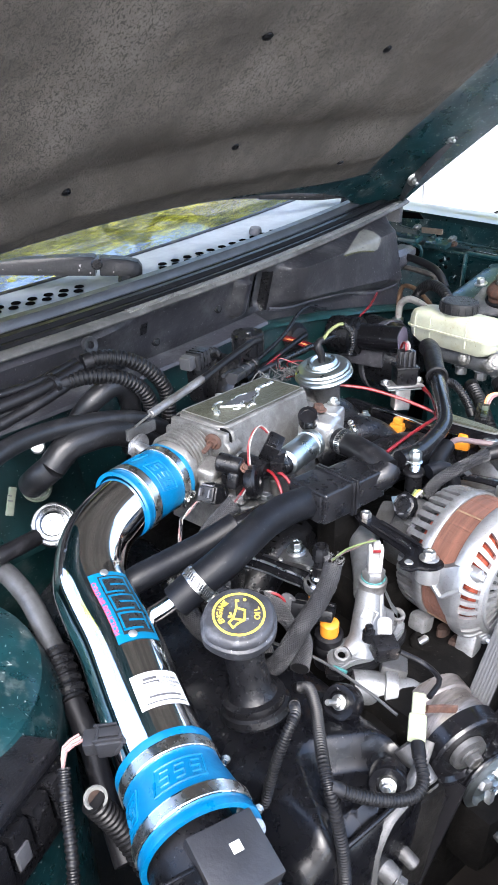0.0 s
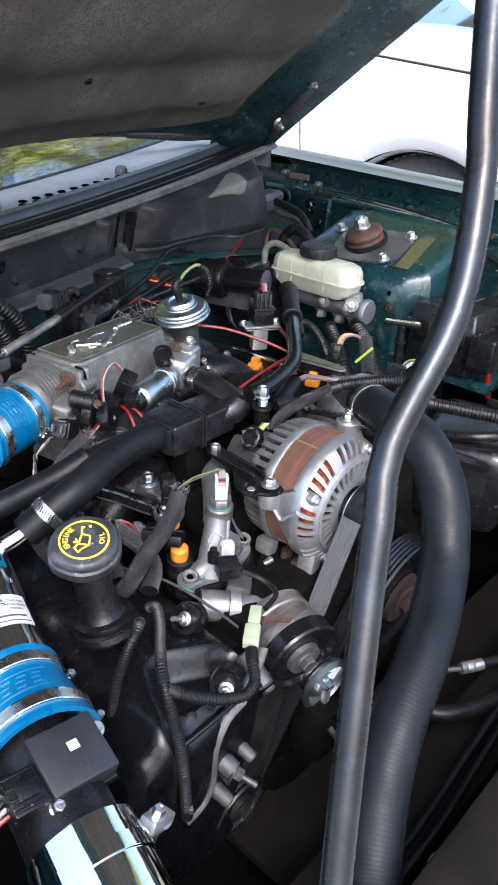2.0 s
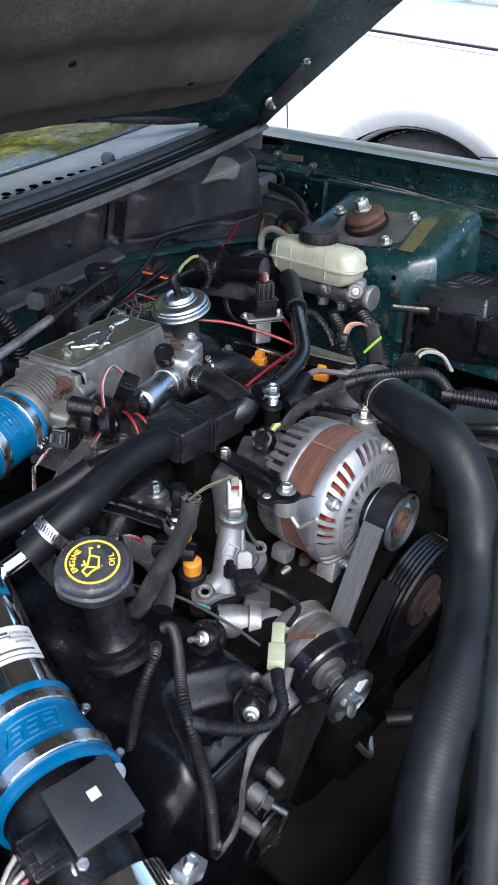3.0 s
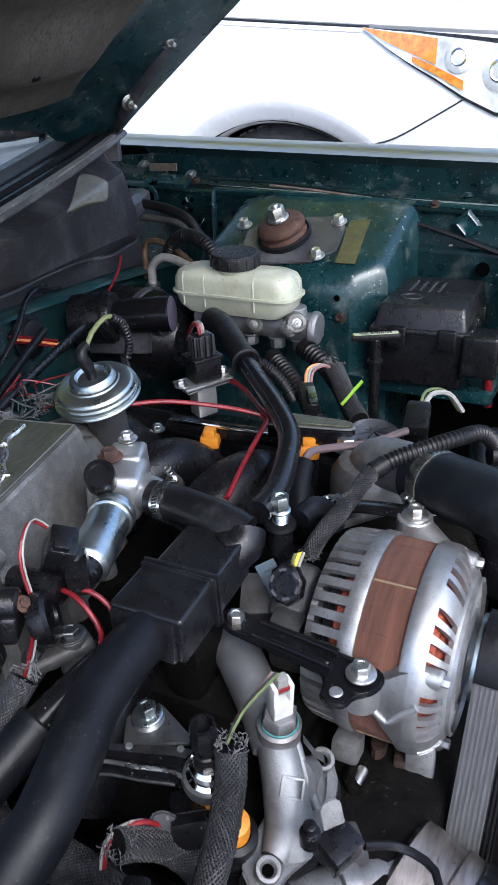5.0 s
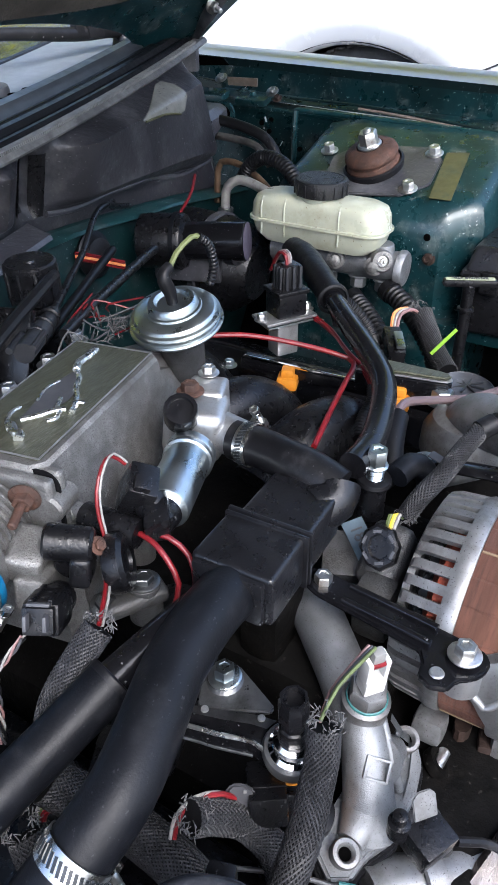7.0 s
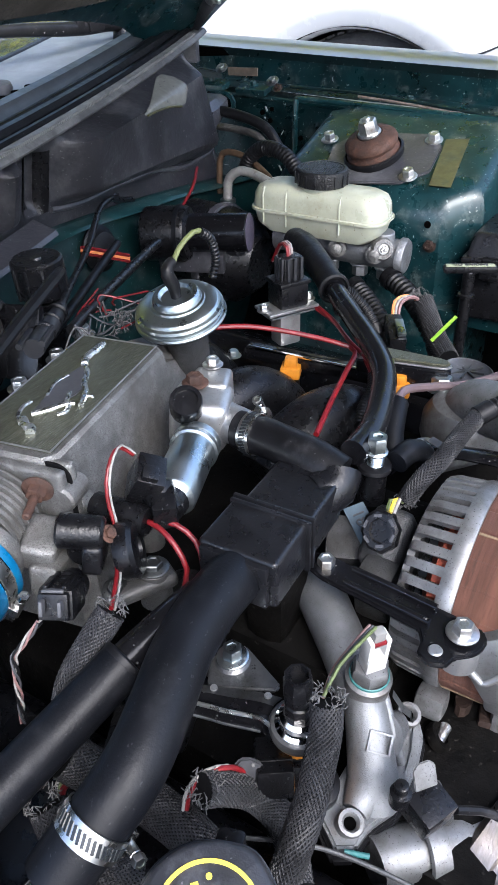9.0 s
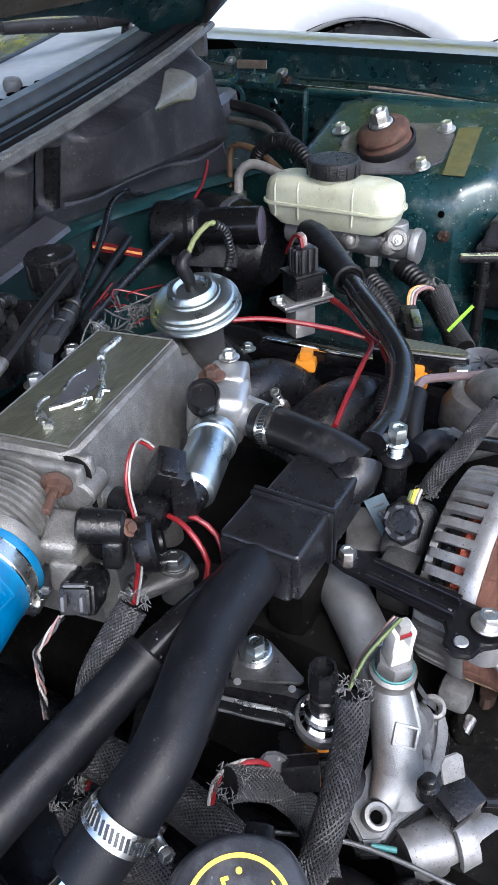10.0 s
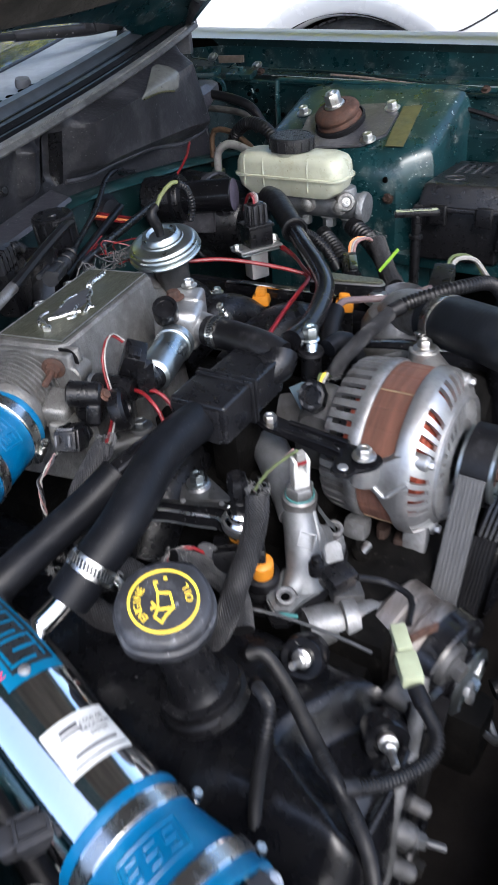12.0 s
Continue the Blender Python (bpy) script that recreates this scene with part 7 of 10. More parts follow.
foot = [(-0.247, 0.262), (-0.240, 0.250), (-0.224, 0.247), (-0.205, 0.236), (-0.172, 0.234), (-0.150, 0.238), (-0.138, 0.246), (-0.138, 0.260), (-0.155, 0.268), (-0.19, 0.278), (-0.215, 0.280), (-0.235, 0.278)]
part("foot_flange", prism(B(), [(x + 0.19, y - 0.258) for x, y in foot], 0.009, Matrix.Translation((-0.19, 0.258, 0.664)) @ pose(0, 0, 0, 0, -9, 0), 0.002), cast_matte, outlet)
part("gasket", prism(B(), [(1.06 * (x + 0.19), 1.08 * (y - 0.258)) for x, y in foot], 0.010, Matrix.Translation((-0.19, 0.258, 0.653)) @ pose(0, 0, 0, 0, -9, 0), 0.002), rubber, outlet)
SD = Vector((-0.08, -0.10, 1)).normalized()
sp = Vector((-0.162, 0.280, 0.728))
sens = part("sensor_base", lathe(lathe(B(), [(0.016, -0.010), (0.0165, 0.004), (0.0140, 0.006), (0, 0.006)], sp, SD, 26), [(0.0135, 0.006), (0.0135, 0.016), (0.012, 0.018), (0, 0.018)], sp, SD, 6), grey_alu, outlet, "hex sensor base with teal sealant")
part("sealant", lathe(B(), [(0.0136, 0.0055), (0.0142, 0.006), (0.0140, 0.0075), (0.0132, 0.008)], sp, SD, 26), teal, sens)
bm = B()
for c_, s_ in (((0, 0, -0.006), (0.0150, 0.0125, 0.016)), ((-0.0062, 0, 0.008), (0.0035, 0.011, 0.022)), ((0.0062, 0, 0.008), (0.0035, 0.011, 0.022)), ((0, 0.0048, 0.004), (0.0125, 0.0022, 0.018))):
    join(bm, rbox(B(), (0, 0, 0), s_, 0.0012), aim(sp + SD * 0.032, SD) @ Matrix.Translation(c_))
part("sensor_plug", bm, plug_white, outlet, "white sensor plug with red seal")
part("plug_seal", join(B(), rbox(B(), (0, 0, 0), (0.0112, 0.0098, 0.0035), 0.0012), aim(sp + SD * 0.0475, SD)), red_wire, outlet)
part("plug_top", join(B(), rbox(B(), (0, 0, 0), (0.0085, 0.0070, 0.016), 0.0015), aim(sp + SD * 0.050, SD)), trim_grey, outlet)

radio = thing("noise_suppressor", "small black suppressor box with metal tab", "suppressor", (-0.215, 0.215, 0.69))
part("box", rbox(B(), (-0.213, 0.215, 0.700), (0.026, 0.022, 0.020), 0.002, (10, 0, -25)), black_plastic, radio)
part("tab", prism(B(), [(-0.008, -0.010), (0.008, -0.010), (0.008, 0.005), (0.004, 0.009), (-0.004, 0.009), (-0.008, 0.005)], 0.0014, Matrix.Translation((-0.206, 0.223, 0.722)) @ pose(0, 0, 0, 65, 0, -40)), grey_alu, radio)
part("stud", lathe(B(), [(0.007, -0.008), (0.007, 0.003), (0.0045, 0.004), (0.0045, 0.010), (0.003, 0.011), (0, 0.011)], (-0.220, 0.232, 0.712), (0, 0, 1), 18), black_plastic, radio)
part("lead", tube(B(), [(-0.205, 0.200, 0.700), (-0.190, 0.180, 0.690), (-0.195, 0.155, 0.688), (-0.225, 0.145, 0.690)], 0.003, 8), rubber, radio)

# ---- clutter below the alternator ----
for nm, lab, cat, prts in (("engine_bracket", "rusty brown bracket plates below the alternator", "bracket", ((("plate", rbox(B(), (-0.098, 0.205, 0.600), (0.020, 0.012, 0.11), 0.003, (0, 8, 12)), rust_dark), ("plate", rbox(B(), (-0.066, 0.200, 0.610), (0.016, 0.012, 0.09), 0.003, (0, 6, -8)), rust_dark), ("eye", lathe(B(), [(0.006, -0.004), (0.011, -0.004), (0.012, 0), (0.011, 0.004), (0.006, 0.004)], (-0.128, 0.232, 0.652), (0.3, -0.6, 0.7), 22), grease)))),
                            ("engine_casting", "grimy ribbed front casting with bolts", "engine cover", (("web", rbox(B(), (-0.075, 0.225, 0.575), (0.14, 0.03, 0.012), 0.004, (0, 10, 0)), grease), ("web", rbox(B(), (-0.120, 0.22, 0.600), (0.010, 0.03, 0.09), 0.003, (0, 10, 0)), grease), ("web", rbox(B(), (-0.045, 0.22, 0.600), (0.010, 0.03, 0.09), 0.003, (0, -6, 0)), grease), ("bolt", hexhead(B(), (-0.102, 0.205, 0.635), (-0.2, -0.9, 0.2), 0.007, 0.007, 1.3), steel), ("bolt", hexhead(B(), (-0.068, 0.200, 0.585), (-0.2, -0.9, 0.2), 0.007, 0.007, 1.3), rust))),
                            ("engine_hose", "greasy black hose low behind the belt", "hose", (("hose", tube(B(), [(-0.16, 0.235, 0.60), (-0.13, 0.222, 0.585), (-0.10, 0.218, 0.565), (-0.06, 0.215, 0.56), (-0.03, 0.21, 0.53)], 0.009, 14), rubber),))):
    q = thing(nm, lab, cat, (-0.09, 0.22, 0.56))
    for pn, bm, mt in prts:
        part(pn, bm, mt, q)

# ---- injector rail, injectors and their plugs, passenger bank ----
rail = thing("fuel_rail", "bright plated fuel rail on the passenger bank", "fuel rail", (-0.22, 0.33, 0.72))
plated = M("dark_plated_steel", (0.11, 0.112, 0.115), 0.36, 0.8, 0.4, 30, 0.3, 200, stain=(0.045, 0.044, 0.042), sscale=26, samt=0.45, fleck=((0.03, 0.03, 0.03), 300, 0.3))
FR = [(-0.262, 0.395, 0.747), (-0.2487, 0.3672, 0.745), (-0.2436, 0.3462, 0.7445), (-0.2365, 0.3230, 0.744), (-0.2390, 0.3100, 0.7425), (-0.2400, 0.3000, 0.742)]
BK = [(-0.248, 0.402, 0.747), (-0.2354, 0.3736, 0.745), (-0.2281, 0.3556, 0.7445), (-0.2156, 0.3237, 0.744), (-0.2160, 0.3080, 0.7425), (-0.2180, 0.2980, 0.742)]
fr_, bk_ = spline(FR, 0.005), spline(BK, 0.005)
n_ = min(len(fr_), len(bk_))
at = lambda L, k: L[round(k * (len(L) - 1) / (n_ - 1))]
dn = Vector((0, 0, -0.013))
rows = [[at(fr_, k), at(fr_, k).lerp(at(bk_, k), 0.35) + dn * 0.22, at(bk_, k), at(bk_, k) + dn, at(fr_, k) + dn] for k in range(n_)]
part("channel", loft(B(), rows, True), black_gloss, rail)
part("worn_edge", tube(B(), [Vector(p) + Vector((0, 0, 0.0006)) for p in FR[:-1]], 0.0015, 8), band_steel, rail, "bright worn edge")
part("lower_edge", tube(B(), [Vector(p) + dn for p in FR[:4]], 0.0011, 8), dull_zinc, rail)
part("strip", loft(B(), [[at(bk_, k).lerp(at(fr_, k), f) + Vector((0, 0, 0.0022)) for f in (0.10, 0.48)] for k in range(n_ // 4, int(n_ * 0.80))], thick=0.0016), plated, rail, "plated steel strip")
for x, y in ((-0.2335, 0.3600), (-0.2210, 0.3260)):
    part("rivet", lathe(B(), [(0.0026, 0), (0.0024, 0.0012), (0, 0.0016)], (x, y, 0.7470), (0, 0, 1), 14), bright_alu, rail)
part("eyelet", lathe(B(), [(0.0125, -0.006), (0.0180, -0.005), (0.0190, 0.0), (0.0175, 0.003), (0.0130, 0.003), (0.0120, 0.0)], (-0.2275, 0.3005, 0.7425), (-0.1, -0.1, 1), 34), plated, rail, "plated eyelet round the injector")
bm = prism(B(), [(0.0040, 0.0125), (-0.0075, 0.0155), (-0.0260, 0.0050), (-0.0255, -0.0010), (-0.0080, -0.0375), (-0.0030, -0.0380), (0.0130, -0.0020), (0.0115, 0.0075)], 0.004, Matrix.Translation((-0.2060, 0.3610, 0.7435)) @ pose(0, 0, 0, 0, -4, 0), 0.0012)
part("hold_down", bm, plated, rail)
part("riser", cyl(B(), (-0.2075, 0.3612, 0.7440), (-0.2078, 0.3612, 0.7505), 0.0140, 0.0110, 28, 0.002), plated, rail)
bolt(rail, (-0.2078, 0.3612, 0.7505), (-0.05, 0, 1), 0.0072, zinc, 0.009, 1.35)
def injector(g, p, d, orange_up=True):
    p, d = Vector(p), Vector(d).normalized()
    i = thing("fuel_injector", "fuel injector with chrome cup and orange collar", "injector", tuple(p), "fuel injectors")
    part("cup", lathe(B(), [(0, 0.012), (0.010, 0.012), (0.0125, 0.010), (0.0125, 0.002), (0.015, 0.0), (0.015, -0.008), (0.012, -0.012), (0, -0.012)], p, d, 26), chrome, i)
    part("collar", lathe(B(), [(0.010, -0.012), (0.013, -0.014), (0.013, -0.024), (0.009, -0.026)], p, d, 24), orange, i)
    part("body", lathe(B(), [(0.011, -0.026), (0.012, -0.03), (0.012, -0.05), (0.008, -0.06), (0, -0.06)], p, d, 22), black_plastic, i)
    return i
injector(None, (-0.2275, 0.3005, 0.7460), (-0.1, -0.1, 1))
bm = lathe(B(), [(0.0085, 0), (0.0085, 0.010), (0.0072, 0.011), (0.0072, 0.018), (0.0090, 0.019), (0.0090, 0.030), (0.0080, 0.032), (0.0080, 0.036), (0.0066, 0.036), (0.0066, 0.031), (0, 0.031)], (-0.2285, 0.3000, 0.757), (0.0, 0.02, 1), 32, wob=lambda a: 1 + (0.06 if math.sin(8 * a) > 0.3 else 0))
vtap = solid("schrader_cap", bm, black_plastic, "small ribbed black cap on the fuel rail", "cap")
oc = thing("spark_boot", "orange collar above a black ribbed ignition boot", "ignition boot", (-0.247, 0.268, 0.68))
part("collar", lathe(B(), [(0.0105, -0.012), (0.0110, -0.008), (0.0108, 0.004), (0.0085, 0.006), (0, 0.0065)], (-0.222, 0.288, 0.690), (-0.1, -0.1, 1), 30), orange, oc)
part("boot", lathe(B(), [(0, -0.06), (0.016, -0.06), (0.0165, -0.046), (0.0145, -0.043), (0.0165, -0.040), (0.0165, -0.030), (0.0145, -0.027), (0.0165, -0.024), (0.0165, -0.012), (0.012, -0.010)], (-0.222, 0.288, 0.690), (-0.1, -0.1, 1), 30), rubber, oc)
plug = thing("injector_plug", "black injector plug with silver clip", "connector", (-0.258, 0.318, 0.71))
part("plug", rbox(rbox(B(), (-0.244, 0.309, 0.713), (0.034, 0.024, 0.022), 0.003, (0, 15, 35)), (-0.226, 0.298, 0.706), (0.030, 0.030, 0.014), 0.003, (0, 15, 35)), black_plastic, plug)
for dx in (0.0, 0.010, 0.020):
    part("plug_rib", rbox(B(), (-0.246 + dx, 0.307 - 0.007 * dx / 0.01, 0.7245 - 0.003 * dx / 0.01), (0.003, 0.022, 0.003), 0.0008, (0, 15, 35)), black_plastic, plug)
PF = Matrix.Translation((-0.2595, 0.3195, 0.7205)) @ pose(0, 0, 0, 0, 15, 35) @ Matrix.Rotation(radians(-90), 4, "Y")
part("face", prism(B(), [(0.013, -0.003), (0.013, 0.004), (0.004, 0.011), (-0.008, 0.011), (-0.012, 0.004), (-0.012, -0.004), (-0.004, -0.011), (0.008, -0.010)], 0.003, PF), grey_plastic, plug, "grey lozenge face with pins")
for x, y in ((0.008, -0.004), (0.004, 0.007), (-0.007, 0.005), (-0.004, -0.007)):
    part("pin", cyl(B(), PF @ Vector((x, y, 0.002)), PF @ Vector((x, y, 0.0042)), 0.0013, 0.0011, 10, 0.0002), trim_grey, plug)
part("pigtail", tube(B(), [(-0.260, 0.3195, 0.721), (-0.268, 0.325, 0.733), (-0.278, 0.334, 0.735), (-0.289, 0.341, 0.726), (-0.295, 0.342, 0.712)], 0.0017, 8), red_wire, plug, "red pigtail wire")
part("pigtail", tube(B(), [(-0.260, 0.3215, 0.721), (-0.269, 0.3275, 0.734), (-0.2795, 0.3365, 0.736), (-0.2905, 0.3430, 0.727), (-0.2965, 0.3435, 0.712)], 0.0012, 8), white_wire, plug)
plug = thing("injector_plug", "black injector plug with pale wires below the hose", "connector", (-0.285, 0.40, 0.70))
part("plug", rbox(B(), (-0.278, 0.402, 0.712), (0.05, 0.024, 0.026), 0.004, (0, 15, 30)), black_plastic, plug)
for k, m_ in enumerate((white_wire, green_wire, red_wire)):
    part("pigtail", tube(B(), [(-0.298, 0.412 - 0.004 * k, 0.716), (-0.318, 0.420 - 0.004 * k, 0.722), (-0.328, 0.416, 0.708), (-0.322, 0.405, 0.69)], 0.0025, 8), m_, plug)
# ---- braided looms ----
def weave(pts, r, n):
    """Threads that wind both ways round a sleeve along pts."""
    C = spline(pts, 0.003)
    bm = B()
    t0 = (C[1] - C[0]).normalized()
    up = Vector((1, 0, 0)) if abs(t0.z) > 0.9 else Vector((0, 0, 1))
    nrm = (up - up.dot(t0) * t0).normalized()
    frames_, s = [], 0.0
    for i, c in enumerate(C):
        t = (C[min(i + 1, len(C) - 1)] - C[max(i - 1, 0)]).normalized()
        nrm = (nrm - nrm.dot(t) * t).normalized()
        s += (c - C[i - 1]).length if i else 0.0
        frames_.append((c, nrm.copy(), t.cross(nrm), s))
    for way in (1, -1):
        for j in range(n):
            line = []
            for i, (c, u, v, s) in enumerate(frames_):
                a = 2 * math.pi * j / n + way * 0.75 * s / r
                h = r + 0.0002 + 0.00025 * (1 if (i + j) % 2 else -1) * way
                line.append(c + u * (h * math.cos(a)) + v * (h * math.sin(a)))
            tube(bm, line, 0.00066, 4, smooth=False)
    return bm


def loom(pts, r, label, frayed=None, mat=None, rib=0.0):
    t = thing("wiring_loom", label, "wiring", pts[0], "wiring looms")
    if mat:
        part("sleeve", tube(B(), pts, r, 16, rib=rib, pitch=r * 0.55), mat, t)
        line = spline(pts, 0.004)
        for ends in (line[:4], line[-4:]):
            part("tape_band", tube(B(), ends, r * 1.08, 16, smooth=False), rubber, t)
    else:
        core = part("sleeve", tube(B(), pts, r, 16), sleeve_core, t)
        tagged(part("braid", weave(pts, r, max(12, int(r * 2500))), braid_thread, core, "grey woven threads"), kind="stuff")
    if frayed is not None:
        rnd = random.Random(int(abs(frayed[0]) * 9999))
        bm = B()
        p = Vector(frayed)
        for k in range(70):
            u = rnd.uniform(0, 6.28)
            a = Vector((math.cos(u), math.sin(u), rnd.uniform(-0.5, 0.5))) * r * rnd.uniform(0.75, 1.05)
            b = a + Vector((rnd.uniform(-1, 1), rnd.uniform(-1, 1), rnd.uniform(-0.6, 0.8))) * r * 0.45
            tube(bm, [p + a, p + (a + b) / 2 + Vector((rnd.uniform(-1, 1), rnd.uniform(-1, 1), 1)) * r * 0.25, p + b], 0.00032, 4, 0.003)
        tagged(part("frayed_end", bm, fray_grey, t, "frayed grey sleeve end"), kind="stuff")
    return t


loom([(-0.229, 0.281, 0.780), (-0.238, 0.277, 0.766), (-0.252, 0.274, 0.752), (-0.268, 0.271, 0.742), (-0.285, 0.270, 0.730), (-0.300, 0.271, 0.712), (-0.312, 0.278, 0.69), (-0.322, 0.30, 0.67)], 0.0094, "black braided wiring sleeve beside the water outlet", (-0.228, 0.281, 0.783))
loom([(-0.252, 0.423, 0.802), (-0.268, 0.426, 0.790), (-0.288, 0.430, 0.770), (-0.300, 0.428, 0.745), (-0.306, 0.415, 0.72), (-0.310, 0.395, 0.69)], 0.0092, "black braided wiring sleeve with frayed end", (-0.2515, 0.4225, 0.804))
loom([(-0.315, 0.418, 0.735), (-0.305, 0.395, 0.715), (-0.298, 0.37, 0.70), (-0.30, 0.33, 0.69), (-0.31, 0.30, 0.68)], 0.0135, "black braided wiring sleeve under the hoses", None)
loom([(-0.289, 0.333, 0.732), (-0.276, 0.325, 0.722), (-0.262, 0.312, 0.704), (-0.262, 0.290, 0.686), (-0.285, 0.27, 0.675)], 0.0100, "black braided wiring sleeve behind the oil filler", (-0.288, 0.331, 0.733))
loom([(-0.345, 0.405, 0.735), (-0.350, 0.39, 0.72), (-0.345, 0.37, 0.70), (-0.335, 0.35, 0.69)], 0.0105, "black braided wiring sleeve below the straight hose", (-0.346, 0.408, 0.742))
conv = M("convoluted_loom", (0.0055, 0.0055, 0.0062), 0.36, 0, 0.3, 60, 0.1, 300, spec=0.3, stain=(0.016, 0.016, 0.017), sscale=40, samt=0.2)
loom([(-0.296, 0.262, 0.660), (-0.303, 0.237, 0.682), (-0.325, 0.205, 0.694), (-0.350, 0.175, 0.702), (-0.372, 0.148, 0.706), (-0.384, 0.128, 0.698), (-0.386, 0.116, 0.675), (-0.384, 0.108, 0.64), (-0.382, 0.104, 0.60), (-0.382, 0.10, 0.54)], 0.0060, "black corrugated loom over the cam cover", None, conv, 0.0014)
loom([(-0.383, 0.128, 0.698), (-0.362, 0.112, 0.685), (-0.335, 0.098, 0.672), (-0.312, 0.090, 0.668), (-0.296, 0.094, 0.672), (-0.285, 0.108, 0.680), (-0.276, 0.118, 0.684)], 0.0062, "thin corrugated loom to the pale connector", None, conv, 0.001)
loom([(-0.335, 0.225, 0.690), (-0.362, 0.195, 0.715), (-0.380, 0.188, 0.705), (-0.395, 0.187, 0.675), (-0.404, 0.187, 0.640), (-0.41, 0.187, 0.60)], 0.0054, "black corrugated loom beside the filler neck", None, conv, 0.0012)
con = thing("pale_connector", "pale green two-piece wire connector", "connector", (-0.255, 0.13, 0.68))
cd = (Vector((-0.235, 0.150, 0.692)) - Vector((-0.274, 0.121, 0.686))).normalized()
part("socket", join(B(), rbox(B(), (0, 0, 0), (0.026, 0.017, 0.013), 0.002), Matrix.Translation((-0.265, 0.128, 0.688)) @ Matrix.Rotation(math.atan2(cd.y, cd.x), 4, "Z")), sage_plastic, con)
part("plug", join(B(), rbox(B(), (0, 0, 0), (0.026, 0.013, 0.010), 0.002), Matrix.Translation((-0.243, 0.144, 0.691)) @ Matrix.Rotation(math.atan2(cd.y, cd.x), 4, "Z")), sage_plastic, con)
part("rusty_clip", tube(B(), [(-0.235, 0.140, 0.684), (-0.215, 0.135, 0.676), (-0.198, 0.130, 0.668)], 0.005, 8, flat=0.5), rust, con)

# ---- upper radiator hose ----
rh = thing("radiator_hose", "thick dusty black radiator hose bending down to the radiator", "hose", (-0.1, 0.0, 0.6))
HP = [(0.088, 0.250, 0.808), (0.060, 0.205, 0.817), (0.035, 0.160, 0.822), (0.022, 0.115, 0.812), (0.008, 0.075, 0.772), (-0.022, 0.044, 0.715), (-0.075, 0.018, 0.685), (-0.135, -0.004, 0.665), (-0.195, -0.020, 0.635), (-0.250, -0.040, 0.595), (-0.31, -0.075, 0.55), (-0.36, -0.12, 0.53)]
part("hose", tube(B(), HP, 0.0285, 30, rib=0.00009, pitch=0.0045), ribbed_rubber, rh)
clamp(rh, (0.076, 0.231, 0.811), (-0.6, -0.75, 0.15), 0.0288, 0.013, 200)
th = thing("thermostat_housing", "dull cast thermostat housing under the hose", "coolant housing", (0.12, 0.29, 0.74))
part("neck", tube(B(), [(0.078, 0.235, 0.810), (0.105, 0.275, 0.802), (0.125, 0.305, 0.785), (0.13, 0.315, 0.74)], 0.0255, 24), grey_alu, th)
part("dome", lathe(B(), [(0.045, 0), (0.044, 0.02), (0.036, 0.034), (0.018, 0.041), (0, 0.042)], (0.128, 0.305, 0.755), (0, 0, 1), 34), grey_alu, th)
part("flange", rbox(B(), (0.10, 0.30, 0.755), (0.10, 0.04, 0.012), 0.005, (0, 0, -40)), grey_alu, th)
bar = thing("support_bar", "black steel support bar behind the alternator with stamped plate", "bracket", (0.02, 0.28, 0.77))
part("bar", tube(B(), [(0.036, 0.232, 0.797), (0.040, 0.260, 0.796), (0.050, 0.310, 0.782), (0.056, 0.345, 0.768)], 0.004, 12, flat=2.6), black_gloss, bar)
part("plate", rbox(B(), (0.0485, 0.306, 0.7875), (0.010, 0.026, 0.001), 0.0003, (12, 0, -10)), grey_plastic, bar)
part("washer", lathe(B(), [(0.009, 0), (0.009, 0.002), (0.005, 0.002), (0.004, 0)], (0.052, 0.325, 0.782), (0, 0.3, 1), 20), zinc, bar)

# ---- brake master cylinder ----
mc = thing("brake_master_cylinder", "dull aluminium brake master cylinder with pipe nuts", "brake cylinder", (0.442, 0.58, 0.76))
bm = lathe(B(), [(0, 0), (0.019, 0), (0.0215, 0.002), (0.0215, 0.014), (0.020, 0.018), (0.021, 0.05), (0.021, 0.19), (0, 0.19)], (0.448, 0.497, 0.794), (-0.03, 1, 0.02), 32)
part("cylinder", bm, cast_matte, mc)
for y in (0.525, 0.60):
    part("port", cyl(B(), (0.444, y, 0.795), (0.442, y, 0.826), 0.017, 0.014, 24), cast_matte, mc)
for y in (0.520, 0.556, 0.600):
    part("pipe_nut", hexhead(B(), (0.440, y, 0.778), (-0.1, -0.05, -1), 0.011, 0.014, 1.1), cast_matte, mc)
for y, z in ((0.530, 0.800), (0.585, 0.800)):
    part("side_port", lathe(B(), [(0.0125, 0), (0.0125, 0.010), (0.008, 0.011), (0.0075, 0.016), (0.004, 0.018), (0, 0.018)], (0.428, y, z), (-1, -0.25, 0.1), 22), cast_alu, mc)
part("end_face", lathe(B(), [(0.0215, -0.002), (0.0245, 0), (0.0245, 0.006), (0.022, 0.010), (0, 0.0105)], (0.448, 0.503, 0.794), (0.03, -1, -0.02), 34), cast_matte, mc)
part("bleed_boss", lathe(B(), [(0.015, -0.012), (0.0150, 0.004), (0.0130, 0.007), (0.0085, 0.0075), (0.0080, 0.005), (0, 0.005)], (0.426, 0.520, 0.808), (-0.75, -0.55, 0.2), 26), cast_alu, mc)
part("bleed_screw", hexhead(B(), (0.4222, 0.517, 0.809), (-0.75, -0.55, 0.2), 0.0052, 0.006, 1.2, 0.005), steel, mc)
res = thing("brake_fluid_reservoir", "yellowed translucent brake reservoir with black screw cap", "reservoir", (0.437, 0.617, 0.815))
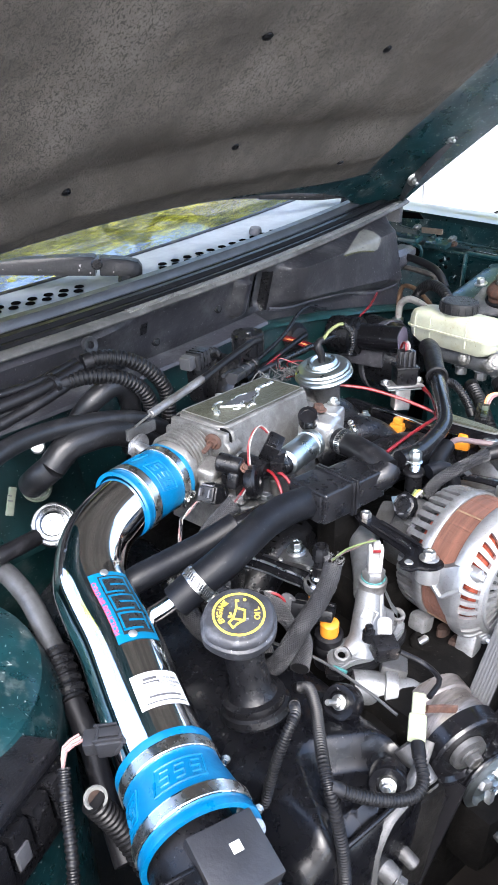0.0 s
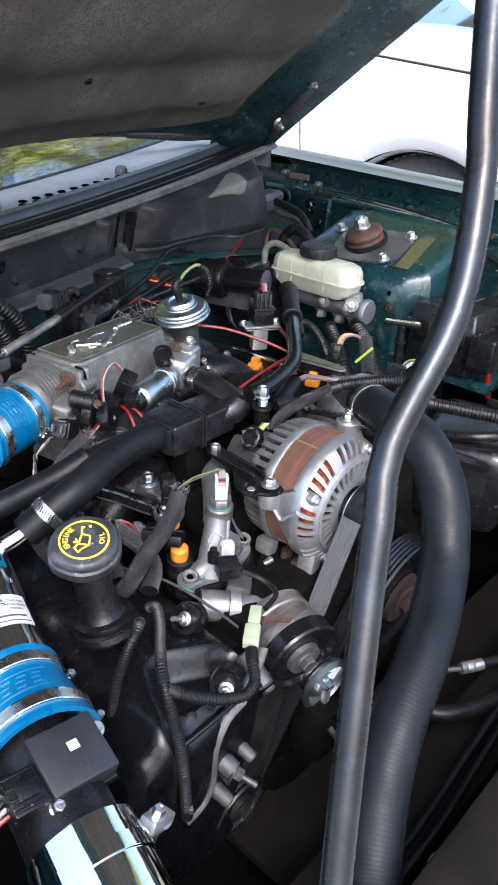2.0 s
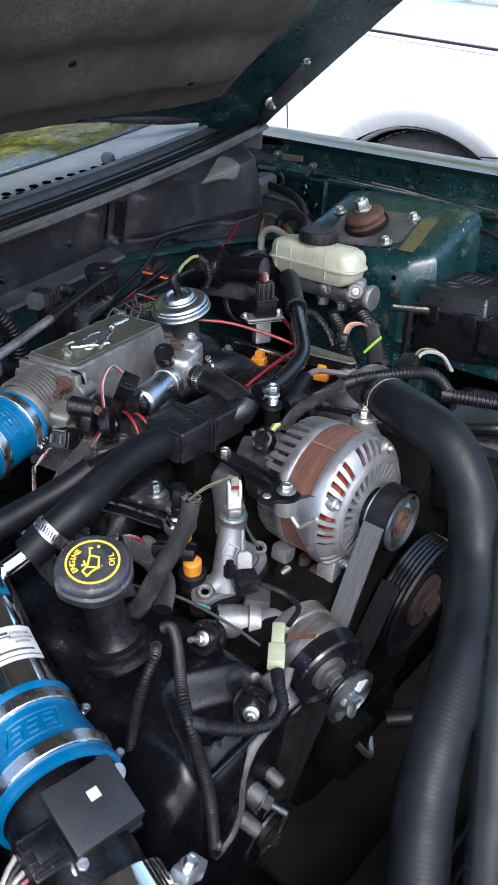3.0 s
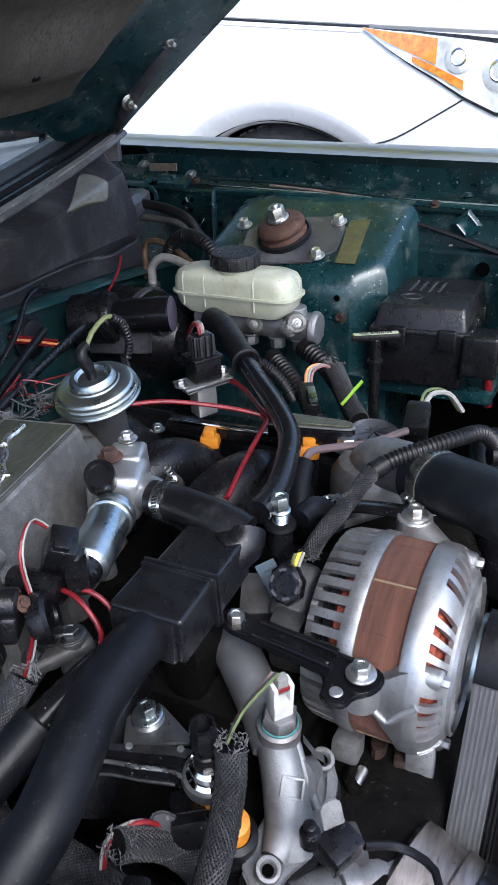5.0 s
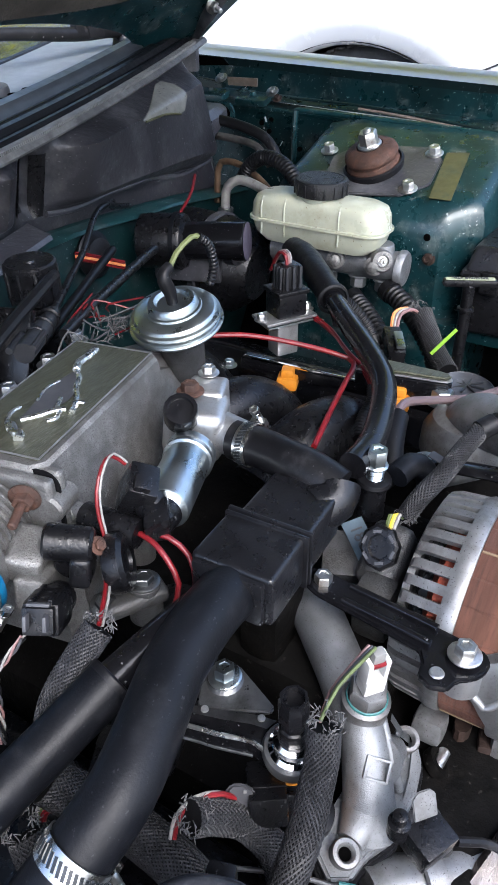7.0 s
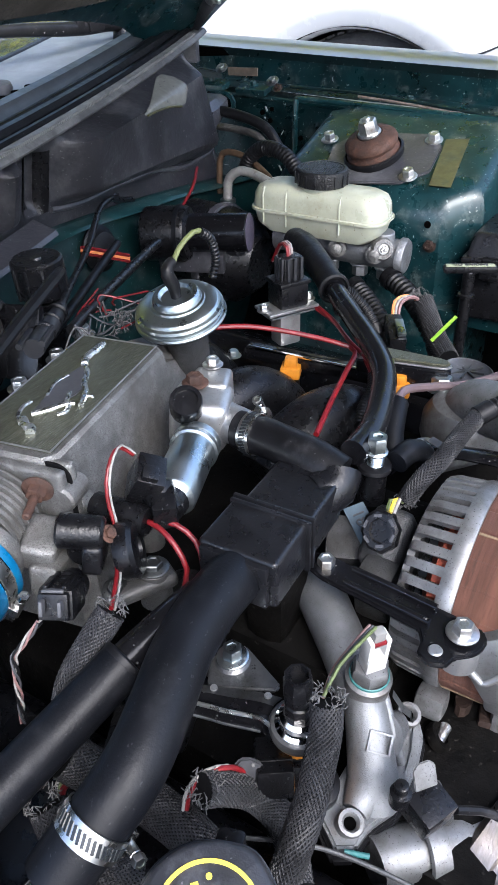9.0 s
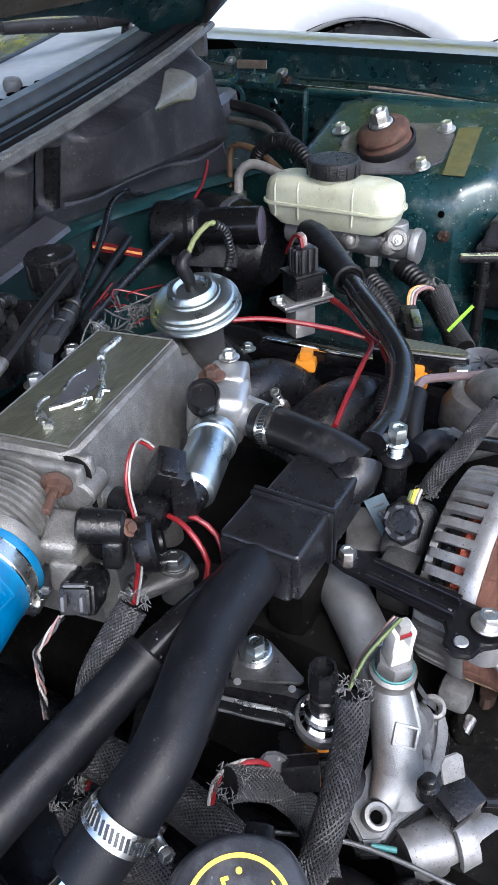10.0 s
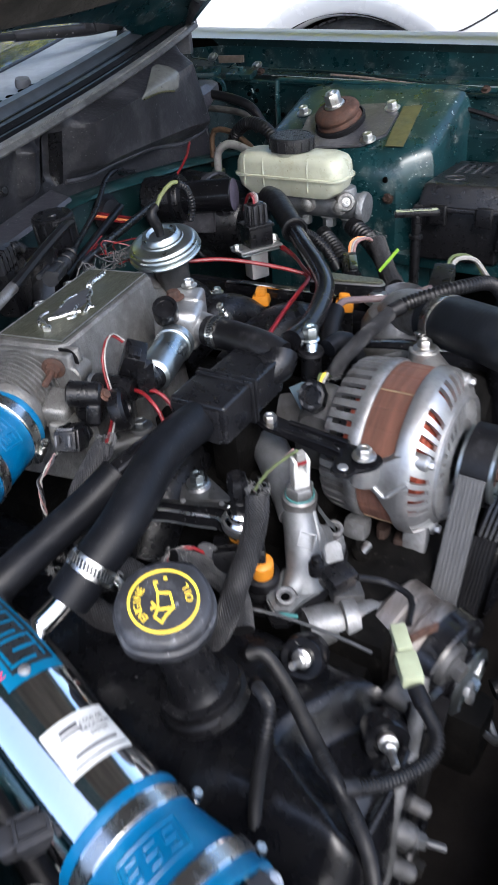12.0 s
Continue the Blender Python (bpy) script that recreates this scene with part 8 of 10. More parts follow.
def rring(hx, hy, z, c, cy0=0.617):
    P = []
    for sx, sy, a0 in ((1, 1, 0), (-1, 1, 90), (-1, -1, 180), (1, -1, 270)):
        for k in range(6):
            a = radians(a0 + 18 * k)
            P.append((0.437 + sx * (hx - c) + c * math.cos(a), cy0 + sy * (hy - c) + c * math.sin(a), z))
    return P
rows = [rring(0.020, 0.062, 0.812, 0.015), rring(0.026, 0.078, 0.813, 0.018), rring(0.031, 0.092, 0.824, 0.022), rring(0.033, 0.0965, 0.8405, 0.022), rring(0.0365, 0.1000, 0.8410, 0.024), rring(0.0365, 0.1000, 0.8445, 0.024),
        rring(0.0335, 0.097, 0.8450, 0.022), rring(0.0335, 0.096, 0.862, 0.024), rring(0.031, 0.092, 0.871, 0.024), rring(0.025, 0.082, 0.876, 0.022), rring(0.010, 0.03, 0.8775, 0.008)]
part("tank", loft(B(), rows, True), reservoir_mat, res)
for y in (0.575, 0.655, 0.69):
    part("mould_line", tube(B(), [(0.4035, y, 0.824), (0.4035, y, 0.840), (0.4030, y, 0.862), (0.409, y, 0.873)], 0.0014, 6), reservoir_mat, res)
part("filler_neck", cyl(B(), (0.437, 0.618, 0.870), (0.437, 0.618, 0.884), 0.030, 0.029, 34), reservoir_mat, res)
bm = lathe(B(), [(0, 0), (0.0340, 0), (0.0348, 0.002), (0.0352, 0.016), (0.0345, 0.0195), (0.0330, 0.0205), (0.0305, 0.0205), (0.0298, 0.0195), (0, 0.0195)], (0.437, 0.618, 0.880), (-0.02, -0.03, 1), 72)
scap = part("cap", bm, M("cap_plastic", (0.0050, 0.0050, 0.0058), 0.34, 0, 0.3, 60, 1.0, 420, stain=(0.016, 0.016, 0.018), sscale=200, samt=0.4), res, "black screw cap with grip ribs and hatched top")
CM = aim((0.437, 0.618, 0.880), (-0.02, -0.03, 1))
for k in range(16):
    part("grip_rib", join(B(), rbox(B(), (0, 0, 0), (0.0024, 0.0032, 0.0160), 0.0009), CM @ Matrix.Rotation(k * math.pi / 8, 4, "Z") @ Matrix.Translation((0.0354, 0, 0.0085))), lid_black, scap)
bm = B()
for k in range(-9, 10):
    h = math.sqrt(max(0.0, 0.0285 ** 2 - (0.003 * k) ** 2))
    join(bm, rbox(B(), (0.003 * k, 0, 0.0197), (0.0011, 2 * h, 0.0009), 0), CM)
    join(bm, rbox(B(), (0, 0.003 * k, 0.0197), (2 * h, 0.0011, 0.0009), 0), CM)
tagged(part("hatching", bm, lid_black, scap, "raised square hatching"), kind="stuff")

PIPE1 = [(0.500, 0.810, 0.775), (0.500, 0.810, 0.830), (0.501, 0.806, 0.850), (0.505, 0.790, 0.861), (0.505, 0.765, 0.859), (0.487, 0.715, 0.850), (0.470, 0.69, 0.846)]
lines = thing("brake_pipe", "bare steel brake pipes with hex nut beside the booster", "brake pipe", (0.515, 0.842, 0.79))
part("pipe", tube(B(), PIPE1, 0.0072, 14), M("pale_steel_tube", (0.36, 0.35, 0.33), 0.5, 0.6, 0.25, 50, 0.2, 300, stain=(0.22, 0.20, 0.17), sscale=40, samt=0.3), lines)
part("nut", hexhead(lathe(B(), [(0.0085, 0.012), (0.012, 0.012), (0.012, 0.018), (0.0085, 0.019)], (0.500, 0.810, 0.800), (0, 0, 1), 20), (0.500, 0.810, 0.795), (0, 0, 1), 0.0105, 0.013, 0), zinc, lines)
part("pipe", tube(B(), [(0.575, 0.875, 0.80), (0.577, 0.872, 0.855), (0.575, 0.855, 0.868), (0.560, 0.81, 0.866), (0.545, 0.765, 0.848), (0.535, 0.74, 0.83)], 0.0052, 12), M("brown_stained_pipe", (0.16, 0.10, 0.06), 0.45, 0.5, 0.4, 60), lines, "brown stained pipe")
part("sleeve", tube(B(), [(0.555, 0.815, 0.845), (0.552, 0.795, 0.874), (0.545, 0.765, 0.889), (0.532, 0.725, 0.884), (0.52, 0.69, 0.858)], 0.0115, 14, rib=0.0012, pitch=0.006), conv, lines, "black corrugated sleeve")
part("loom", tube(B(), [(0.60, 0.98, 0.90), (0.62, 0.93, 0.918), (0.625, 0.87, 0.915), (0.62, 0.81, 0.90), (0.615, 0.78, 0.87)], 0.0085, 12), rubber, lines)
booster = thing("brake_booster", "black brake booster drum in shade", "brake booster", (0.43, 0.80, 0.68))
part("drum", lathe(B(), [(0, 0), (0.04, 0), (0.066, 0.03), (0.072, 0.07), (0.072, 0.13), (0, 0.13)], (0.44, 0.715, 0.750), (0, 1, 0.05), 44), black_plastic, booster)
part("rim", lathe(B(), [(0.072, 0.066), (0.0755, 0.068), (0.0755, 0.078), (0.072, 0.080)], (0.44, 0.715, 0.750), (0, 1, 0.05), 44), black_panel, booster)
part("check_valve", lathe(B(), [(0.012, -0.01), (0.012, 0.01), (0.007, 0.012), (0.007, 0.024), (0, 0.024)], (0.385, 0.725, 0.79), (-0.3, -1, 0.2), 18), black_panel, booster)
can = thing("vacuum_canister", "black cylindrical vacuum canister with purple-tinged end cap", "canister", (0.375, 0.77, 0.79))
c0, c1_ = Vector((0.386, 0.702, 0.815)), Vector((0.338, 0.845, 0.806))
part("body", lathe(B(), [(0, 0), (0.0245, 0), (0.0265, 0.002), (0.0265, 0.148), (0, 0.148)], c0, c1_ - c0, 40), black_gloss, can)
part("end_cap", lathe(B(), [(0, 0.0012), (0.0240, 0.0012), (0.0262, 0)], c0, c0 - c1_, 40), M("purple_black_cap", (0.07, 0.062, 0.09), 0.32, 0, 0.2, 30), can, "dusty purple-black end cap")
part("rear_collar", lathe(B(), [(0.0265, 0.085), (0.036, 0.088), (0.038, 0.092), (0.038, 0.150), (0.03, 0.155), (0, 0.156)], c0, c1_ - c0, 40), black_plastic, can)
part("strap", lathe(B(), [(0.0385, 0.096), (0.040, 0.096), (0.040, 0.102), (0.0385, 0.102)], c0, c1_ - c0, 40), rubber_soft, can)
part("bracket", rbox(B(), (0.37, 0.79, 0.775), (0.03, 0.10, 0.05), 0.006, (0, 0, 18)), black_panel, can)
part("lead", tube(B(), [(0.352, 0.80, 0.838), (0.375, 0.80, 0.850), (0.41, 0.81, 0.862), (0.45, 0.83, 0.875)], 0.0022, 6), red_wire, can)

# ---- vacuum regulator on its bracket ----
reg = thing("vacuum_regulator", "black vacuum regulator with plug on an aluminium bracket", "regulator", (0.180, 0.53, 0.78))
part("bracket_post", rbox(B(), (0.176, 0.530, 0.800), (0.026, 0.022, 0.040), 0.003, (0, 0, -30)), bright_alu, reg)
part("bracket_plate", rbox(B(), (0.178, 0.530, 0.8215), (0.062, 0.034, 0.0035), 0.001, (0, 0, -30)), bright_alu, reg)
part("bracket_plate", rbox(B(), (0.178, 0.530, 0.8165), (0.056, 0.030, 0.0025), 0.001, (0, 0, -30)), zinc, reg)
for dx, dy in ((-0.026, 0.013), (0.025, -0.013)):
    bolt(reg, (0.178 + dx, 0.530 + dy, 0.823), (0, 0, 1), 0.0052, steel, 0.006)
part("body", rbox(B(), (0.181, 0.530, 0.838), (0.034, 0.030, 0.030), 0.003, (0, 0, -30)), black_plastic, reg)
part("plug", rbox(B(), (0.184, 0.530, 0.863), (0.026, 0.021, 0.028), 0.003, (0, 0, -30), 2, 0.9), black_plastic, reg)
RG = Matrix.Translation((0.184, 0.530, 0.863)) @ pose(0, 0, 0, 0, 0, -30)
for x_, y_, w_, d_ in ((-0.0125, -0.006, 0.004, 0.0035), (-0.0125, 0.0, 0.004, 0.0035), (-0.0125, 0.006, 0.004, 0.0035), (-0.008, -0.0105, 0.0035, 0.004), (0.0, -0.0105, 0.0035, 0.004), (0.008, -0.0105, 0.0035, 0.004)):
    part("plug_rib", join(B(), rbox(B(), (0, 0, 0), (w_, d_, 0.027), 0.0008), RG @ Matrix.Translation((x_, y_, 0))), slate, reg)
part("collar", join(B(), rbox(B(), (0, 0, 0), (0.038, 0.034, 0.005), 0.0015), RG @ Matrix.Translation((-0.002, 0, -0.013))), black_plastic, reg)
for k, m_ in enumerate((red_wire, pink_wire, white_wire)):
    part("lead", tube(B(), [(0.180 + 0.004 * k, 0.530, 0.876), (0.181 + 0.004 * k, 0.532, 0.886), (0.190 + 0.003 * k, 0.545, 0.884), (0.20, 0.56, 0.86)], 0.0018, 6), m_, reg)

# ---- long rubber vacuum hose with boot ----
vh = thing("vacuum_hose", "shiny black hose with thick boot curving over the engine", "hose", (0.20, 0.46, 0.80))
HH = [(0.330, 0.600, 0.836), (0.300, 0.570, 0.842), (0.255, 0.530, 0.842), (0.215, 0.492, 0.836), (0.165, 0.447, 0.833), (0.125, 0.410, 0.830), (0.085, 0.379, 0.826), (0.040, 0.362, 0.822), (-0.005, 0.352, 0.820), (-0.040, 0.352, 0.820)]
part("hose", tube(B(), HH[2:], 0.0112, 18), black_gloss, vh)
part("boot", tube(B(), HH[:4], lambda s: 0.0165 - 0.002 * s, 18), rubber, vh)
part("boot_lip", lathe(B(), [(0.0155, -0.003), (0.0175, -0.002), (0.0175, 0.003), (0.0150, 0.004)], HH[3], Vector(HH[3]) - Vector(HH[2]), 24), rubber, vh)
rw = thing("red_wire", "taped red wires looping over the regulator", "wire", (0.15, 0.45, 0.80))
part("wire", tube(B(), [(0.055, 0.552, 0.842), (0.085, 0.520, 0.838), (0.115, 0.482, 0.826), (0.140, 0.450, 0.812), (0.138, 0.430, 0.808), (0.100, 0.422, 0.806), (0.05, 0.412, 0.806), (-0.008, 0.400, 0.803)], 0.0026, 8), red_wire, rw)
part("wire", tube(B(), [(0.205, 0.515, 0.820), (0.185, 0.478, 0.814), (0.155, 0.445, 0.810), (0.130, 0.412, 0.806), (0.112, 0.398, 0.798)], 0.0023, 8), red_wire, rw)
part("wire", tube(B(), [(0.205, 0.519, 0.817), (0.188, 0.480, 0.811), (0.160, 0.447, 0.808), (0.136, 0.418, 0.803), (0.118, 0.398, 0.790)], 0.0020, 8), red_wire, rw)
part("sleeve", tube(B(), [(0.115, 0.40, 0.80), (0.095, 0.392, 0.797), (0.065, 0.388, 0.795), (0.04, 0.38, 0.79)], 0.0055, 10, rib=0.001, pitch=0.004), conv, rw)

# ---- driver's bank: rail, injectors, runners ----
r2 = thing("fuel_rail", "black fuel rail with bright top edge on the driver's bank", "fuel rail", (0.16, 0.44, 0.76))
part("tube", rbox(B(), (0.166, 0.470, 0.768), (0.020, 0.20, 0.014), 0.004, (0, 0, 4)), black_gloss, r2)
part("edge", rbox(B(), (0.158, 0.470, 0.7765), (0.004, 0.19, 0.003), 0.001, (0, 0, 4)), chrome, r2)
OP = Matrix.Translation((0.152, 0.372, 0.806)) @ pose(0, 0, 0, 0, 3, 0)
oo = [(-0.019, 0.052), (0.009, 0.053), (0.014, -0.022), (0.012, -0.031), (0.006, -0.035), (0.000, -0.032), (-0.004, -0.020)]
part("olive_bracket", prism(B(), oo, 0.003, OP), olive_plate, r2, "olive chromate bracket")
part("bracket_edge", prism(B(), [(1.10 * x + 0.0003, 1.04 * y) for x, y in oo], 0.002, OP @ Matrix.Translation((0, 0, -0.0025))), bright_alu, r2)
part("bracket_skirt", prism(B(), [(1.06 * x, 1.03 * y) for x, y in oo], 0.014, OP @ Matrix.Translation((0, 0, -0.017))), black_gloss, r2)
part("post", rbox(B(), (0.152, 0.372, 0.785), (0.014, 0.05, 0.030), 0.004), black_gloss, r2)
bolt(r2, (0.150, 0.342, 0.785), (0, 0, 1), 0.0105, zinc, 0.010)
bolt(r2, (0.213, 0.498, 0.735), (0, 0, 1), 0.006, zinc, 0.006)
bolt(r2, (0.166, 0.594, 0.750), (0, 0, 1), 0.006, zinc, 0.006)
for p in ((0.148, 0.508, 0.762), (0.142, 0.382, 0.778), (0.150, 0.630, 0.752)):
    i = thing("fuel_injector", "fuel injector with orange clip under the rail", "injector", p, "fuel injectors")
    part("clip", rbox(rbox(B(), p, (0.022, 0.022, 0.014), 0.003, (0, 0, 20)), (p[0], p[1], p[2] + 0.010), (0.014, 0.014, 0.012), 0.003, (0, 0, 20)), orange, i)
    part("body", cyl(B(), (p[0], p[1], p[2] - 0.06), (p[0], p[1], p[2] - 0.007), 0.009, 0.010), black_plastic, i)
run = thing("intake_manifold", "gloss black plastic intake runner humps", "intake manifold", (0.08, 0.47, 0.68))
for pts, r in (([(0.0, 0.545, 0.74), (0.045, 0.530, 0.765), (0.085, 0.515, 0.762), (0.122, 0.505, 0.730), (0.138, 0.50, 0.69)], 0.030), ([(-0.01, 0.445, 0.74), (0.035, 0.432, 0.765), (0.08, 0.418, 0.765), (0.118, 0.408, 0.735), (0.14, 0.40, 0.69)], 0.034),
               ([(0.01, 0.64, 0.74), (0.06, 0.63, 0.765), (0.12, 0.615, 0.755), (0.16, 0.60, 0.70)], 0.03), ([(-0.24, 0.42, 0.66), (-0.2, 0.42, 0.70), (-0.14, 0.43, 0.72)], 0.03)):
    part("runner", tube(B(), pts, r, 26), black_plastic, run)

# ---- tall stud behind the box ----
tall = thing("stand_off_stud", "tall zinc stud and nut on a black stand", "stud", (-0.026, 0.338, 0.77))
part("stand", cyl(B(), (-0.020, 0.342, 0.765), (-0.025, 0.339, 0.800), 0.0115, 0.0105, 22), black_plastic, tall)
part("washer", lathe(B(), [(0.0130, 0), (0.0140, 0.002), (0.0130, 0.005), (0.010, 0.006), (0, 0.006)], (-0.025, 0.339, 0.800), (-0.05, -0.05, 1), 26), rubber, tall)
part("thread", lathe(B(), [(0.0070, 0.004), (0.0070, 0.006)] + [(0.0070 - 0.001 * (k % 2), 0.006 + 0.0012 * k) for k in range(12)] + [(0.0, 0.021)], (-0.025, 0.339, 0.800), (-0.05, -0.05, 1), 20), zinc, tall)
part("nut", hexhead(B(), (-0.0258, 0.3385, 0.817), (-0.05, -0.05, 1), 0.0082, 0.014, 1.0), zinc, tall)
stampt = thing("engine_tag", "grey engine boss with pale blue printed tag", "label", (-0.045, 0.338, 0.74))
part("boss", rbox(B(), (-0.052, 0.338, 0.742), (0.040, 0.050, 0.030), 0.008, (-10, -30, 20)), dull_cast, stampt)
tg = Matrix.Translation((-0.050, 0.335, 0.760)) @ pose(0, 0, 0, -10, -26, 55)
part("tag", prism(B(), [(-0.019, -0.009), (0.019, -0.009), (0.019, 0.009), (-0.019, 0.009)], 0.0008, tg, 0), label_blue, stampt)
part("print", letters("1881", 0.014, tg @ Matrix.Translation((0, 0, 0.0012)) @ Matrix.Rotation(math.pi, 4, "Z")), ink, stampt)

# ---- alternator wiring to the driver's side ----
loom([(-0.040, 0.306, 0.790), (-0.030, 0.299, 0.806), (-0.012, 0.290, 0.818), (0.020, 0.286, 0.823), (0.052, 0.281, 0.826)], 0.0068, "black braided alternator loom rising from its plug", (-0.040, 0.306, 0.788))
loom([(0.048, 0.282, 0.826), (0.066, 0.268, 0.832), (0.085, 0.245, 0.838), (0.110, 0.222, 0.840), (0.145, 0.205, 0.83), (0.18, 0.19, 0.79)], 0.0080, "corrugated loom over the radiator hose", None, conv, 0.0012)
aw = thing("alternator_lead", "green and yellow leads into the alternator plug", "wire", (-0.045, 0.308, 0.78))
for k, m_ in enumerate((green_wire, yellow, white_wire)):
    part("lead", tube(B(), [(-0.042 + 0.003 * k, 0.307, 0.790), (-0.050 + 0.002 * k, 0.315 - 0.003 * k, 0.794), (-0.062, 0.312 - 0.002 * k, 0.788)], 0.0016, 6), m_, aw)
sw = thing("sensor_lead", "thin green and brown sensor leads", "wire", (-0.19, 0.285, 0.775))
for k, m_ in enumerate((green_wire, grey_plastic, pink_wire)):
    part("lead", tube(B(), [(-0.166, 0.277 + 0.002 * k, 0.786), (-0.180, 0.279 + 0.003 * k, 0.788 - 0.003 * k), (-0.206, 0.284 + 0.002 * k, 0.787 - 0.003 * k), (-0.228, 0.284, 0.782)], 0.0012, 6), m_, sw)
gb = thing("grey_boot_lead", "grey rubber boot with red and grey lead", "wire", (0.05, 0.36, 0.78))
part("boot", tube(B(), [(0.018, 0.340, 0.780), (0.035, 0.348, 0.792), (0.055, 0.354, 0.802), (0.068, 0.357, 0.806)], 0.0105, 14), rubber_soft, gb)
part("boot_arm", tube(B(), [(-0.014, 0.325, 0.804), (0.004, 0.320, 0.806), (0.014, 0.312, 0.798), (0.016, 0.305, 0.78)], 0.010, 14), rubber_soft, gb)
part("lead", tube(B(), [(0.062, 0.356, 0.804), (0.092, 0.360, 0.806), (0.120, 0.345, 0.800), (0.150, 0.318, 0.795), (0.19, 0.29, 0.795)], 0.0042, 8), M("red_grey_lead", (0.085, 0.060, 0.062), 0.4, 0, 0.4, 20), gb)
dome2 = thing("power_steering_cap", "round black cap with moulded cross ribs", "cap", (0.227, 0.338, 0.74))
part("cap", lathe(B(), [(0, 0), (0.028, 0), (0.029, 0.004), (0.029, 0.014), (0.026, 0.016), (0.024, 0.0145), (0, 0.0145)], (0.227, 0.338, 0.752), (-0.05, -0.1, 1), 34), black_panel, dome2)
for a in (0, 45, 90, 135):
    part("cap_rib", rbox(B(), (0.227, 0.338, 0.767), (0.038, 0.0024, 0.0026), 0.001, (6, 3, a)), slate, dome2)
part("neck", cyl(B(), (0.235, 0.35, 0.66), (0.228, 0.34, 0.754), 0.024), black_plastic, dome2)

# ---- fuse box ----
fb = thing("fuse_box", "dusty black fuse box with stepped lid", "fuse box", (0.58, 0.36, 0.72))
FM = Matrix.Translation((0.582, 0.362, 0.805)) @ pose(0, 0, 0, 0, 4, 3)
def fbox(c, s, bev, taper=1.0):
    return join(B(), rbox(B(), (0, 0, 0), s, bev, seg=3, taper=taper), FM @ Matrix.Translation(c))
part("lid", fbox((0, 0, 0.0), (0.205, 0.132, 0.034), 0.006, 0.9), lid_black, fb)
part("lid_rim", fbox((0, 0, -0.018), (0.214, 0.140, 0.008), 0.003), lid_black, fb)
part("body", fbox((0, 0, -0.060), (0.196, 0.124, 0.078), 0.005), black_plastic, fb)
for dx in (-0.08, -0.02, 0.05):
    part("latch", fbox((dx, -0.068, -0.026), (0.026, 0.010, 0.030), 0.003), black_plastic, fb)
for dy in (-0.04, 0.03):
    part("latch", fbox((-0.105, dy, -0.026), (0.010, 0.026, 0.030), 0.003), black_plastic, fb)
part("bus_housing", fbox((-0.085, -0.085, -0.045), (0.05, 0.05, 0.06), 0.006), black_plastic, fb)
part("moulded_mark", join(B(), lathe(B(), [(0.016, 0), (0.016, 0.0014), (0.0135, 0.0014), (0.0135, 0)], (0, 0, 0), (0, 0, 1), 30), FM @ Matrix.Translation((-0.045, 0.025, 0.0168))), black_panel, fb)
for k in range(4):
    part("moulded_line", fbox((0.025, 0.035 - 0.014 * k, 0.0172), (0.07 - 0.008 * (k % 2), 0.004, 0.0012), 0), black_panel, fb)
part("feed_cable", tube(B(), [FM @ Vector((-0.075, -0.095, -0.06)), FM @ Vector((-0.078, -0.098, -0.09)), FM @ Vector((-0.06, -0.10, -0.13))], 0.0065, 10), red_wire, fb, "red battery feed cable")
part("shelf", rbox(B(), (0.60, 0.36, 0.70), (0.22, 0.22, 0.02), 0.006), green_paint, fb)

# ---- dipstick ----
dip = thing("oil_dipstick", "black dipstick tee handle with yellow strip", "dipstick", (0.412, 0.40, 0.70))
dm = Matrix.Translation((0.414, 0.398, 0.806)) @ pose(0, 0, 0, 0, 0, -62)
part("handle", join(B(), rbox(B(), (0, 0, 0), (0.066, 0.013, 0.009), 0.003), dm), black_plastic, dip)
part("strip", join(B(), rbox(B(), (0, 0, 0.0048), (0.060, 0.0085, 0.001), 0.0003), dm), sage_plastic, dip, "pale yellow strip with lettering")
part("words", letters("ENGINE OIL", 0.0082, dm @ Matrix.Translation((0, 0, 0.0058)) @ Matrix.Rotation(math.pi, 4, "Z")), ink, dip)
part("stem", cyl(B(), (0.414, 0.398, 0.68), (0.414, 0.398, 0.803), 0.0075), black_plastic, dip)
part("ring", lathe(B(), [(0.0075, 0), (0.0105, 0.001), (0.0105, 0.005), (0.0075, 0.006)], (0.414, 0.398, 0.768), (0, 0, 1), 20), black_plastic, dip)

# ---- small connectors and sleeves between rail and tower ----
cc = thing("sensor_connector", "black connector with grey clip and orange, white wires", "connector", (0.27, 0.43, 0.75))
part("shell", rbox(B(), (0.268, 0.436, 0.772), (0.052, 0.020, 0.018), 0.003, (0, -10, 30)), black_plastic, cc)
part("clip", rbox(B(), (0.262, 0.428, 0.783), (0.030, 0.010, 0.004), 0.001, (0, -10, 30)), zinc, cc)
for k, m_ in enumerate((orange_wire, white_wire, pink_wire)):
    part("lead", tube(B(), [(0.290, 0.448 - 0.003 * k, 0.776), (0.312, 0.455 - 0.004 * k, 0.790), (0.335, 0.448 - 0.004 * k, 0.790), (0.350, 0.435, 0.778)], 0.0022, 6), m_, cc)
solid("lime_cable_tie", tube(B(), [(0.268, 0.392, 0.772), (0.276, 0.382, 0.786), (0.284, 0.372, 0.800)], 0.0024, 8, flat=0.5), lime, "lime green cable tie end", "cable tie")
loom([(0.355, 0.435, 0.780), (0.340, 0.420, 0.765), (0.315, 0.40, 0.752), (0.285, 0.375, 0.745)], 0.012, "braided sleeve below the master cylinder", (0.357, 0.437, 0.783))
